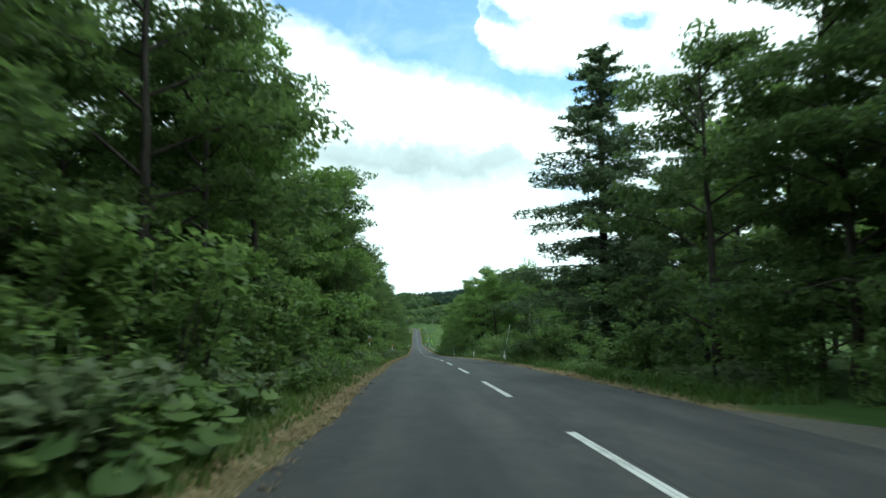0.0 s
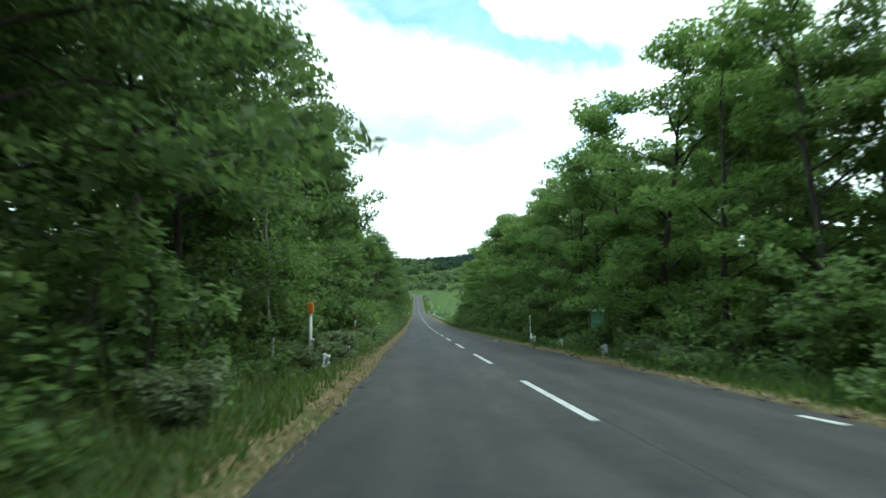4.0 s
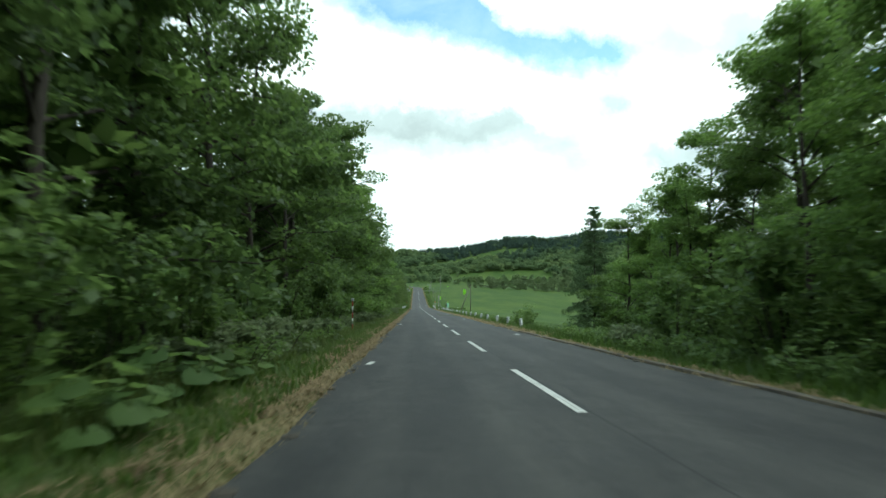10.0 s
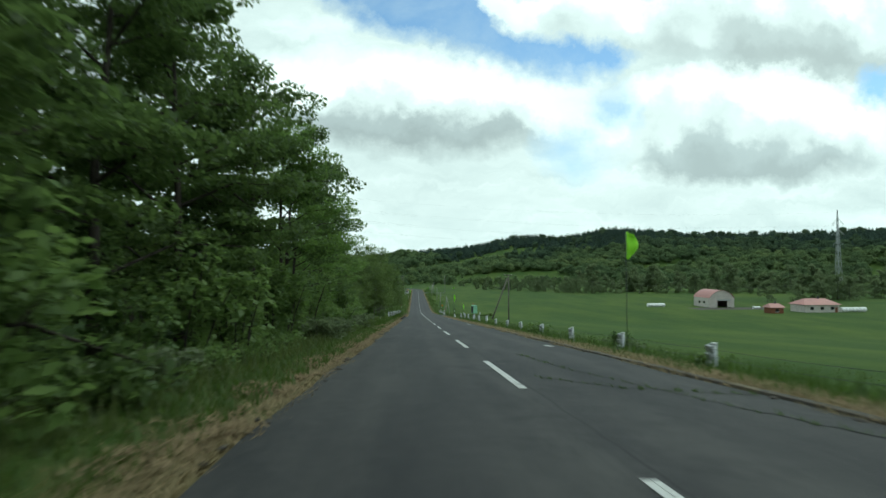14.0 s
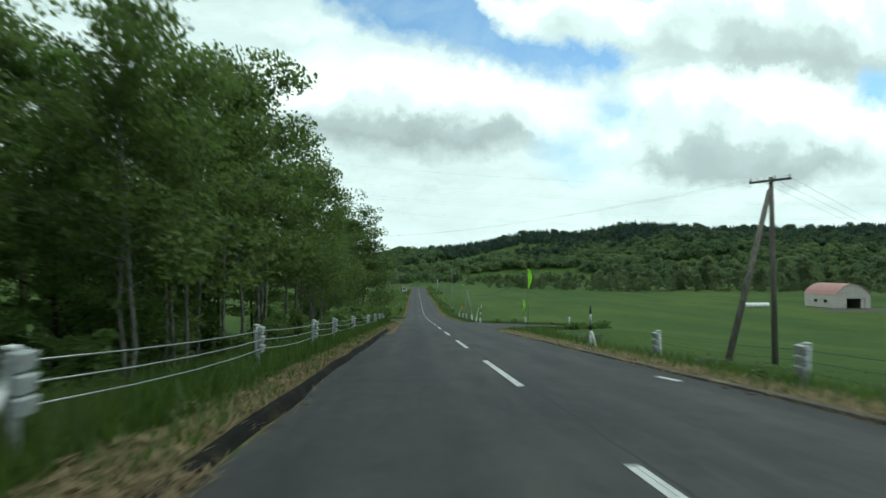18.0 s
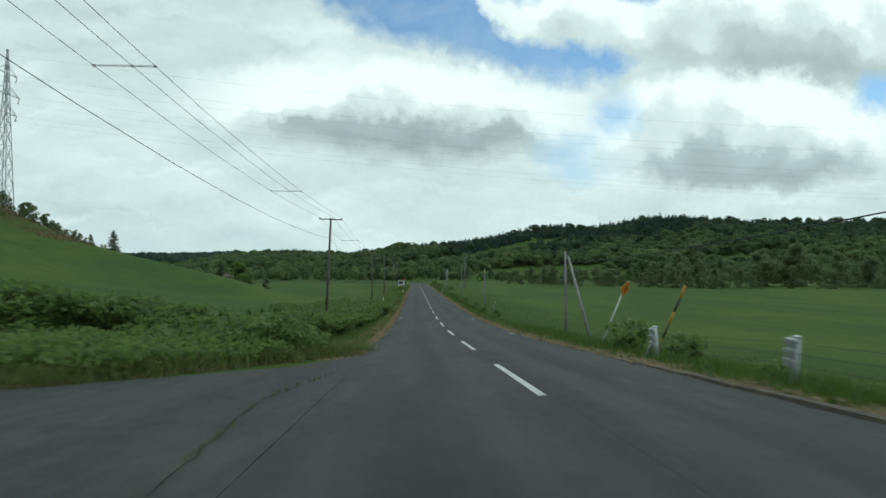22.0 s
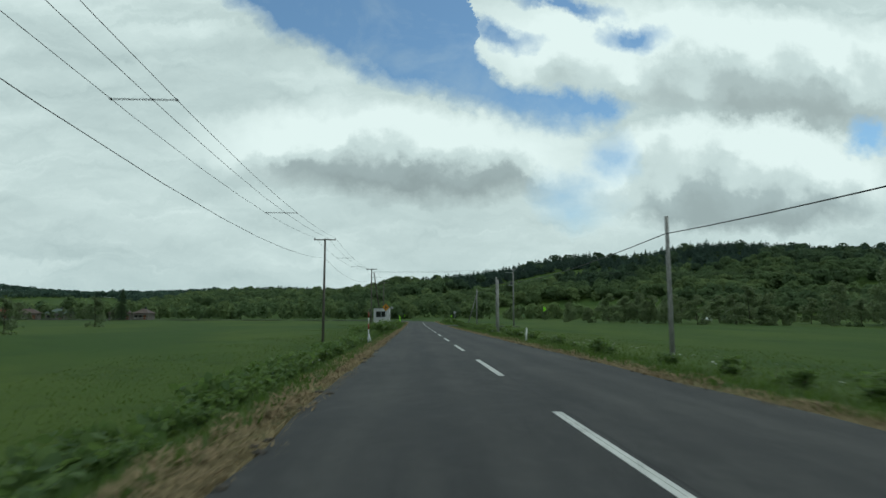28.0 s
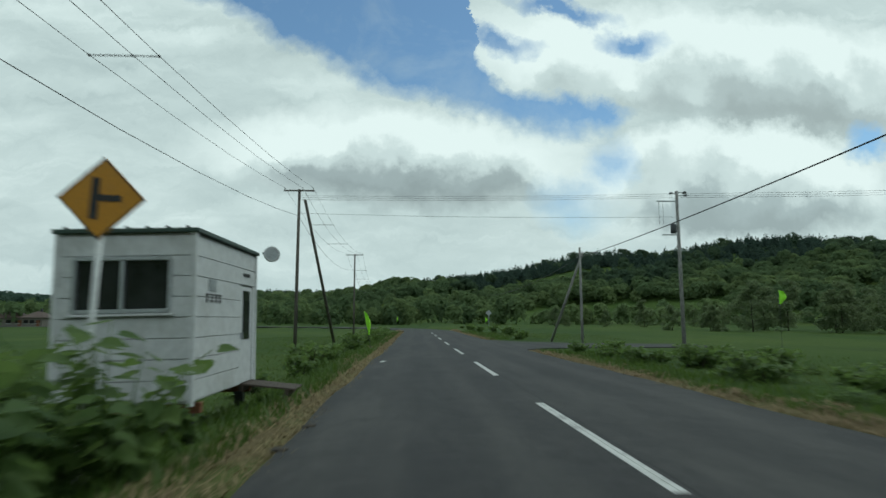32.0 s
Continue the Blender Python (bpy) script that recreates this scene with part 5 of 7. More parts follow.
for i in range(46):
    plant("big" if rng.random() < 0.7 else "weed", 5.5 + 4.5 * rng.random() ** 1.6, 551 + rng.uniform(0, 27), rng.uniform(0.22, 0.5), group="weeds along the field", wide=1.6)
for y in np.arange(432, 552, 3.3):
    plant("big", 5.6 + rng.uniform(-0.4, 1.4), float(y), rng.uniform(0.28, 0.55), group="weeds along the field", wide=1.4)
for y in np.arange(598, 660, 5):
    plant("big", 6.2 + rng.uniform(-0.6, 2.5), float(y), rng.uniform(0.35, 0.7), group="weeds along the field", wide=1.2)
for y in np.arange(200, 334, 4.5):
    plant("big" if rng.random() < 0.5 else "grey", 5.6 + rng.uniform(-0.3, 1.3), float(y), rng.uniform(0.3, 0.7), group="weeds along the field", wide=1.2)
for x, y, s in ((8.3, 224, 0.62), (9.2, 231, 0.7), (6.3, 212, 0.6), (7.5, 246, 0.5), (6.4, 258, 0.42)):
    plant("bush", x, y, s, group="bushes along the field")

# ---- verges: dry cut grass at the road's edge, green grass behind it ----
def blades(name, label, x, y, z, size, lean, material, seed, width=0.03):
    """Loose grass as one sheet of narrow blades."""
    r = np.random.RandomState(seed)
    n = len(x)
    az = r.uniform(0, 2 * np.pi, n)
    h = size * r.uniform(0.5, 1.3, n)
    l = h * np.abs(r.normal(lean, 0.35, n))
    base = np.stack([x, y, z], -1)
    d = np.stack([np.cos(az), np.sin(az), 0 * az], -1)
    s = np.stack([-np.sin(az), np.cos(az), 0 * az], -1) * (width * r.uniform(0.6, 1.4, n))[:, None]
    tip = base + d * l[:, None] + np.stack([0 * h, 0 * h, h], -1)
    v = np.stack([base - s, base + s, tip], 1)
    me = bpy.data.meshes.new(name)
    me.vertices.add(n * 3)
    me.vertices.foreach_set("co", v.reshape(-1).astype(np.float32))
    me.loops.add(n * 3)
    me.loops.foreach_set("vertex_index", np.arange(n * 3, dtype=np.int32))
    me.polygons.add(n)
    me.polygons.foreach_set("loop_start", np.arange(0, n * 3, 3, dtype=np.int32))
    me.materials.append(MATS[material])
    me.update(calc_edges=True)
    return tagged(new(name, me), label, "grass", kind="stuff")


OPEN = ((3.2, 342, 374), (-3.2, 375, 394), (3.2, 579, 597), (3.2, -3, 14), (-4.7, 26, 37))


def verge_spots(r, n, side, near, far, y0=-10.0, y1=628.0, peak=1.6):
    y = r.uniform(y0, y1, n)
    patch = 0.5 + 0.5 * np.sin(y / 3.1 + 2 * np.sin(y / 7.7))
    d = near + (far - near) * r.uniform(0, 1, n) ** peak * (0.55 + 0.45 * patch)
    d = d + (0.10 * np.sin(y * 0.9 + side) + 0.08 * np.sin(y * 2.3 + 1.7 * np.sin(y * 0.31)) - 0.06) * (near < 4.0)
    x = side * d
    ok = ~((side < 0) & (y > 301) & (y < 369) & (d > 3.44) & (d < 3.99))
    for s, a, b in OPEN:
        ok &= ~((np.sign(x) == np.sign(s)) & (np.abs(x) > abs(s)) & (y > a) & (y < b))
    x, y = x[ok], y[ok]
    return x, y, ground_z(x, y) - 0.01


rs = np.random.RandomState(31)
for side, tag in ((-1, "left"), (1, "right")):
    edge = 3.55 if side > 0 else 3.6
    blades("dry_grass", "dry straw-coloured cut grass along the road's edge", *verge_spots(rs, 20000, side, edge, edge + 1.3, -10, 285), 0.09, 1.3, "straw", 32 + side, 0.022)
    blades("dry_grass", "dry straw-coloured cut grass along the road's edge", *verge_spots(rs, 46000, side, edge, edge + 1.4, 285, 628), 0.08, 1.6, "straw", 52 + side, 0.013)
    blades("verge_grass", "short green verge grass behind the dry strip", *verge_spots(rs, 56000, side, edge + 0.45, edge + 3.2, peak=1.1), 0.2, 0.5, "grass_blade", 35 + side, 0.028)
for side in (-1, 1):
    blades("dry_grass", "matted tan hay raked along the road's edge", *verge_spots(rs, 26000, side, 3.6, 5.2 if side < 0 else 4.7, 395, 640, 1.0), 0.08, 1.8, "straw", 38 + side, 0.013)
blades("tall_grass", "tall pale grass between the verge and the alders", *verge_spots(rs, 14000, -1, 5.1, 7.4, 284, 312, 1.0), 0.55, 0.4, "bank_blade", 39, 0.022)
blades("dry_grass", "matted tan hay at the mouth of the farm track", *[v for v in verge_spots(rs, 9000, 1, 3.7, 10.0, 329, 342, 1.2)], 0.12, 1.2, "straw", 58, 0.024)
blades("dry_grass", "bleached straw at the end of the guard cable", *verge_spots(rs, 4500, -1, 3.6, 5.0, 352, 375, 1.0), 0.14, 1.0, "straw", 59, 0.022)
blades("dry_grass", "bleached straw along the low kerb", *verge_spots(rs, 7000, -1, 4.0, 4.8, 284, 369, 1.0), 0.12, 1.2, "straw", 57, 0.018)
ky = rs.uniform(338, 369, 5000)
kx = -3.12 - 0.36 * rs.uniform(0, 1, len(ky)) ** 0.6 * (0.45 + 0.55 * np.sin(ky * 0.8 + 2 * np.sin(ky * 0.23)) ** 2)
blades("dry_grass", "loose hay washed against the low kerb", kx, ky, road_z(ky) - 0.012, 0.05, 2.2, "straw", 60, 0.014)
hx, hy = rs.uniform(-112, -76, 9000), rs.uniform(494, 512, 9000)
hy += 0.25 * (hx + 94)
blades("dry_grass", "brown dead stalks on the brow of the grass hill", hx, hy, ground_z(hx, hy) - 0.02, 0.6, 0.4, "hay", 77, 0.07)
blades("bank_grass", "long soft grass hanging down the cut bank", *verge_spots(rs, 42000, -1, 5.0, 12.5, 102, 164, 1.0), 0.5, 0.7, "bank_blade", 40, 0.03)
blades("tall_grass", "tall rough grass at the foot of the guard cable", *verge_spots(rs, 30000, -1, 4.75, 7.5, 284, 376, 1.0), 0.5, 0.4, "grass_blade", 41, 0.024)
blades("tall_grass", "tall rough grass at the foot of the woods", *verge_spots(rs, 26000, -1, 5.2, 7.8, -10, 290, 1.0), 0.40, 0.5, "verge_blade", 45, 0.022)
blades("dry_grass", "wide strip of mown, bleached hay along the woods", *verge_spots(rs, 26000, -1, 3.62, 4.5, 95, 352, 1.2), 0.08, 1.8, "straw", 61, 0.013)
blades("verge_grass", "green tufts that grow through the mown hay", *verge_spots(rs, 70000, -1, 4.2, 6.1, -10, 352, 0.8), 0.14, 0.8, "verge_blade", 62, 0.015)
blades("tall_grass", "tall rough grass at the foot of the woods", *verge_spots(rs, 20000, 1, 4.6, 7.5, -10, 195, 1.0), 0.40, 0.4, "grass_blade", 46, 0.03)
blades("tall_grass", "tall rough grass along the field's edge", *verge_spots(rs, 30000, 1, 4.75, 8.5, 195, 420, 1.0), 0.42, 0.4, "grass_blade", 42, 0.03)
blades("crop_grass", "green meadow grass of the field beside the road", *verge_spots(rs, 90000, 1, 5.2, 20, 200, 620, 1.9), 0.11, 1.2, "crop_blade", 43, 0.022)
blades("crop_grass", "green meadow grass of the field beside the road", *verge_spots(rs, 60000, -1, 5.5, 20, 396, 620, 1.9), 0.11, 1.2, "crop_blade", 44, 0.022)

blades("tall_grass", "rough grass and straw that overgrow the kerb", *verge_spots(rs, 44000, 1, 3.6, 5.2, 196, 342, 1.0), 0.16, 1.2, "straw", 47, 0.014)
blades("tall_grass", "rough green grass that overgrows the kerb", *verge_spots(rs, 4500, 1, 4.3, 5.4, 120, 342, 1.0), 0.24, 0.5, "grass_blade", 48, 0.024)


def hay_clumps(label, side, near, far, y0, y1, count, seed, rise=0.12, material="hay"):
    """Raked hay lying in small heaps: blades in tufts over low domes, with bare places between."""
    r = np.random.RandomState(seed)
    n = count // 70
    cy = r.uniform(y0, y1, n)
    cy = cy[r.uniform(0, 1, n) < 0.35 + 0.65 * np.sin(cy * 0.55 + 2 * np.sin(cy * 0.13)) ** 2]
    cx = near + (far - near) * r.uniform(0, 1, len(cy)) ** 1.2
    k = np.repeat(np.arange(len(cy)), 70)
    wide = r.uniform(0.12, 0.30, len(cy))
    dx, dy = r.normal(0, 1, len(k)) * wide[k] * 0.8, r.normal(0, 1, len(k)) * wide[k] * 1.5
    dome = rise * r.uniform(0.4, 1.3, len(cy))[k] * np.exp(-((dx / wide[k]) ** 2 + (dy / wide[k] / 1.6) ** 2))
    x, y = side * (cx[k] + dx), cy[k] + dy
    ok = np.abs(x) > 3.42
    for s, a, b in OPEN:
        ok &= ~((np.sign(x) == np.sign(s)) & (y > a) & (y < b))
    x, y, dome = x[ok], y[ok], dome[ok]
    return blades("raked_hay", label, x, y, np.maximum(ground_z(x, y), np.where(np.abs(x) < 3.62, road_z(y) - 0.02, -99)) + dome, 0.045, 3.0, material, seed, 0.013)


for side, near, far, y0, y1, count in ((-1, 3.7, 4.9, 394, 556, 60000), (1, 3.65, 4.5, 394, 640, 60000), (-1, 3.65, 4.8, 95, 300, 66000), (1, 3.7, 4.5, 196, 342, 34000), (-1, 3.65, 4.4, -8, 95, 14000), (1, 3.65, 4.2, 20, 195, 26000), (-1, 3.7, 4.8, 575, 640, 10000), (-1, 3.86, 4.9, 309, 346, 15000), (-1, 3.55, 5.0, 280, 311, 22000), (-1, 3.5, 4.3, 344, 374, 12000), (1, 3.6, 4.3, 372, 394, 6000)):
    hay_clumps("heaps of tan hay raked along the road's edge", side, near, far, y0, y1, count, int(90 + y0 + side))


def edge_spots(r, n, line, spread):
    """Places scattered in tufts along a bent line."""
    p = np.array(line, float)
    seg = np.linalg.norm(np.diff(p, axis=0), axis=1)
    s = r.uniform(0, seg.sum(), n)
    s = s + 0.25 * np.sin(s * 2.3) + 0.2 * np.sin(s * 5.1 + 1)
    run = np.concatenate([[0], np.cumsum(seg)])
    x = np.interp(s, run, p[:, 0]) + r.normal(0, spread, n)
    y = np.interp(s, run, p[:, 1]) + r.normal(0, spread, n)
    return x, y, ground_z(x, y) - 0.01


FAR_EDGE = [(13.3, 353), (12.5, 355.2), (9.2, 360.3), (7.8, 362.6), (5.9, 366.5), (4.2, 372)]
SIDE_EDGE = [(-3.9, 396.2), (-4.7, 394.2), (-6.2, 392.2), (-9.7, 387.9), (-15, 386.6), (-24, 386.0)]
NEAR_EDGE = [(4.3, 342.6), (6.2, 344.6), (8.8, 346.4), (11.5, 348.4), (13.0, 351), (13.3, 353)]
blades("tall_grass", "rough weeds along the edge of the farm track", *edge_spots(rs, 7000, FAR_EDGE, 0.35), 0.26, 0.6, "grass_blade", 71, 0.02)
blades("dry_grass", "straw along the edge of the farm track", *edge_spots(rs, 5000, FAR_EDGE, 0.25), 0.10, 1.2, "straw", 72, 0.014)
blades("tall_grass", "rough weeds along the edge of the farm track", *edge_spots(rs, 8000, NEAR_EDGE, 0.4), 0.26, 0.6, "grass_blade", 73, 0.02)
blades("dry_grass", "straw along the edge of the farm track", *edge_spots(rs, 6000, NEAR_EDGE, 0.35), 0.10, 1.2, "straw", 74, 0.014)
blades("tall_grass", "rough grass and weeds beside the mouth of a side road", *edge_spots(rs, 9000, SIDE_EDGE, 0.4), 0.42, 0.6, "verge_blade", 78, 0.02)
blades("dry_grass", "dead straw at the edge of the side road", *edge_spots(rs, 9000, [(x, y - 0.35) for x, y in SIDE_EDGE], 0.22), 0.11, 1.4, "hay", 79, 0.015)
_r = random.Random(75)
for x, y in ((14.3, 354.4), (13.3, 355.6), (10.9, 358.2), (8.4, 362.4), (6.9, 365.2), (9.6, 345.9), (11.2, 347.2), (12.6, 348.9), (13.6, 351.2)):
    plant("big", x, y, _r.uniform(0.28, 0.5), group="weeds along the farm track", wide=1.2)


def daisies(name, label, spots, seed):
    """Small white flower heads that stand over the verge."""
    r = np.random.RandomState(seed)
    bm = bmesh.new()
    for x, y in spots:
        h = r.uniform(0.3, 0.55)
        m = Matrix.Translation((x, y, float(ground_z(x, y)) + h)) @ Matrix.Rotation(r.uniform(-0.6, 0.6), 4, "X") @ Matrix.Rotation(r.uniform(-0.6, 0.6), 4, "Y")
        bmesh.ops.create_circle(bm, cap_ends=True, segments=6, radius=r.uniform(0.012, 0.022), matrix=m)
    return tagged(new(name, mesh_of(name, bm, "petal")), label, "flowers", kind="stuff")


plain("petal", (0.72, 0.72, 0.70), 0.7, dirt=0.0)
daisies("ox_eye_daisies", "white daisies scattered along the verge", [(s * (d0 + abs(rs.normal(0, 0.9))), c + rs.normal(0, 3.0)) for s, d0, c in ((1, 4.6, 511), (1, 4.9, 520), (-1, 5.6, 507), (1, 5.0, 532), (-1, 5.4, 516), (1, 4.8, 500)) for _ in range(45)], 49)


def litter(name, label, side, y0, y1, n, seed):
    """Loose lumps of turf and stones that lie on the asphalt's broken edge."""
    r = np.random.RandomState(seed)
    bm = bmesh.new()
    for _ in range(n):
        y = r.uniform(y0, y1)
        x = side * (3.42 + abs(r.normal(0, 0.16)))
        if any(np.sign(x) == np.sign(q) and a < y < b for q, a, b in OPEN):
            continue
        s = r.uniform(0.02, 0.075)
        bmesh.ops.create_icosphere(bm, subdivisions=1, radius=1.0, matrix=Matrix.Translation((x, y, float(road_z(y)) - 0.005)) @ Matrix.Rotation(r.uniform(0, 6), 4, "Z") @ Matrix.Diagonal((s * r.uniform(0.7, 1.8), s * r.uniform(0.7, 2.0), s * 0.5, 1)))
    return tagged(new(name, mesh_of(name, bm, "soil")), label, "gravel", kind="stuff")


litter("verge_crumbs", "crumbs of soil and stones on the road's edge", -1, -5, 560, 420, 51)
litter("verge_crumbs", "crumbs of soil and stones on the road's edge", 1, -5, 560, 420, 52)


def kerb(name, x, y0, y1, label, w=0.15, h=0.05, step=1.5, seed=1, material="kerb"):
    """A low black asphalt kerb, uneven from years of snow ploughs."""
    r = random.Random(seed)
    ys = np.arange(y0, y1 + 0.01, step)
    verts, faces = [], []
    for y in ys:
        z, j = float(road_z(y)), r.uniform(-0.03, 0.03)
        k = h * r.uniform(0.6, 1.1) * min(1.0, (y - y0) / 5, (y1 - y) / 5)
        for u, v in ((-w, -0.08), (-w * 0.7, k * 0.75), (-w * 0.2, k), (w * 0.4, k * 0.85), (w, -0.08)):
            verts.append((x + u + j, float(y), z + v))
    for i in range(len(ys) - 1):
        for k in range(4):
            a = i * 5 + k
            faces.append((a, a + 5, a + 6, a + 1))
    faces += [(0, 1, 2, 3, 4), tuple(len(verts) - 5 + k for k in (4, 3, 2, 1, 0))]
    return tagged(data_part(name, verts, faces, material), label, "kerb", kind="structure")


plain("kerb", (0.072, 0.062, 0.048), 0.9, scale=1.2, spread=0.4, grime=(0.17, 0.14, 0.075), dirt=0.95)
kerb("kerb_1", 3.68, 118, 212, "low worn asphalt kerb", seed=2)
kerb("kerb_2", 3.66, 236, 338, "low worn asphalt kerb overgrown with grass", h=0.045, seed=3)
plain("kerb_black", (0.012, 0.012, 0.011), 0.95, scale=1.2, spread=0.4, grime=(0.07, 0.056, 0.036), dirt=0.5, spec=0.1)
kerb("kerb_3", -3.74, 309, 349, "low black worn asphalt kerb", w=0.13, h=0.13, seed=4, material="kerb_black")
kerb("kerb_5", -3.74, 351, 363, "low dark worn asphalt kerb half under hay", w=0.10, h=0.08, seed=6)
kerb("kerb_4", 3.66, 374, 392, "low worn asphalt kerb", h=0.06, seed=5)

# lane marks
mark = boxed((0.072, 5.0, 0.012), (-0.050, 0, 0))
box(mark, (0.056, 5.0, 0.012), (0.020, 0, 0))
mark_mesh = mesh_of("lane_mark", mark, "road_paint")
for k in range(0, 63):
    ym = 10 * k - 2.5
    ob = new("lane_mark", mark_mesh)
    ob.parent = road
    ob.matrix_basis = pose(0, ym, (float(road_z(ym - 2.5)) + float(road_z(ym + 2.5))) / 2 + 0.031, math.degrees(road_slope(ym)), 0, 0)
# short worn edge marks
tick = mesh_of("edge_mark", boxed((0.13, 0.75, 0.008)), "road_paint")
for x, y in ((2.95, 226.2), (3.2, 406.7), (2.9, 195.7), (2.96, 45.7), (3.0, 256), (3.0, 286), (3.0, 316), (-3.2, 427.5), (3.1, 426.0), (3.0, 75), (3.0, 105), (3.0, 135), (3.0, 165), (-3.2, 182), (-3.2, 45.7), (-3.2, 211), (-3.2, 571)):
    ob = new("edge_mark", tick)
    ob.parent = road
    ob.matrix_basis = pose(x, y, float(road_z(y)) + 0.002, math.degrees(road_slope(y)), 0, 8 if x > 0 else -6)
# drain grates
plain("grate_iron", (0.16, 0.155, 0.15), 0.6, 0.5)


def grate(x, y):
    t = thing("drain_grate", "cast iron drain grate at the road's edge", "drain grate", "drain grates", pose(x, y, float(road_z(y)) + 0.0, math.degrees(road_slope(y)), 0, 0) @ Matrix.Diagonal((0.6, 0.85, 1, 1)))
    f = boxed((0.46, 0.04, 0.03), (0, 0.23, 0))
    box(f, (0.46, 0.04, 0.03), (0, -0.23, 0)), box(f, (0.04, 0.42, 0.03), (0.21, 0, 0)), box(f, (0.04, 0.42, 0.03), (-0.21, 0, 0))
    part("frame", f, "dark_metal", t)
    slot = mesh_of("bar", boxed((0.028, 0.42, 0.026)), "grate_iron")
    for i in range(7):
        b = new("bar", slot)
        b.parent = t
        b.location = (-0.165 + 0.055 * i, 0, 0)


for x, y in ((-3.25, 106.7), (-3.28, 227), (-3.25, 406), (-3.25, 166)):
    grate(x, y)


# cracks in the asphalt, some with grass in them
def crack(points, width, seed, green=0):
    r = random.Random(seed)
    pts = []
    for (ax, ay), (bx, by) in zip(points, points[1:]):
        n = max(int(math.hypot(bx - ax, by - ay) / 0.25), 1)
        for i in range(n):
            f = i / n
            pts.append((ax + (bx - ax) * f + r.uniform(-0.04, 0.04), ay + (by - ay) * f + r.uniform(-0.04, 0.04)))
    pts.append(points[-1])
    verts, faces = [], []
    for i, (x, y) in enumerate(pts):
        qx, qy = pts[min(i + 1, len(pts) - 1)]
        px, py = pts[max(i - 1, 0)]
        l = math.hypot(qx - px, qy - py) or 1
        nx_, ny_ = -(qy - py) / l, (qx - px) / l
        w = width * r.uniform(0.4, 1.3) * 0.5
        z = float(road_z(y)) + float(np.interp(abs(x), [0, 1.7, 3.5], [0.034, 0.023, -0.006]))
        verts += [(x + nx_ * w, y + ny_ * w, z), (x - nx_ * w, y - ny_ * w, z)]
    for i in range(len(pts) - 1):
        faces.append((2 * i, 2 * i + 1, 2 * i + 3, 2 * i + 2))
    ob = data_part("crack", verts, faces, "crack_fill", road)
    if green:
        rr = np.random.RandomState(seed)
        k = rr.randint(0, len(pts), green)
        gx_ = np.array([pts[i][0] for i in k]) + rr.normal(0, 0.03, green)
        gy_ = np.array([pts[i][1] for i in k]) + rr.normal(0, 0.08, green)
        blades("crack_grass", "small green grass growing in a crack of the road", gx_, gy_, road_z(gy_), 0.07, 0.8, "grass_blade", seed + 1, 0.012)
    return ob


plain("crack_fill", (0.012, 0.012, 0.012), 0.95, dirt=0.1)
crack([(0.6, 246.5), (1.6, 245.0), (3.4, 244.2)], 0.035, 3, 160)
crack([(1.2, 252), (1.5, 248), (2.4, 243.5), (3.4, 239.5)], 0.03, 4, 220)
crack([(0.9, 239), (3.4, 238.2)], 0.02, 5)
crack([(-3.4, 45.2), (-1.2, 45.6), (1.4, 45.3), (3.3, 45.7)], 0.025, 6)
crack([(-3.4, 406.4), (-0.5, 406.8), (3.2, 406.5)], 0.022, 7)
crack([(1.4, 410.5), (2.2, 409.8), (3.3, 411.0)], 0.022, 8)
crack([(-3.4, 377.2), (-3.9, 380.5), (-4.3, 385.0), (-3.7, 389)], 0.014, 9, 110)
crack([(-3.3, 226), (-1.0, 226.4), (2.9, 226.1)], 0.018, 10)
crack([(-3.3, 135), (0.5, 135.3), (3.3, 135.0)], 0.018, 11)
crack([(-3.3, 316.2), (0.2, 316.0), (3.3, 316.3)], 0.018, 12)

# ---- roadside things ----
def at_ground(x, y, turn=0.0, sink=0.0):
    return pose(x, y, float(ground_z(x, y)) - sink, 0, 0, turn)


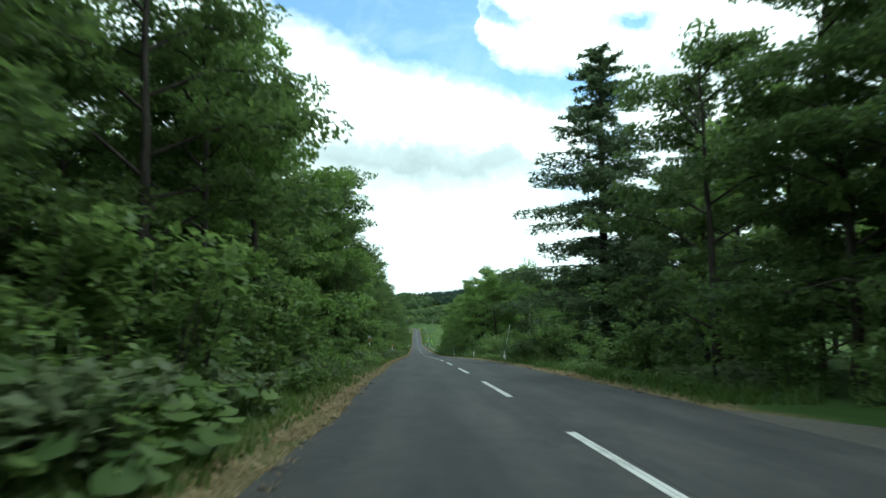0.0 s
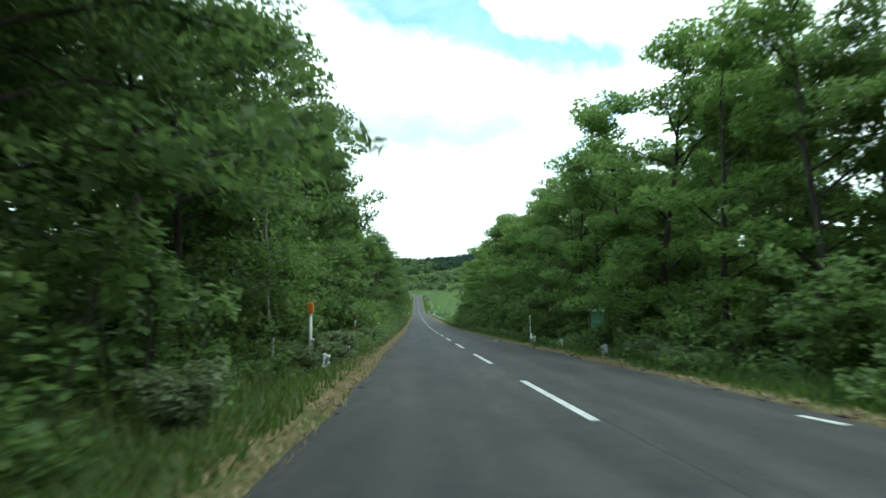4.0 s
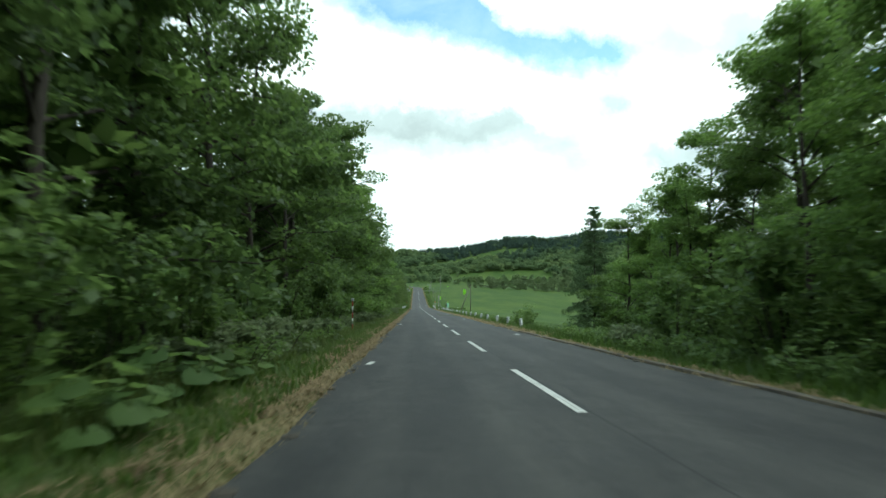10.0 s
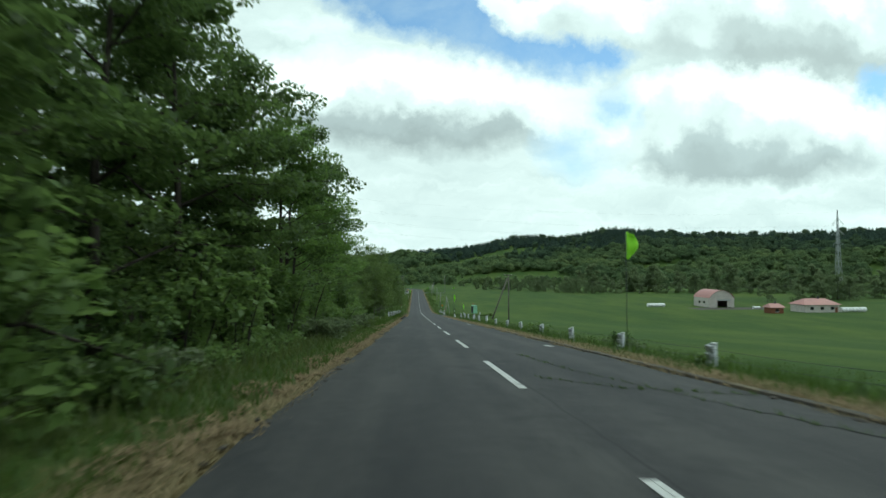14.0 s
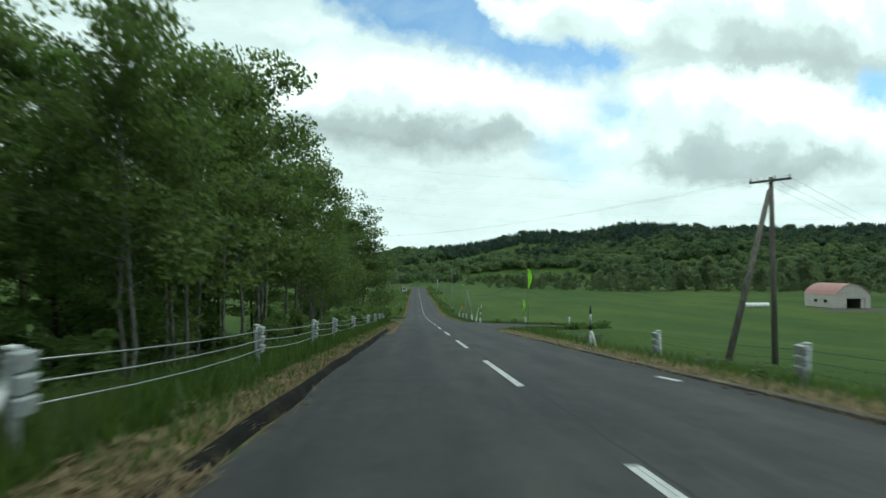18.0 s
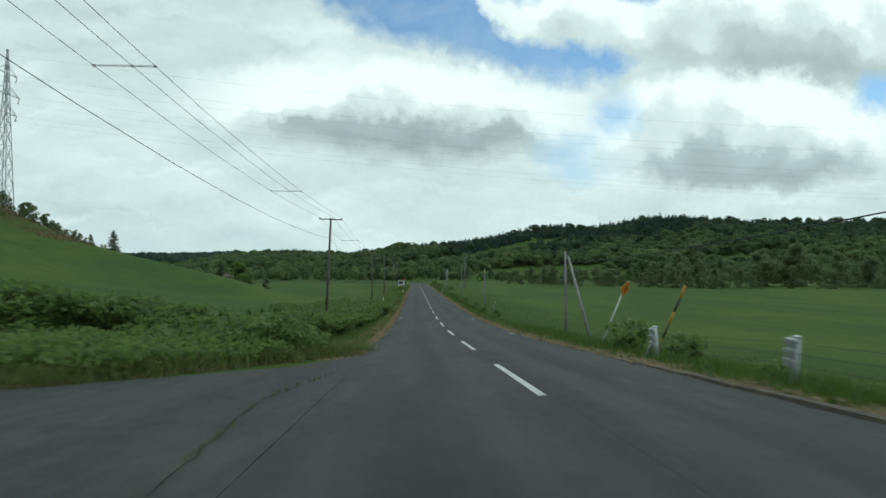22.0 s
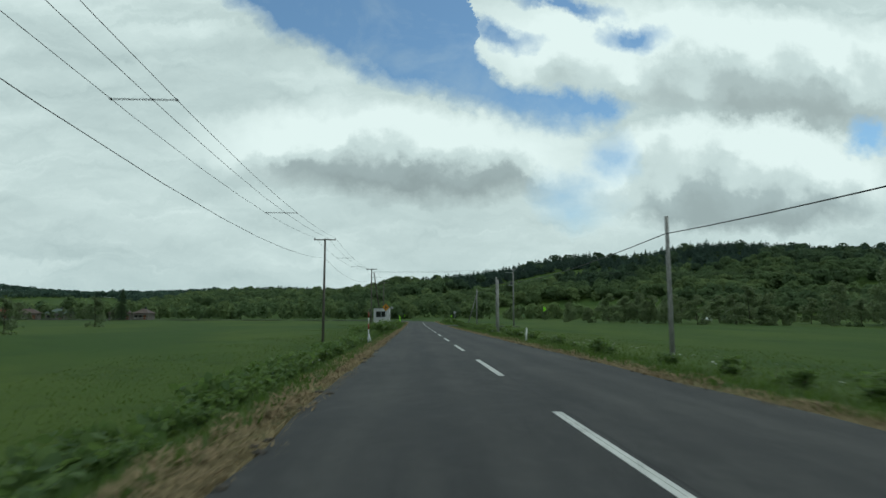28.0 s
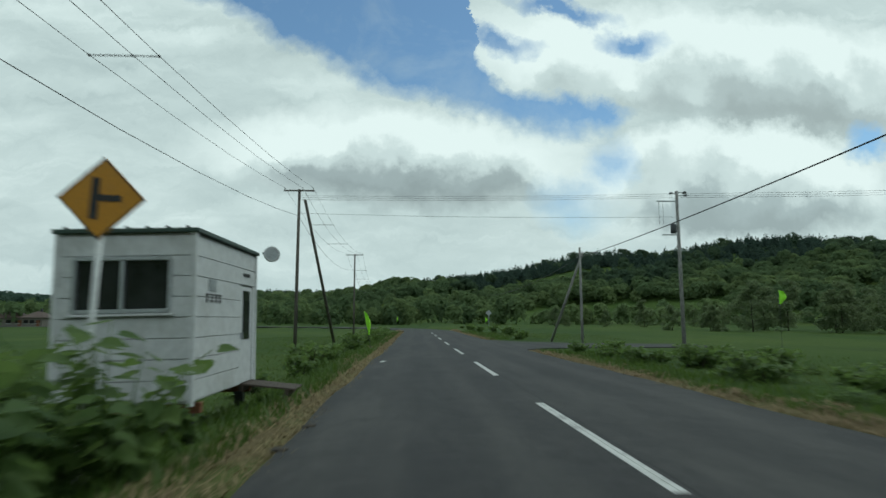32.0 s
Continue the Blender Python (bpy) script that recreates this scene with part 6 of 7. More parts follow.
def snow_pole(x, y, height=2.1, lean=(0, 0), colours=("red_paint", "white_paint"), bands=6, head=None, bracket=False, label="", r=0.035):
    """A banded pole that shows the ploughs where the road's edge is."""
    words = label or "red and white banded snow pole beside the road"
    t = thing("snow_pole", words, "snow pole", "snow poles", at_ground(x, y) @ pose(0, 0, 0, lean[0], lean[1], 0))
    step = (height + 0.2) / bands
    for i in range(bands):
        z0 = -0.2 + i * step
        part("band", tubed([(0, 0, z0), (0, 0, z0 + step - 0.004)], r, 10), colours[(bands - 1 - i) % 2], t)
    if head == "ring":
        bm = bmesh.new()
        pts = [(0.085 * math.cos(a), 0, height + 0.09 + 0.085 * math.sin(a)) for a in np.linspace(-1.5, 4.6, 18)]
        tube(bm, pts, 0.022, 7)
        part("reflector_ring", bm, "dark_metal", t, "dark ring at the pole's top")
    elif head == "disc":
        bm = bmesh.new()
        bmesh.ops.create_cone(bm, cap_ends=True, segments=20, radius1=0.10, radius2=0.085, depth=0.04, matrix=pose(0, -0.03, height + 0.09, 90, 0, 0))
        part("reflector", bm, "dark_metal", t, "round dark reflector")
    elif head == "cap":
        bm = bmesh.new()
        box(bm, (0.17, 0.1, 0.16), (0, 0, height + 0.06), bevel=0.03)
        part("reflector", bm, "steel", t, "dull grey reflector case")
    if bracket:
        bm = bmesh.new()
        tube(bm, [(0.03, -0.03, 0.62), (0.20, -0.06, -0.05)], 0.05, 8)
        part("brace", bm, "white_paint", t, "white painted slanting foot")
        part("socket", tubed([(0, 0, -0.1), (0, 0, 0.5)], 0.055, 10), "steel", t, "galvanised socket")
    return t


snow_pole(-5.3, 42.2, 1.75, head="cap")
snow_pole(-5.4, 96.9, 1.75, bracket=True)
snow_pole(7.6, 96.7, 2.2)
snow_pole(-5.6, 119.9, 2.1, colours=("black_paint", "white_paint"), bands=7, label="black and white banded snow pole beside the road")
snow_pole(-5.5, 199, 1.7, head="cap")
snow_pole(-5.0, 369.6, 2.3, head="disc")
snow_pole(-5.47, 439.3, 2.6, head="disc")
snow_pole(-5.02, 519.9, 2.05, head="ring", bracket=True)
snow_pole(4.7, 102.2, 1.75, lean=(-4, 0), colours=("white_paint", "steel"), bracket=True, label="white snow pole with a slanting white foot")
snow_pole(4.45, 325.4, 1.55, colours=("black_paint", "white_paint"), bracket=True, label="black and white snow pole with a slanting white foot")
snow_pole(4.8, 367.9, 1.7, lean=(0, 14), bracket=True, colours=("white_paint", "steel"), label="leaning white snow pole with a slanting foot")
snow_pole(4.8, 363.8, 1.95, lean=(0, 7), bracket=True, label="leaning snow pole with faded bands", colours=("white_paint", "red_paint"))
snow_pole(4.9, 47.7, 3.0, lean=(8, 10), bracket=True, colours=("white_paint", "steel"), label="leaning white snow pole among leaves", r=0.028)
snow_pole(6.8, 441.5, 1.5, lean=(0, 20), colours=("white_paint", "black_paint"), label="leaning black and white snow pole")
snow_pole(6.15, 395.4, 2.75, lean=(10, 20), colours=("yellow_sign", "black_paint"), label="leaning yellow and black banded pole")


def white_post(x, y, h=0.8):
    t = thing("delineator_post", "short white plastic road-edge post", "post", "road-edge posts", at_ground(x, y) @ pose(0, 0, 0, 2, 3, 0))
    part("stem", tubed([(0, 0, -0.1), (0, 0, h)], [0.055, 0.045], 12), "white_paint", t)
    part("cap", tubed([(0, 0, h), (0, 0, h + 0.05)], [0.05, 0.03], 12), "white_paint", t)


t = thing("leaning_post", "fallen white guard post leaning in the grass", "post", at=at_ground(-5.25, 297.6) @ pose(0, 0, 0, 30, -22, 0))
part("stem", tubed([(0, 0, -0.2), (0, 0, 0.75)], 0.06, 10), "white_paint", t)
part("cap", tubed([(0, 0, 0.75), (0, 0, 0.79)], [0.065, 0.03], 10), "white_paint", t)
for x, y in ((4.75, 516.5), (4.6, 67.5), (-4.9, 371.2)):
    white_post(x, y)


def orange_post(x, y):
    t = thing("marker_post", "white pipe post with an orange marker head", "post", at=at_ground(x, y))
    part("stem", tubed([(0, 0, -0.2), (0, 0, 1.6)], 0.045, 10), "white_paint", t)
    part("head", boxed((0.17, 0.14, 0.3), (0, 0, 1.74), bevel=0.03), "orange_sign", t, "weathered orange marker head")
    part("brace", tubed([(0.1, 0, 0.85), (0.03, 0, 0.86), (0.22, -0.08, -0.1)], 0.04, 8), "white_paint", t)


orange_post(-5.3, 84.0)


def orange_plate(x, y):
    t = thing("leaning_sign", "leaning white post with an orange warning plate", "road sign", at=at_ground(x, y) @ pose(0, 0, 0, 10, 20, 0))
    part("post", tubed([(0, 0, -0.3), (0, 0, 2.66)], 0.03, 10), "white_paint", t)
    turn = Matrix.Rotation(radians(42), 4, "Z")
    part("plate", boxed((0.46, 0.02, 0.46), turn @ Vector((0, -0.04, 2.5)), turn @ Matrix.Rotation(radians(45), 4, "Y"), 0.008), "orange_sign", t)
    part("symbol", boxed((0.05, 0.012, 0.22), turn @ Vector((0, -0.058, 2.5)), turn), "black_paint", t)


orange_plate(5.1, 397.9)


def green_box(x, y, turn, foot=0.55):
    """A road heating or counting box on a post: green steel hood, dark meter window."""
    t = thing("control_box", "green steel control box on a grey post", "control box", "control boxes", at_ground(x, y, turn))
    part("post", tubed([(0, 0, -0.3), (0, 0, foot + 0.2)], 0.07, 10), "steel", t)
    body = boxed((0.62, 0.55, 1.0), (0, 0, foot + 0.55), bevel=0.02)
    for v in body.verts:
        if v.co.z > foot + 0.9 and v.co.y < 0:
            v.co.y += 0.06
    b = part("body", body, "green_box", t)
    part("hood", boxed((0.68, 0.6, 0.035), (0, 0.02, foot + 1.07), Matrix.Rotation(radians(4), 4, "X"), 0.01), "green_box", t)
    d = part("door", boxed((0.02, 0.42, 0.86), (-0.318, 0, foot + 0.55), bevel=0.006), "dark_metal", b, "dark glazed meter door")
    part("frame", boxed((0.03, 0.5, 0.05), (-0.322, 0, foot + 0.1), bevel=0.006), "green_box", b)
    part("rod", tubed([(-0.15, 0, foot + 1.05), (-0.15, 0, foot + 1.42)], 0.03, 8), "red_paint", t, "red banded rod")


green_box(6.5, 95.0, -10, 0.95)
green_box(6.0, 310.2, 28, 1.15)


def guard_cable(x, ys, label, sink=0.12, thick=0.010, steel="cable_steel", skew=0.0):
    """Posts with clamp plates that carry three steel cables along the road's edge."""
    t = thing("guard_cable", label, "guard cable", "guard cables")
    side = -1 if x > 0 else 1
    hs = (0.72, 0.53, 0.34)
    stem = bmesh.new()
    tube(stem, [(0, 0, -0.5), (0, 0, 0.82)], 0.062, 12)
    stem = mesh_of("post", stem, "steel")
    cap = bmesh.new()
    tube(cap, [(0, 0, 0.82), (0, 0, 0.845), (0, 0, 0.86)], [0.07, 0.07, 0.03], 12)
    cap = mesh_of("cap", cap, "white_paint")
    clamp = bmesh.new()
    for k in range(3):
        box(clamp, (0.10, 0.25, 0.165), (side * 0.10, 0, hs[k]), Matrix.Rotation(radians(14 * side), 4, "Y"), 0.02)
    box(clamp, (0.02, 0.13, 0.6), (side * 0.075, 0, 0.53), None, 0.005)
    clamp = mesh_of("clamp", clamp, "clamp_grey")
    tops = []
    rr = random.Random(int(ys[0]))
    for y in ys:
        base = Vector((x + skew * float(y - ys[0]), float(y), float(road_z(y)) - sink))
        m = Matrix.Translation(base) @ pose(0, 0, 0, rr.uniform(-2, 2) * (2.5 if x > 0 else 1), rr.uniform(-3, 3) * (2.2 if x > 0 else 1), 0)
        p = new("post", stem)
        p.parent = t
        p.matrix_basis = m
        for me, n in ((cap, "cap"), (clamp, "clamp")):
            c = new(n, me)
            c.parent = p
        tops.append(m)
    for k in range(3):
        pts = []
        for a, b in zip(tops, tops[1:]):
            p, q = a @ Vector((side * 0.14, 0, hs[k])), b @ Vector((side * 0.14, 0, hs[k]))
            for f in (0, 0.25, 0.5, 0.75):
                pts.append(p.lerp(q, f) - Vector((0, 0, 0.16 * f * (1 - f) * (1 + 0.4 * k))))
        pts.append(tops[-1] @ Vector((side * 0.14, 0, hs[k])))
        part("cable", tubed(pts, thick, 6), steel, t)
    for m, d in ((tops[0], -1), (tops[-1], 1)) if skew == 0 else ():
        p = m @ Vector((0, 0, 0.6))
        part("end_brace", tubed([p, (p.x + 0.05, p.y + d * 0.75, p.z - 0.7)], 0.055, 8), "white_paint", t)


guard_cable(-5.2, [310.3, 317.7, 324.3, 329.0, 336.3, 346.0, 353.4, 359.9, 364.6, 368.0], "grey guard posts with three slack steel cables", -0.21)
guard_cable(5.25, np.arange(206.8, 286, 6.0), "grey-clamped guard posts with cables, sunk in tall grass", 0.34, 0.0045, "wire")
guard_cable(5.22, np.arange(290.7, 322, 6.15), "white-clamped guard posts with cables, sunk in grass", 0.14, 0.0045, "wire")
guard_cable(5.05, [374.4, 380.5, 386.6, 392.6], "short run of white-clamped guard posts with cables", 0.0, 0.004, "wire")
guard_cable(12.0, [355.8, 361.0], "pair of grey guard posts at the edge of the yard", 0.26, 0.004, "wire", -0.55)


guard_cable(4.98, [89.3, 95.7, 102.0], "low guard posts with a slack cable, sunk in weeds", 0.46, 0.006, "wire")
guard_cable(-5.05, [84.7, 90.5, 96.5], "low guard posts with a slack cable, sunk in weeds", 0.46, 0.006, "wire")


def flag(x, y, h, sail, label="lime green warning flag on a thin pole", material="flag_green", lean=(0, 0), size=(0.3, 0.85), turn=20):
    """A banner that hangs folded from a thin pole."""
    t = thing("flag", label, "flag", "roadside flags", at_ground(x, y, turn) @ pose(0, 0, 0, *lean, 0))
    part("pole", tubed([(0, 0, -0.2), (0, 0, h)], 0.012, 6), "dark_metal", t)
    w, l = size
    verts, faces = [], []
    n, m = 5, 8
    for j in range(m + 1):
        for i in range(n + 1):
            u, v = i / n, j / m
            reach = w * (0.25 + 0.75 * math.sin(math.pi * min(v * 0.8 + 0.12, 1))) * sail
            verts.append((u * reach, 0.10 * math.sin(5 * u + 3 * v) * u + 0.03 * math.sin(9 * v), h - l * v - 0.12 * u * (1 - v)))
    for j in range(m):
        for i in range(n):
            a = j * (n + 1) + i
            faces.append((a, a + 1, a + n + 2, a + n + 1))
    cloth = data_part("cloth", verts, faces, material, t, smooth=True)
    mod = cloth.modifiers.new("thick", "SOLIDIFY")
    mod.thickness = 0.006


flag(5.2, 254.2, 4.1, 1.0, size=(0.5, 0.95))
flag(5.5, 341.9, 4.1, 0.75, size=(0.42, 1.35))
flag(8.85, 361.1, 2.5, 0.7, size=(0.34, 1.25))
flag(21.7, 586.6, 3.8, 1.3, size=(0.55, 0.95))
flag(-4.4, 581.4, 2.1, 0.7, lean=(0, -12), size=(0.35, 1.3))
flag(-4.9, 640, 2.2, 0.8)
flag(7.0, 624, 1.9, 0.9, size=(0.4, 0.7))


# ---- poles and wires ----
def insulator(bm, x, y, z):
    tube(bm, [(x, y, z), (x, y, z + 0.05), (x, y, z + 0.09), (x, y, z + 0.15)], [0.022, 0.055, 0.03, 0.045], 8)


def power_pole(x, y, top, arms=((0.0, 2.1),), label="weathered dark utility pole with a crossarm", material="pole_wood", r=0.13, lean=(0, 0), turn=0.0):
    z = float(ground_z(x, y))
    h = top - z
    t = thing("utility_pole", label, "utility pole", "utility poles", pose(x, y, z, lean[0], lean[1], turn))
    part("pole", tubed([(0, 0, -0.5), (0, 0, h * 0.5), (0, 0, h)], [r, r * 0.85, r * 0.68], 12), material, t)
    for drop, w in arms:
        arm = part("crossarm", boxed((w, 0.1, 0.1), (0, -0.12, h - drop - 0.12), bevel=0.012), "pole_wood" if material == "pole_wood" else "steel", t)
        for u in (-0.47, 0.12, 0.47):
            bm = bmesh.new()
            insulator(bm, u * w, -0.12, h - drop - 0.07)
            part("insulator", bm, "white_paint", arm, "small white insulator")
    return t


def wire(t, p, q, sag, r=0.009, name="wire", n=10):
    p, q = Vector(p), Vector(q)
    pts = [p.lerp(q, f) - Vector((0, 0, 4 * sag * f * (1 - f))) for f in np.linspace(0, 1, n)]
    return part(name, tubed(pts, r, 4), "wire", t)


LINE = [(-12.3, 374.5, -22.4), (-9.8, 429.2, -26.7), (-10.0, 482.4, -27.9), (-10.69, 537.0, -28.1), (-10.2, 590.0, -26.9), (-9.6, 621.5, -27.9), (-12, 668, -28.5)]
for x, y, top in LINE[:6]:
    tilt = 2.4 if y == 429.2 else 0.0
    power_pole(x - 9.3 * math.tan(radians(tilt)), y, top, lean=(0, tilt))
lines = thing("power_line", "three thin power wires with spacers and a lower telephone wire", "power line")
SPAN = (-0.98, 0.25, 0.98)
for (ax, ay, az), (bx, by, bz) in zip(LINE, LINE[1:]):
    for u in SPAN:
        wire(lines, (ax + u, ay - 0.12, az + 0.08), (bx + u, by - 0.12, bz + 0.08), 1.1)
    wire(lines, (ax, ay - 0.14, az - 1.9), (bx, by - 0.14, bz - 1.9), 1.3, 0.012)
    for f in ((0.277, 0.555) if ay > 530 else (0.305, 0.65) if ay > 400 else (0.373, 0.724)):
        c = Vector((ax + (bx - ax) * f, ay + (by - ay) * f, az + (bz - az) * f + 0.08 - 4 * 1.1 * f * (1 - f)))
        bm = bmesh.new()
        tube(bm, [c + Vector((u, 0, 0)) for u in (-1.0, 0.25, 1.0)], 0.018, 6)
        for u in SPAN:
            bmesh.ops.create_icosphere(bm, subdivisions=1, radius=0.05, matrix=Matrix.Translation(c + Vector((u, 0, 0))))
        part("spacer", bm, "dark_metal", lines)
# stay wire and braces
wire(lines, (-9.8, 429.3, -27.2), (-8.2, 434.5, float(ground_z(-8.2, 434.5))), 0.0, 0.006, "stay_wire", 2)
ball = bmesh.new()
bmesh.ops.create_icosphere(ball, subdivisions=2, radius=0.05, matrix=Matrix.Translation(Vector((-9.8, 429.3, -27.2)).lerp(Vector((-8.2, 434.5, float(ground_z(-8.2, 434.5)))), 0.45)))
part("stay_insulator", ball, "dark_metal", lines, "dark round insulator on the stay wire")
brace = thing("pole_brace", "slanting wooden brace against a utility pole", "pole brace", "pole braces")
part("strut", tubed([(-9.75, 589.8, -27.7), (-8.6, 598, float(ground_z(-8.6, 598)) - 0.2)], [0.1, 0.12], 10), "pole_wood", brace)

# low telephone poles on the other side, with a thick cable
PHONE = [(8.0, 413.6, -30.3), (8.2, 459.2, -31.2), (8.6, 505.2, -31.2), (7.65, 549.0, -31.0), (9.9, 591.0, -30.8), (9.6, 640, -31.5)]
for x, y, top in PHONE[:5]:
    power_pole(x, y, top, arms=(), label="short grey telephone pole beside the field", material="pole_concrete", r=0.11)
for (ax, ay, az), (bx, by, bz) in ((PHONE[0], (8.3, 415.2, 0)), (PHONE[3], (9.3, 549.4, 0)), (PHONE[4], (6.6, 591.5, 0))):
    t = thing("pole_brace", "slanting grey brace against a telephone pole", "pole brace", "pole braces")
    d = (1.0, -2.2) if by < 420 else (-0.25, -3.2) if by < 560 else (-1.6, 3.0)
    part("strut", tubed([(ax + 0.18, ay - 0.1, az - 0.35), (ax + d[0], ay + d[1], float(ground_z(ax + d[0], ay + d[1])) - 0.2)], [0.08, 0.10], 10), "pole_concrete", t)
phone = thing("telephone_cable", "thick black telephone cable between the low poles", "cable")
for (ax, ay, az), (bx, by, bz) in zip([(8.6, 366, -27.6)] + PHONE, PHONE):
    wire(phone, (ax - 0.1, ay, az - 0.75), (bx - 0.1, by, bz - 0.75), {413.6: 0.35, 505.2: 0.6, 549.0: 0.3}.get(ay, 0.7), 0.022, "cable", 14)

# the pole with a crossarm and brace at the field, wires off to the farm
power_pole(13.7, 329.2, -22.4, arms=((0.05, 1.7),), label="dark utility pole with a crossarm and a leaning brace", turn=-55)
t = thing("pole_brace", "slanting wooden brace against a utility pole", "pole brace", "pole braces")
part("strut", tubed([(13.5, 329.0, -23.0), (10.4, 327.2, float(ground_z(10.4, 327.2)) - 0.2)], [0.1, 0.13], 10), "pole_wood", t)
farm = thing("power_line", "three thin wires running from the field pole to the farm", "power line")
for k, u in enumerate((-0.7, 0.0, 0.7)):
    wire(farm, (13.7 + 0.5 * u, 329.2 - 0.7 * u, -22.4), (150 + u, 440, -27.5 + 0.2 * k), 2.2, 0.006, n=16)
    wire(farm, (13.7 + 0.5 * u, 329.2 - 0.7 * u, -22.4), (-12.3 + u, 374.5, -22.3), 1.0, 0.0025, n=10)


# transformer pole by the junction
def transformer_pole(x, y, top):
    t = power_pole(x, y, top, arms=(), label="tall grey pole with transformer, crossarms and insulators", material="pole_concrete", r=0.15)
    h = top - float(ground_z(x, y))
    for k, (dx, dy) in enumerate(((0.75, 0.3), (-0.55, -0.3), (0.4, -0.5))):
        arm = part("crossarm", tubed([(0, 0, h - 0.1 - 0.12 * k), (dx, dy, h - 0.02 - 0.2 * k)], 0.035, 6), "steel", t)
        bm = bmesh.new()
        bmesh.ops.create_cone(bm, cap_ends=True, segments=12, radius1=0.16, radius2=0.10, depth=0.12, matrix=Matrix.Translation((dx, dy, h - 0.02 - 0.2 * k)))
        part("insulator", bm, "dark_metal", arm, "dark umbrella insulator")
    arm = part("crossarm", boxed((1.5, 0.09, 0.09), (-0.75, 0, h - 0.75), bevel=0.01), "steel", t)
    for u in (-1.35, -1.05):
        part("dropper", tubed([(u, 0, h - 0.8), (u, 0, h - 2.4)], 0.012, 5), "wire", arm)
    can = bmesh.new()
    tube(can, [(-0.35, 0, h - 3.1), (-0.35, 0, h - 3.05), (-0.35, 0, h - 2.45), (-0.35, 0, h - 2.38)], [0.16, 0.2, 0.2, 0.12], 14)
    part("transformer", can, "dark_metal", t, "dark grey transformer can")
    part("bracket", boxed((1.2, 0.08, 0.08), (-0.6, 0, h - 3.2), bevel=0.01), "steel", t)


transformer_pole(16.8, 589.9, -26.8)
cross = thing("power_line", "service wires crossing over the road", "power line")
for k in range(3):
    wire(cross, (-10.2, 590, -27.35 - 0.14 * k), (16.5, 589.9, -27.0 - 0.14 * k), 0.12, 0.01)
    wire(cross, (16.9, 589.9, -27.0 - 0.14 * k), (90, 560, -27.5 - 0.2 * k), 1.2, 0.01)
wire(cross, (-10.2, 590, -28.6), (16.6, 589.9, -28.7), 0.15, 0.011)


# ---- the pylons ----
def pylon(x, y, top, turn):
    z = float(ground_z(x, y))
    h = top - z
    t = thing("pylon", "grey lattice steel pylon with three crossarms", "pylon", "pylons", pose(x, y, z, 0, 0, turn))
    wide = lambda f: 2.6 * (1 - f) ** 1.15 + 0.35
    fs = [0, 0.14, 0.27, 0.39, 0.50, 0.60, 0.69, 0.77, 0.85, 0.92, 1.0]
    for sx, sy in ((1, 1), (1, -1), (-1, 1), (-1, -1)):
        part("leg", tubed([(sx * wide(f) * 0.5 * (1 if f < 1 else 0.3), sy * wide(f) * 0.5 * (1 if f < 1 else 0.3), h * f - (0.4 if f == 0 else 0)) for f in fs], 0.09, 5), "steel", t)
    for a, b in zip(fs, fs[1:]):
        bm = bmesh.new()
        for c, d in (((1, 1), (1, -1)), ((1, -1), (-1, -1)), ((-1, -1), (-1, 1)), ((-1, 1), (1, 1))):
            tube(bm, [(c[0] * wide(a) / 2, c[1] * wide(a) / 2, h * a), (d[0] * wide(b) / 2, d[1] * wide(b) / 2, h * b)], 0.05, 4, cap=False)
            tube(bm, [(d[0] * wide(a) / 2, d[1] * wide(a) / 2, h * a), (c[0] * wide(b) / 2, c[1] * wide(b) / 2, h * b)], 0.05, 4, cap=False)
            tube(bm, [(c[0] * wide(b) / 2, c[1] * wide(b) / 2, h * b), (d[0] * wide(b) / 2, d[1] * wide(b) / 2, h * b)], 0.05, 4, cap=False)
        part("lattice", bm, "steel", t)
    for f, w in ((0.60, 3.6), (0.72, 4.4), (0.85, 3.4)):
        for s in (-1, 1):
            bm = bmesh.new()
            for dy in (-0.4, 0.4):
                tube(bm, [(s * wide(f) / 2, dy, h * f), (s * w, 0, h * f)], 0.06, 4, cap=False)
                tube(bm, [(s * wide(f) / 2, dy, h * (f + 0.05)), (s * w, 0, h * f)], 0.05, 4, cap=False)
            arm = part("crossarm", bm, "steel", t)
            part("insulator_string", tubed([(s * w, 0, h * f), (s * w, 1.6 * (1 if x < 0 else -1) * 0.2, h * f - 1.3)], 0.08, 6), "dark_metal", arm)
    return Matrix(t.matrix_basis), h


pa, ha = pylon(-98, 513, 20.5, 90)
pb, hb = pylon(216.5, 518, 7.5, 90)
grid_line = thing("power_line", "high voltage conductors slung across the valley", "power line")
for f, w in ((0.60, 3.6), (0.72, 4.4), (0.85, 3.4), (1.0, 0.0)):
    for s in (-1, 1):
        if f < 1 or s > 0:
            wire(grid_line, pa @ Vector((s * w, 0, ha * f - 1.2)), pb @ Vector((s * w, 0, hb * f - 1.2)), 6.5, 0.011, "conductor", 24)
            wire(grid_line, pa @ Vector((s * w, 0, ha * f - 1.2)), (-420, 470 + s * w, 45 + 20 * f), 7, 0.011, "conductor", 16)


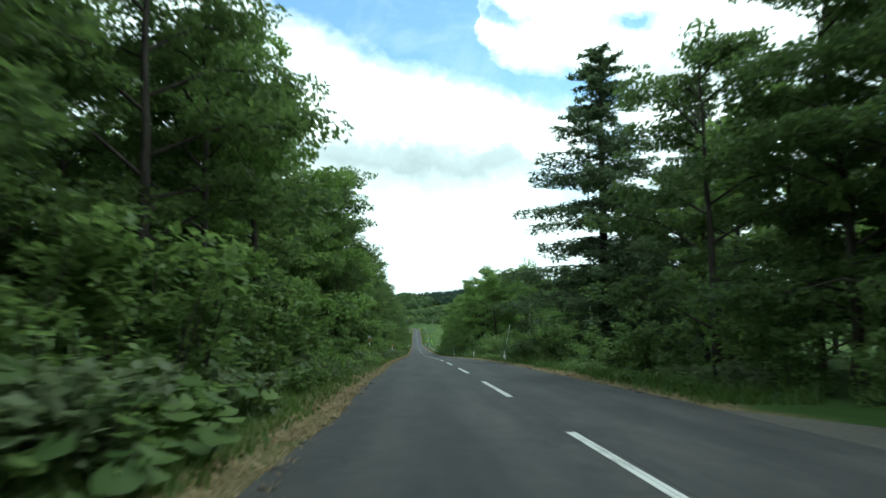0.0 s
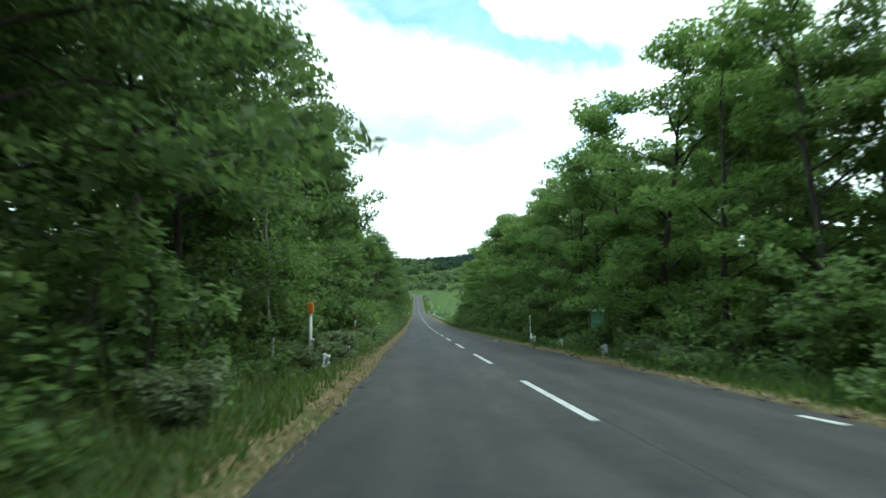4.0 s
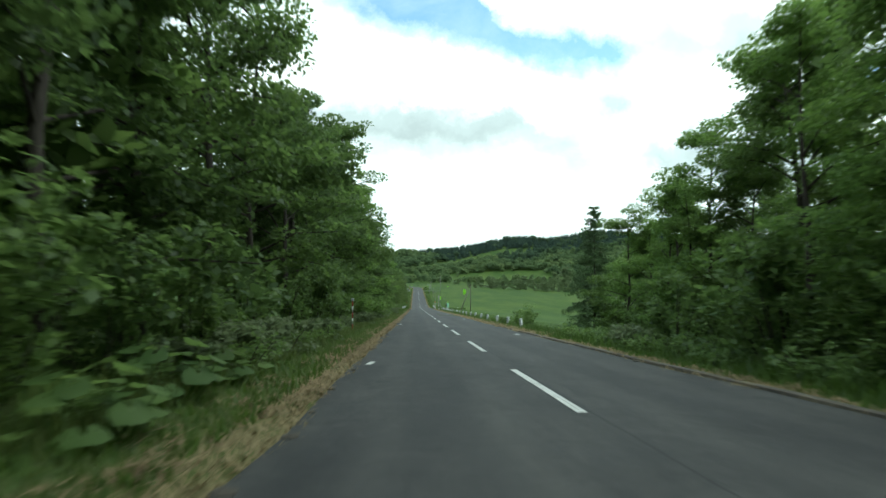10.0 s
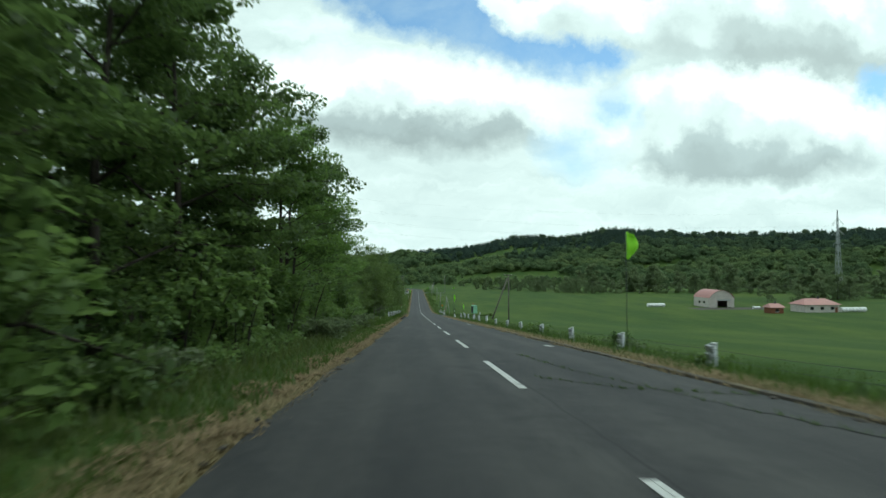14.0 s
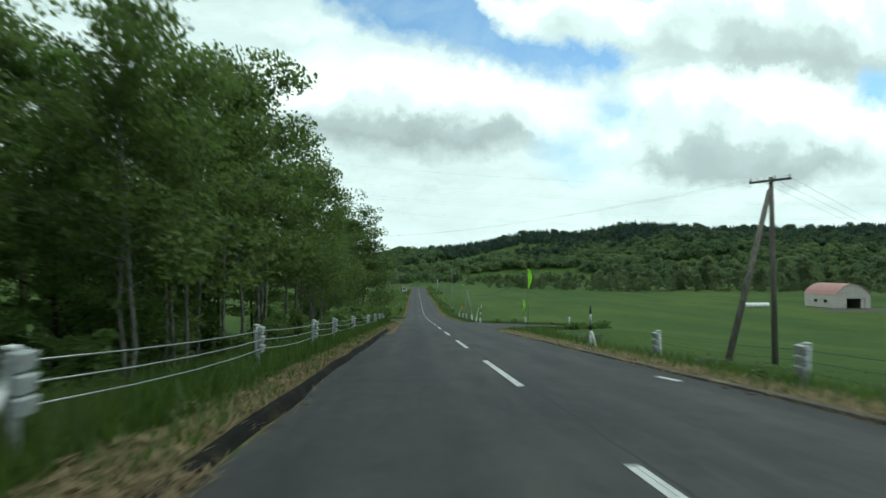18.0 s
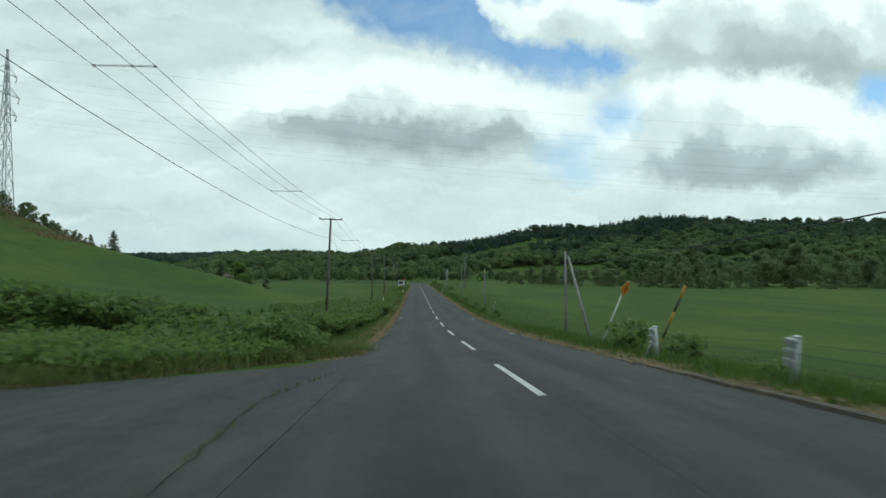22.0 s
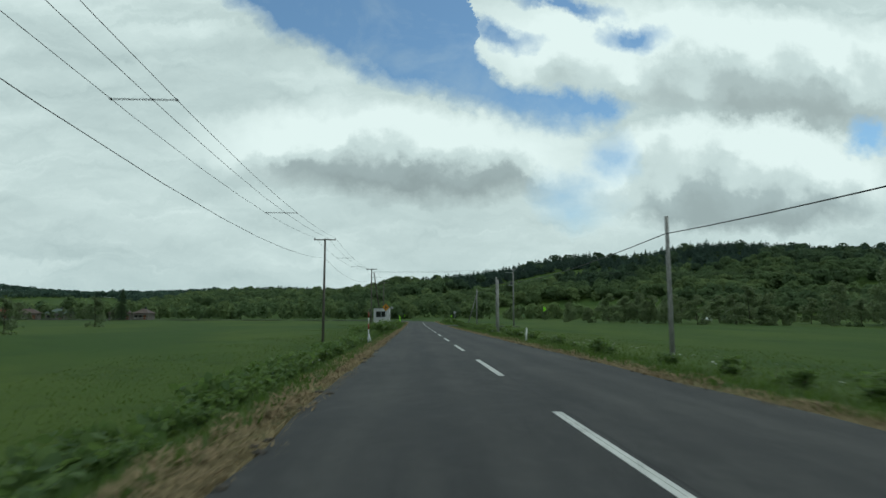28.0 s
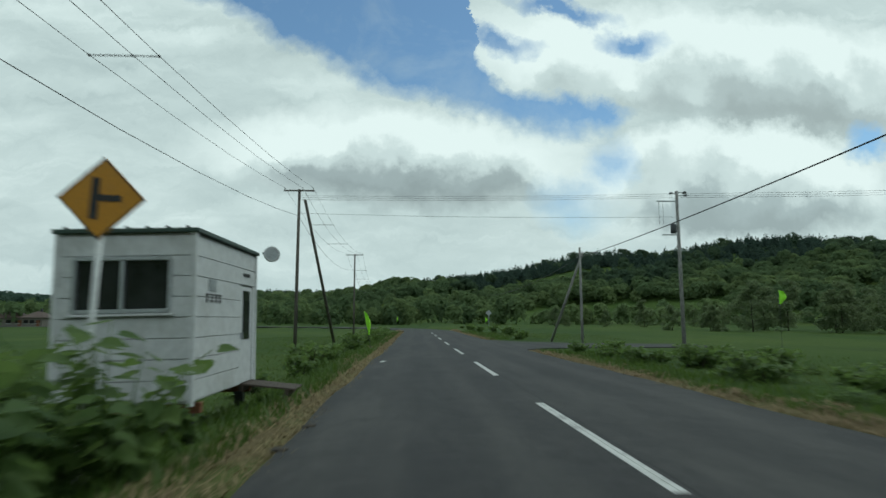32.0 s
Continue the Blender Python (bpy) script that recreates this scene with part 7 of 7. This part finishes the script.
# ---- the hut by the junction ----
def hut(x0, x1, y0, y1, z0, z1):
    """A white prefabricated hut on skids, clad in horizontal boards, with a sliding window and a door towards the road."""
    t = thing("site_hut", "white clad prefabricated hut with a dark green flat roof", "hut", at=pose((x0 + x1) / 2, (y0 + y1) / 2, z0, 0, -1.2, 0))
    w, d, h = x1 - x0, y1 - y0, z1 - z0
    part("core", boxed((w - 0.05, d - 0.05, h - 0.05), (0, 0, h / 2 + 0.02)), "hut_white", t)
    rows = 8
    bh = (h - 0.12) / rows
    win = (-0.755, 0.675, 1.44, 2.24)  # across and up, on the wall that faces the traffic
    for k in range(rows):
        za, zb = 0.08 + bh * k, 0.08 + bh * (k + 1) - 0.012
        zc, zh = (za + zb) / 2, zb - za
        cut = zb > win[2] + 0.05 and za < win[3] - 0.05
        front = [(-w / 2, win[0]), (win[1], w / 2)] if cut else [(-w / 2, w / 2)]
        for a, b in front:
            part("board", boxed((b - a, 0.03, zh), ((a + b) / 2, -d / 2 - 0.012, zc), bevel=0.005), "hut_white", t)
        part("board", boxed((w, 0.03, zh), (0, d / 2 + 0.012, zc), bevel=0.005), "hut_white", t)
        part("board", boxed((0.03, d, zh), (-w / 2 - 0.012, 0, zc), bevel=0.005), "hut_white", t)
        door_cut = zb < 2.0
        for a, b in ([(-d / 2, d / 2 - 1.05), (d / 2 - 0.2, d / 2)] if door_cut else [(-d / 2, d / 2)]):
            part("board", boxed((0.03, b - a, zh), (w / 2 + 0.012, (a + b) / 2, zc), bevel=0.005), "hut_white", t)
    for sx in (-1, 1):
        for sy in (-1, 1):
            part("corner_trim", boxed((0.09, 0.09, h), (sx * w / 2, sy * d / 2, h / 2), bevel=0.01), "hut_white", t)
    wd = part("window", boxed((win[1] - win[0], 0.03, win[3] - win[2]), ((win[0] + win[1]) / 2, -d / 2 + 0.02, (win[2] + win[3]) / 2)), "window_glass", t, "dark sliding window")
    cx, cz = (win[0] + win[1]) / 2, (win[2] + win[3]) / 2
    for a, b, c, e in ((win[0], win[1], win[2] - 0.03, win[2] + 0.03), (win[0], win[1], win[3] - 0.03, win[3] + 0.03), (win[0] - 0.03, win[0] + 0.03, win[2], win[3]), (win[1] - 0.03, win[1] + 0.03, win[2], win[3]), (cx - 0.03, cx + 0.03, win[2], win[3])):
        part("frame", boxed((b - a, 0.07, e - c), ((a + b) / 2, -d / 2 - 0.02, (c + e) / 2), bevel=0.008), "steel", wd)
    part("sill", boxed((win[1] - win[0] + 0.16, 0.1, 0.04), (cx, -d / 2 - 0.05, win[2] - 0.06), bevel=0.01), "hut_white", wd)
    dr = part("door", boxed((0.04, 0.8, 1.85), (w / 2 - 0.005, d / 2 - 0.62, 1.0), bevel=0.01), "hut_white", t, "white door with a narrow dark pane")
    part("pane", boxed((0.02, 0.42, 0.95), (w / 2 + 0.02, d / 2 - 0.62, 1.38), bevel=0.004), "window_glass", dr)
    part("handle", boxed((0.05, 0.03, 0.12), (w / 2 + 0.035, d / 2 - 0.95, 0.98), bevel=0.008), "steel", dr)
    part("roof", boxed((w + 0.16, d + 0.16, 0.07), (0, 0, h + 0.03), bevel=0.012), "roof_green", t, "dark green sheet metal roof")
    for k in range(7):
        part("roof_bolt", boxed((0.05, 0.05, 0.04), (-w / 2 + 0.1 + k * (w - 0.2) / 6, -d / 2 - 0.03, h + 0.08), bevel=0.008), "dark_metal", t)
    for sy in (-0.4, 0.4):
        part("skid", boxed((w + 0.1, 0.12, 0.16), (0, sy * d, -0.06), bevel=0.01), "rust", t, "rusty steel skid")
    for sx in (-0.42, 0.42):
        for sy in (-0.4, 0.4):
            part("foot", boxed((0.16, 0.16, 0.5), (sx * w, sy * d, -0.38)), "dark_metal", t)
    # name board: writing too small to read, as plain bars
    b = part("name_plate", boxed((0.015, 0.34, 0.2), (w / 2 + 0.035, -d / 2 + 0.72, 1.86), bevel=0.004), "steel", t)
    for k in range(4):
        bm = boxed((0.012, 0.13, 0.024), (w / 2 + 0.036, -d / 2 + 0.5 + 0.2 * k, 1.70))
        box(bm, (0.012, 0.028, 0.15), (w / 2 + 0.036, -d / 2 + 0.5 + 0.2 * k, 1.64))
        box(bm, (0.012, 0.11, 0.024), (w / 2 + 0.036, -d / 2 + 0.5 + 0.2 * k, 1.60))
        part("sign_bar", bm, "black_paint", t)
    for k in range(3):
        part("sign_bar", boxed((0.012, 0.11, 0.07), (w / 2 + 0.036, d / 2 - 0.82 + 0.15 * k, 2.16)), "black_paint", t)


plain("roof_green", (0.035, 0.065, 0.05), 0.45, 0.2, scale=1.5)
m, g = base_graph("window_glass")
finish(g, g.ramp(g.noise(g.node("ShaderNodeTexCoord").outputs["Object"], 2.0), [(0.3, (0.012, 0.013, 0.014)), (0.7, (0.03, 0.032, 0.034))]), 0.06, 0.0, None, spec=0.5)
hut(-7.45, -5.42, 559.4, 562.7, -37.26, -34.62)

steps = thing("ramp", "weathered plank ramp at the hut's door", "ramp", at=pose(-4.98, 562.3, -37.36, 0, 6, 0))
for k in range(4):
    part("plank", boxed((1.15, 0.17, 0.035), (0, -0.3 + 0.19 * k, 0.12), bevel=0.006), "ramp_wood", steps)
part("beam", boxed((0.09, 0.8, 0.12), (-0.45, 0, 0.05)), "ramp_wood", steps)
part("beam", boxed((0.09, 0.8, 0.12), (0.42, 0, 0.05)), "ramp_wood", steps)

dish = thing("round_plate", "round grey metal disc on a bracket at the hut's corner", "plate", at=pose(-5.22, 563.1, -34.52, 0, 0, 10))
bm = bmesh.new()
bmesh.ops.create_cone(bm, cap_ends=True, segments=28, radius1=0.175, radius2=0.15, depth=0.05, matrix=pose(0, 0, 0, 90, 0, 0))
part("disc", bm, "steel", dish)
bm = bmesh.new()
tube(bm, [(0.15 * math.cos(a), -0.03, 0.15 * math.sin(a)) for a in np.linspace(0, 6.283, 25)], 0.012, 5)
part("rim", bm, "white_paint", dish)
part("bracket", tubed([(0, 0.02, 0), (-0.2, 0.05, 0.02)], 0.02, 6), "dark_metal", dish)


def junction_sign(x, y, ground, centre):
    t = thing("junction_sign", "yellow diamond warning sign on a white pole", "road sign", at=pose(x, y, ground, 0, 1.5, 2))
    h = centre - ground
    part("post", tubed([(0, 0.05, -0.3), (0, 0.05, h + 0.3)], 0.038, 12), "white_paint", t)
    plate = part("plate", boxed((0.71, 0.015, 0.71), (0, 0, h), Matrix.Rotation(radians(45), 4, "Y"), 0.006), "yellow_sign", t)
    bm = bmesh.new()
    for k in range(4):
        a = Matrix.Rotation(radians(45 + 90 * k), 4, "Y")
        box(bm, (0.71, 0.008, 0.014), (Matrix.Translation((0, -0.012, h)) @ a @ Vector((0, 0, 0.34))), a)
    part("border", bm, "black_paint", plate)
    part("symbol", boxed((0.095, 0.008, 0.5), (-0.075, -0.014, h), bevel=0.003), "black_paint", plate)
    part("symbol", boxed((0.26, 0.008, 0.08), (0.1, -0.014, h + 0.005), bevel=0.003), "black_paint", plate)
    part("clamp", boxed((0.1, 0.05, 0.05), (0, 0.03, h - 0.25), bevel=0.01), "steel", t)


junction_sign(-5.86, 557.3, float(ground_z(-5.86, 557.3)), -34.52)

far_sign = thing("road_sign", "grey back of a diamond road sign at the bend", "road sign", at=at_ground(8.5, 632))
part("post", tubed([(0, 0, -0.2), (0, 0, 2.6)], 0.035, 8), "steel", far_sign)
part("plate", boxed((0.65, 0.015, 0.65), (0, -0.05, 2.5), Matrix.Rotation(radians(45), 4, "Y"), 0.005), "steel", far_sign)


# ---- the farm ----
def barn(x, y, w, l, h, eave):
    """A cream barn with a rounded red sheet roof and a wide dark doorway."""
    z = float(ground_z(x + w / 2, y)) - 0.1
    t = thing("barn", "cream walled barn with a rounded faded red roof", "barn", at=pose(x, y, z))
    arch = [(w * f, eave + (h - eave) * math.sin(math.pi * f) ** 0.75) for f in np.linspace(0, 1, 13)]
    door = (w * 0.33, w * 0.85, 3.3)
    for yy, opened in ((0, True), (l, False)):
        bm = bmesh.new()
        if opened:
            outline = [(0, 0), (door[0], 0), (door[0], door[2]), (door[1], door[2]), (door[1], 0), (w, 0)] + arch[::-1]
        else:
            outline = [(0, 0), (w, 0)] + arch[::-1]
        a = [bm.verts.new((u, yy, v)) for u, v in outline]
        b = [bm.verts.new((u, yy + 0.15, v)) for u, v in outline]
        bm.faces.new(a), bm.faces.new(b[::-1])
        for i in range(len(a)):
            bm.faces.new((a[i], b[i], b[(i + 1) % len(a)], a[(i + 1) % len(a)]))
        bmesh.ops.recalc_face_normals(bm, faces=bm.faces)
        part("gable_wall", bm, "wall_cream", t)
    for xx in (0.08, w - 0.08):
        part("side_wall", boxed((0.15, l, eave + 0.1), (xx, l / 2 + 0.08, eave / 2)), "wall_cream", t)
    for k in range(12):
        (ua, va), (ub, vb) = arch[k], arch[k + 1]
        bm = bmesh.new()
        d = Vector((ub - ua, 0, vb - va))
        n = Vector((-d.z, 0, d.x)).normalized() * 0.08
        pts = [Vector((ua, -0.4, va)), Vector((ub, -0.4, vb)), Vector((ub, l + 0.5, vb)), Vector((ua, l + 0.5, va))]
        a = [bm.verts.new(p) for p in pts]
        b = [bm.verts.new(p + n) for p in pts]
        bm.faces.new(a[::-1]), bm.faces.new(b)
        for i in range(4):
            bm.faces.new((a[i], a[(i + 1) % 4], b[(i + 1) % 4], b[i]))
        bmesh.ops.recalc_face_normals(bm, faces=bm.faces)
        part("roof_sheet", bm, "roof_red", t)
    part("lintel", boxed((door[1] - door[0], 0.2, 0.5), ((door[0] + door[1]) / 2, 0, door[2] - 0.2)), "steel", t)
    part("door_leaf", boxed((1.2, 0.1, 2.9), (door[1] - 0.6, 0.25, 1.45)), "wall_cream", t)
    for yy in (l * 0.3, l * 0.62):
        wd = part("window", boxed((0.1, 1.3, 0.9), (-0.03, yy, 2.0)), "window_glass", t)
        part("frame", boxed((0.14, 1.5, 0.1), (-0.04, yy, 1.5)), "white_paint", wd)


barn(118.0, 462, 10.6, 12.5, 7.1, 3.9)


def farm_yard(x0, x1, y0, y1):
    """Trodden dark earth before the barn, lying on the field."""
    nx_, ny_ = 24, 12
    r = random.Random(3)
    verts, faces = [], []
    for j in range(ny_ + 1):
        for i in range(nx_ + 1):
            x, y = x0 + (x1 - x0) * i / nx_, y0 + (y1 - y0) * j / ny_
            edge = min(i, nx_ - i, j * 2, (ny_ - j) * 2)
            verts.append((x + r.uniform(-0.4, 0.4), y + r.uniform(-0.4, 0.4), float(ground_z(x, y)) + (0.06 if edge > 1 else -0.02)))
    for j in range(ny_):
        for i in range(nx_):
            a = j * (nx_ + 1) + i
            faces.append((a, a + 1, a + nx_ + 2, a + nx_ + 1))
    return tagged(data_part("farm_yard", verts, faces, "soil", smooth=True), "trodden dark earth yard before the barn", "yard", kind="structure")


farm_yard(106, 142, 450, 461.5)


def house(x, y, w, l, wall_h, roof_h, label, wall="wall_cream", roof="roof_red", turn=0.0, windows=3, hip=2.5):
    z = float(ground_z(x, y)) - 0.1
    t = thing("house", label, "house", "farm and village houses", pose(x, y, z, 0, 0, turn))
    part("wall", boxed((w, l, wall_h), (0, 0, wall_h / 2)), wall, t)
    bm = bmesh.new()
    e = 0.6
    low = [bm.verts.new(p) for p in ((-w / 2 - e, -l / 2 - e, wall_h), (w / 2 + e, -l / 2 - e, wall_h), (w / 2 + e, l / 2 + e, wall_h), (-w / 2 - e, l / 2 + e, wall_h))]
    top = [bm.verts.new((-w / 2 + hip, 0, wall_h + roof_h)), bm.verts.new((w / 2 - hip, 0, wall_h + roof_h))]
    bm.faces.new((low[0], low[1], top[1], top[0])), bm.faces.new((low[2], low[3], top[0], top[1]))
    bm.faces.new((low[1], low[2], top[1])), bm.faces.new((low[3], low[0], top[0])), bm.faces.new(low[::-1])
    r = part("roof", bm, roof, t)
    part("chimney", boxed((0.5, 0.5, 1.4), (w * 0.1, 0, wall_h + roof_h)), "dark_metal", r)
    for k in range(windows):
        u = -w / 2 + (k + 0.7) * w / (windows + 0.4)
        wd = part("window", boxed((1.3, 0.08, 1.1), (u, -l / 2 - 0.02, wall_h * 0.55)), "window_glass", t)
        part("frame", boxed((1.5, 0.12, 0.1), (u, -l / 2 - 0.04, wall_h * 0.55 - 0.6)), "white_paint", wd)
    part("door", boxed((1.0, 0.08, 2.0), (w / 2 - 1.2, -l / 2 - 0.03, 1.0)), "rust", t)


house(145.8, 439, 13.0, 8, 2.9, 2.1, "long cream farmhouse with a faded red roof")
house(127.0, 434, 4.6, 4, 2.2, 1.4, "small dark red shed beside the farmhouse", wall="rust", windows=1, hip=0.4)
for x, y, w, turn, roof, label in ((-168, 735, 9, 20, "roof_brown", "brown roofed village house among trees"), (-150, 728, 8, -10, "roof_green", "green roofed village house among trees"), (-132, 742, 8.5, 15, "roof_brown", "low brown roofed village house"), (-186, 745, 10, 5, "rust", "rusty roofed village house"), (-118, 733, 6, 0, "roof_brown", "small brown roofed village shed")):
    house(x, y, w, 6.5, 2.8, 2.0, label, wall="wall_dull", roof=roof, turn=turn)


def silage_roll(x, y, length, turn, r=0.75):
    z = float(ground_z(x, y))
    t = thing("silage_roll", "long white plastic wrapped silage roll on the grass", "silage roll", "silage rolls", pose(x, y, z, 0, 0, turn))
    n = max(int(length / 1.3), 1)
    for k in range(n):
        a = -length / 2 + length * k / n
        pts = [(a + 0.01, 0, r * 0.9), (a + 0.1, 0, r * 0.9), (a + length / n - 0.1, 0, r * 0.9), (a + length / n - 0.01, 0, r * 0.9)]
        part("bale", tubed(pts, [r * 0.88, r, r, r * 0.88], 14), "white_wrap", t)


silage_roll(98.5, 468, 7.4, 0)
silage_roll(159, 437, 9.5, 0, 0.9)
silage_roll(133.5, 455, 3.0, 10, 0.5)
silage_roll(112, 700, 4, 0, 0.6)
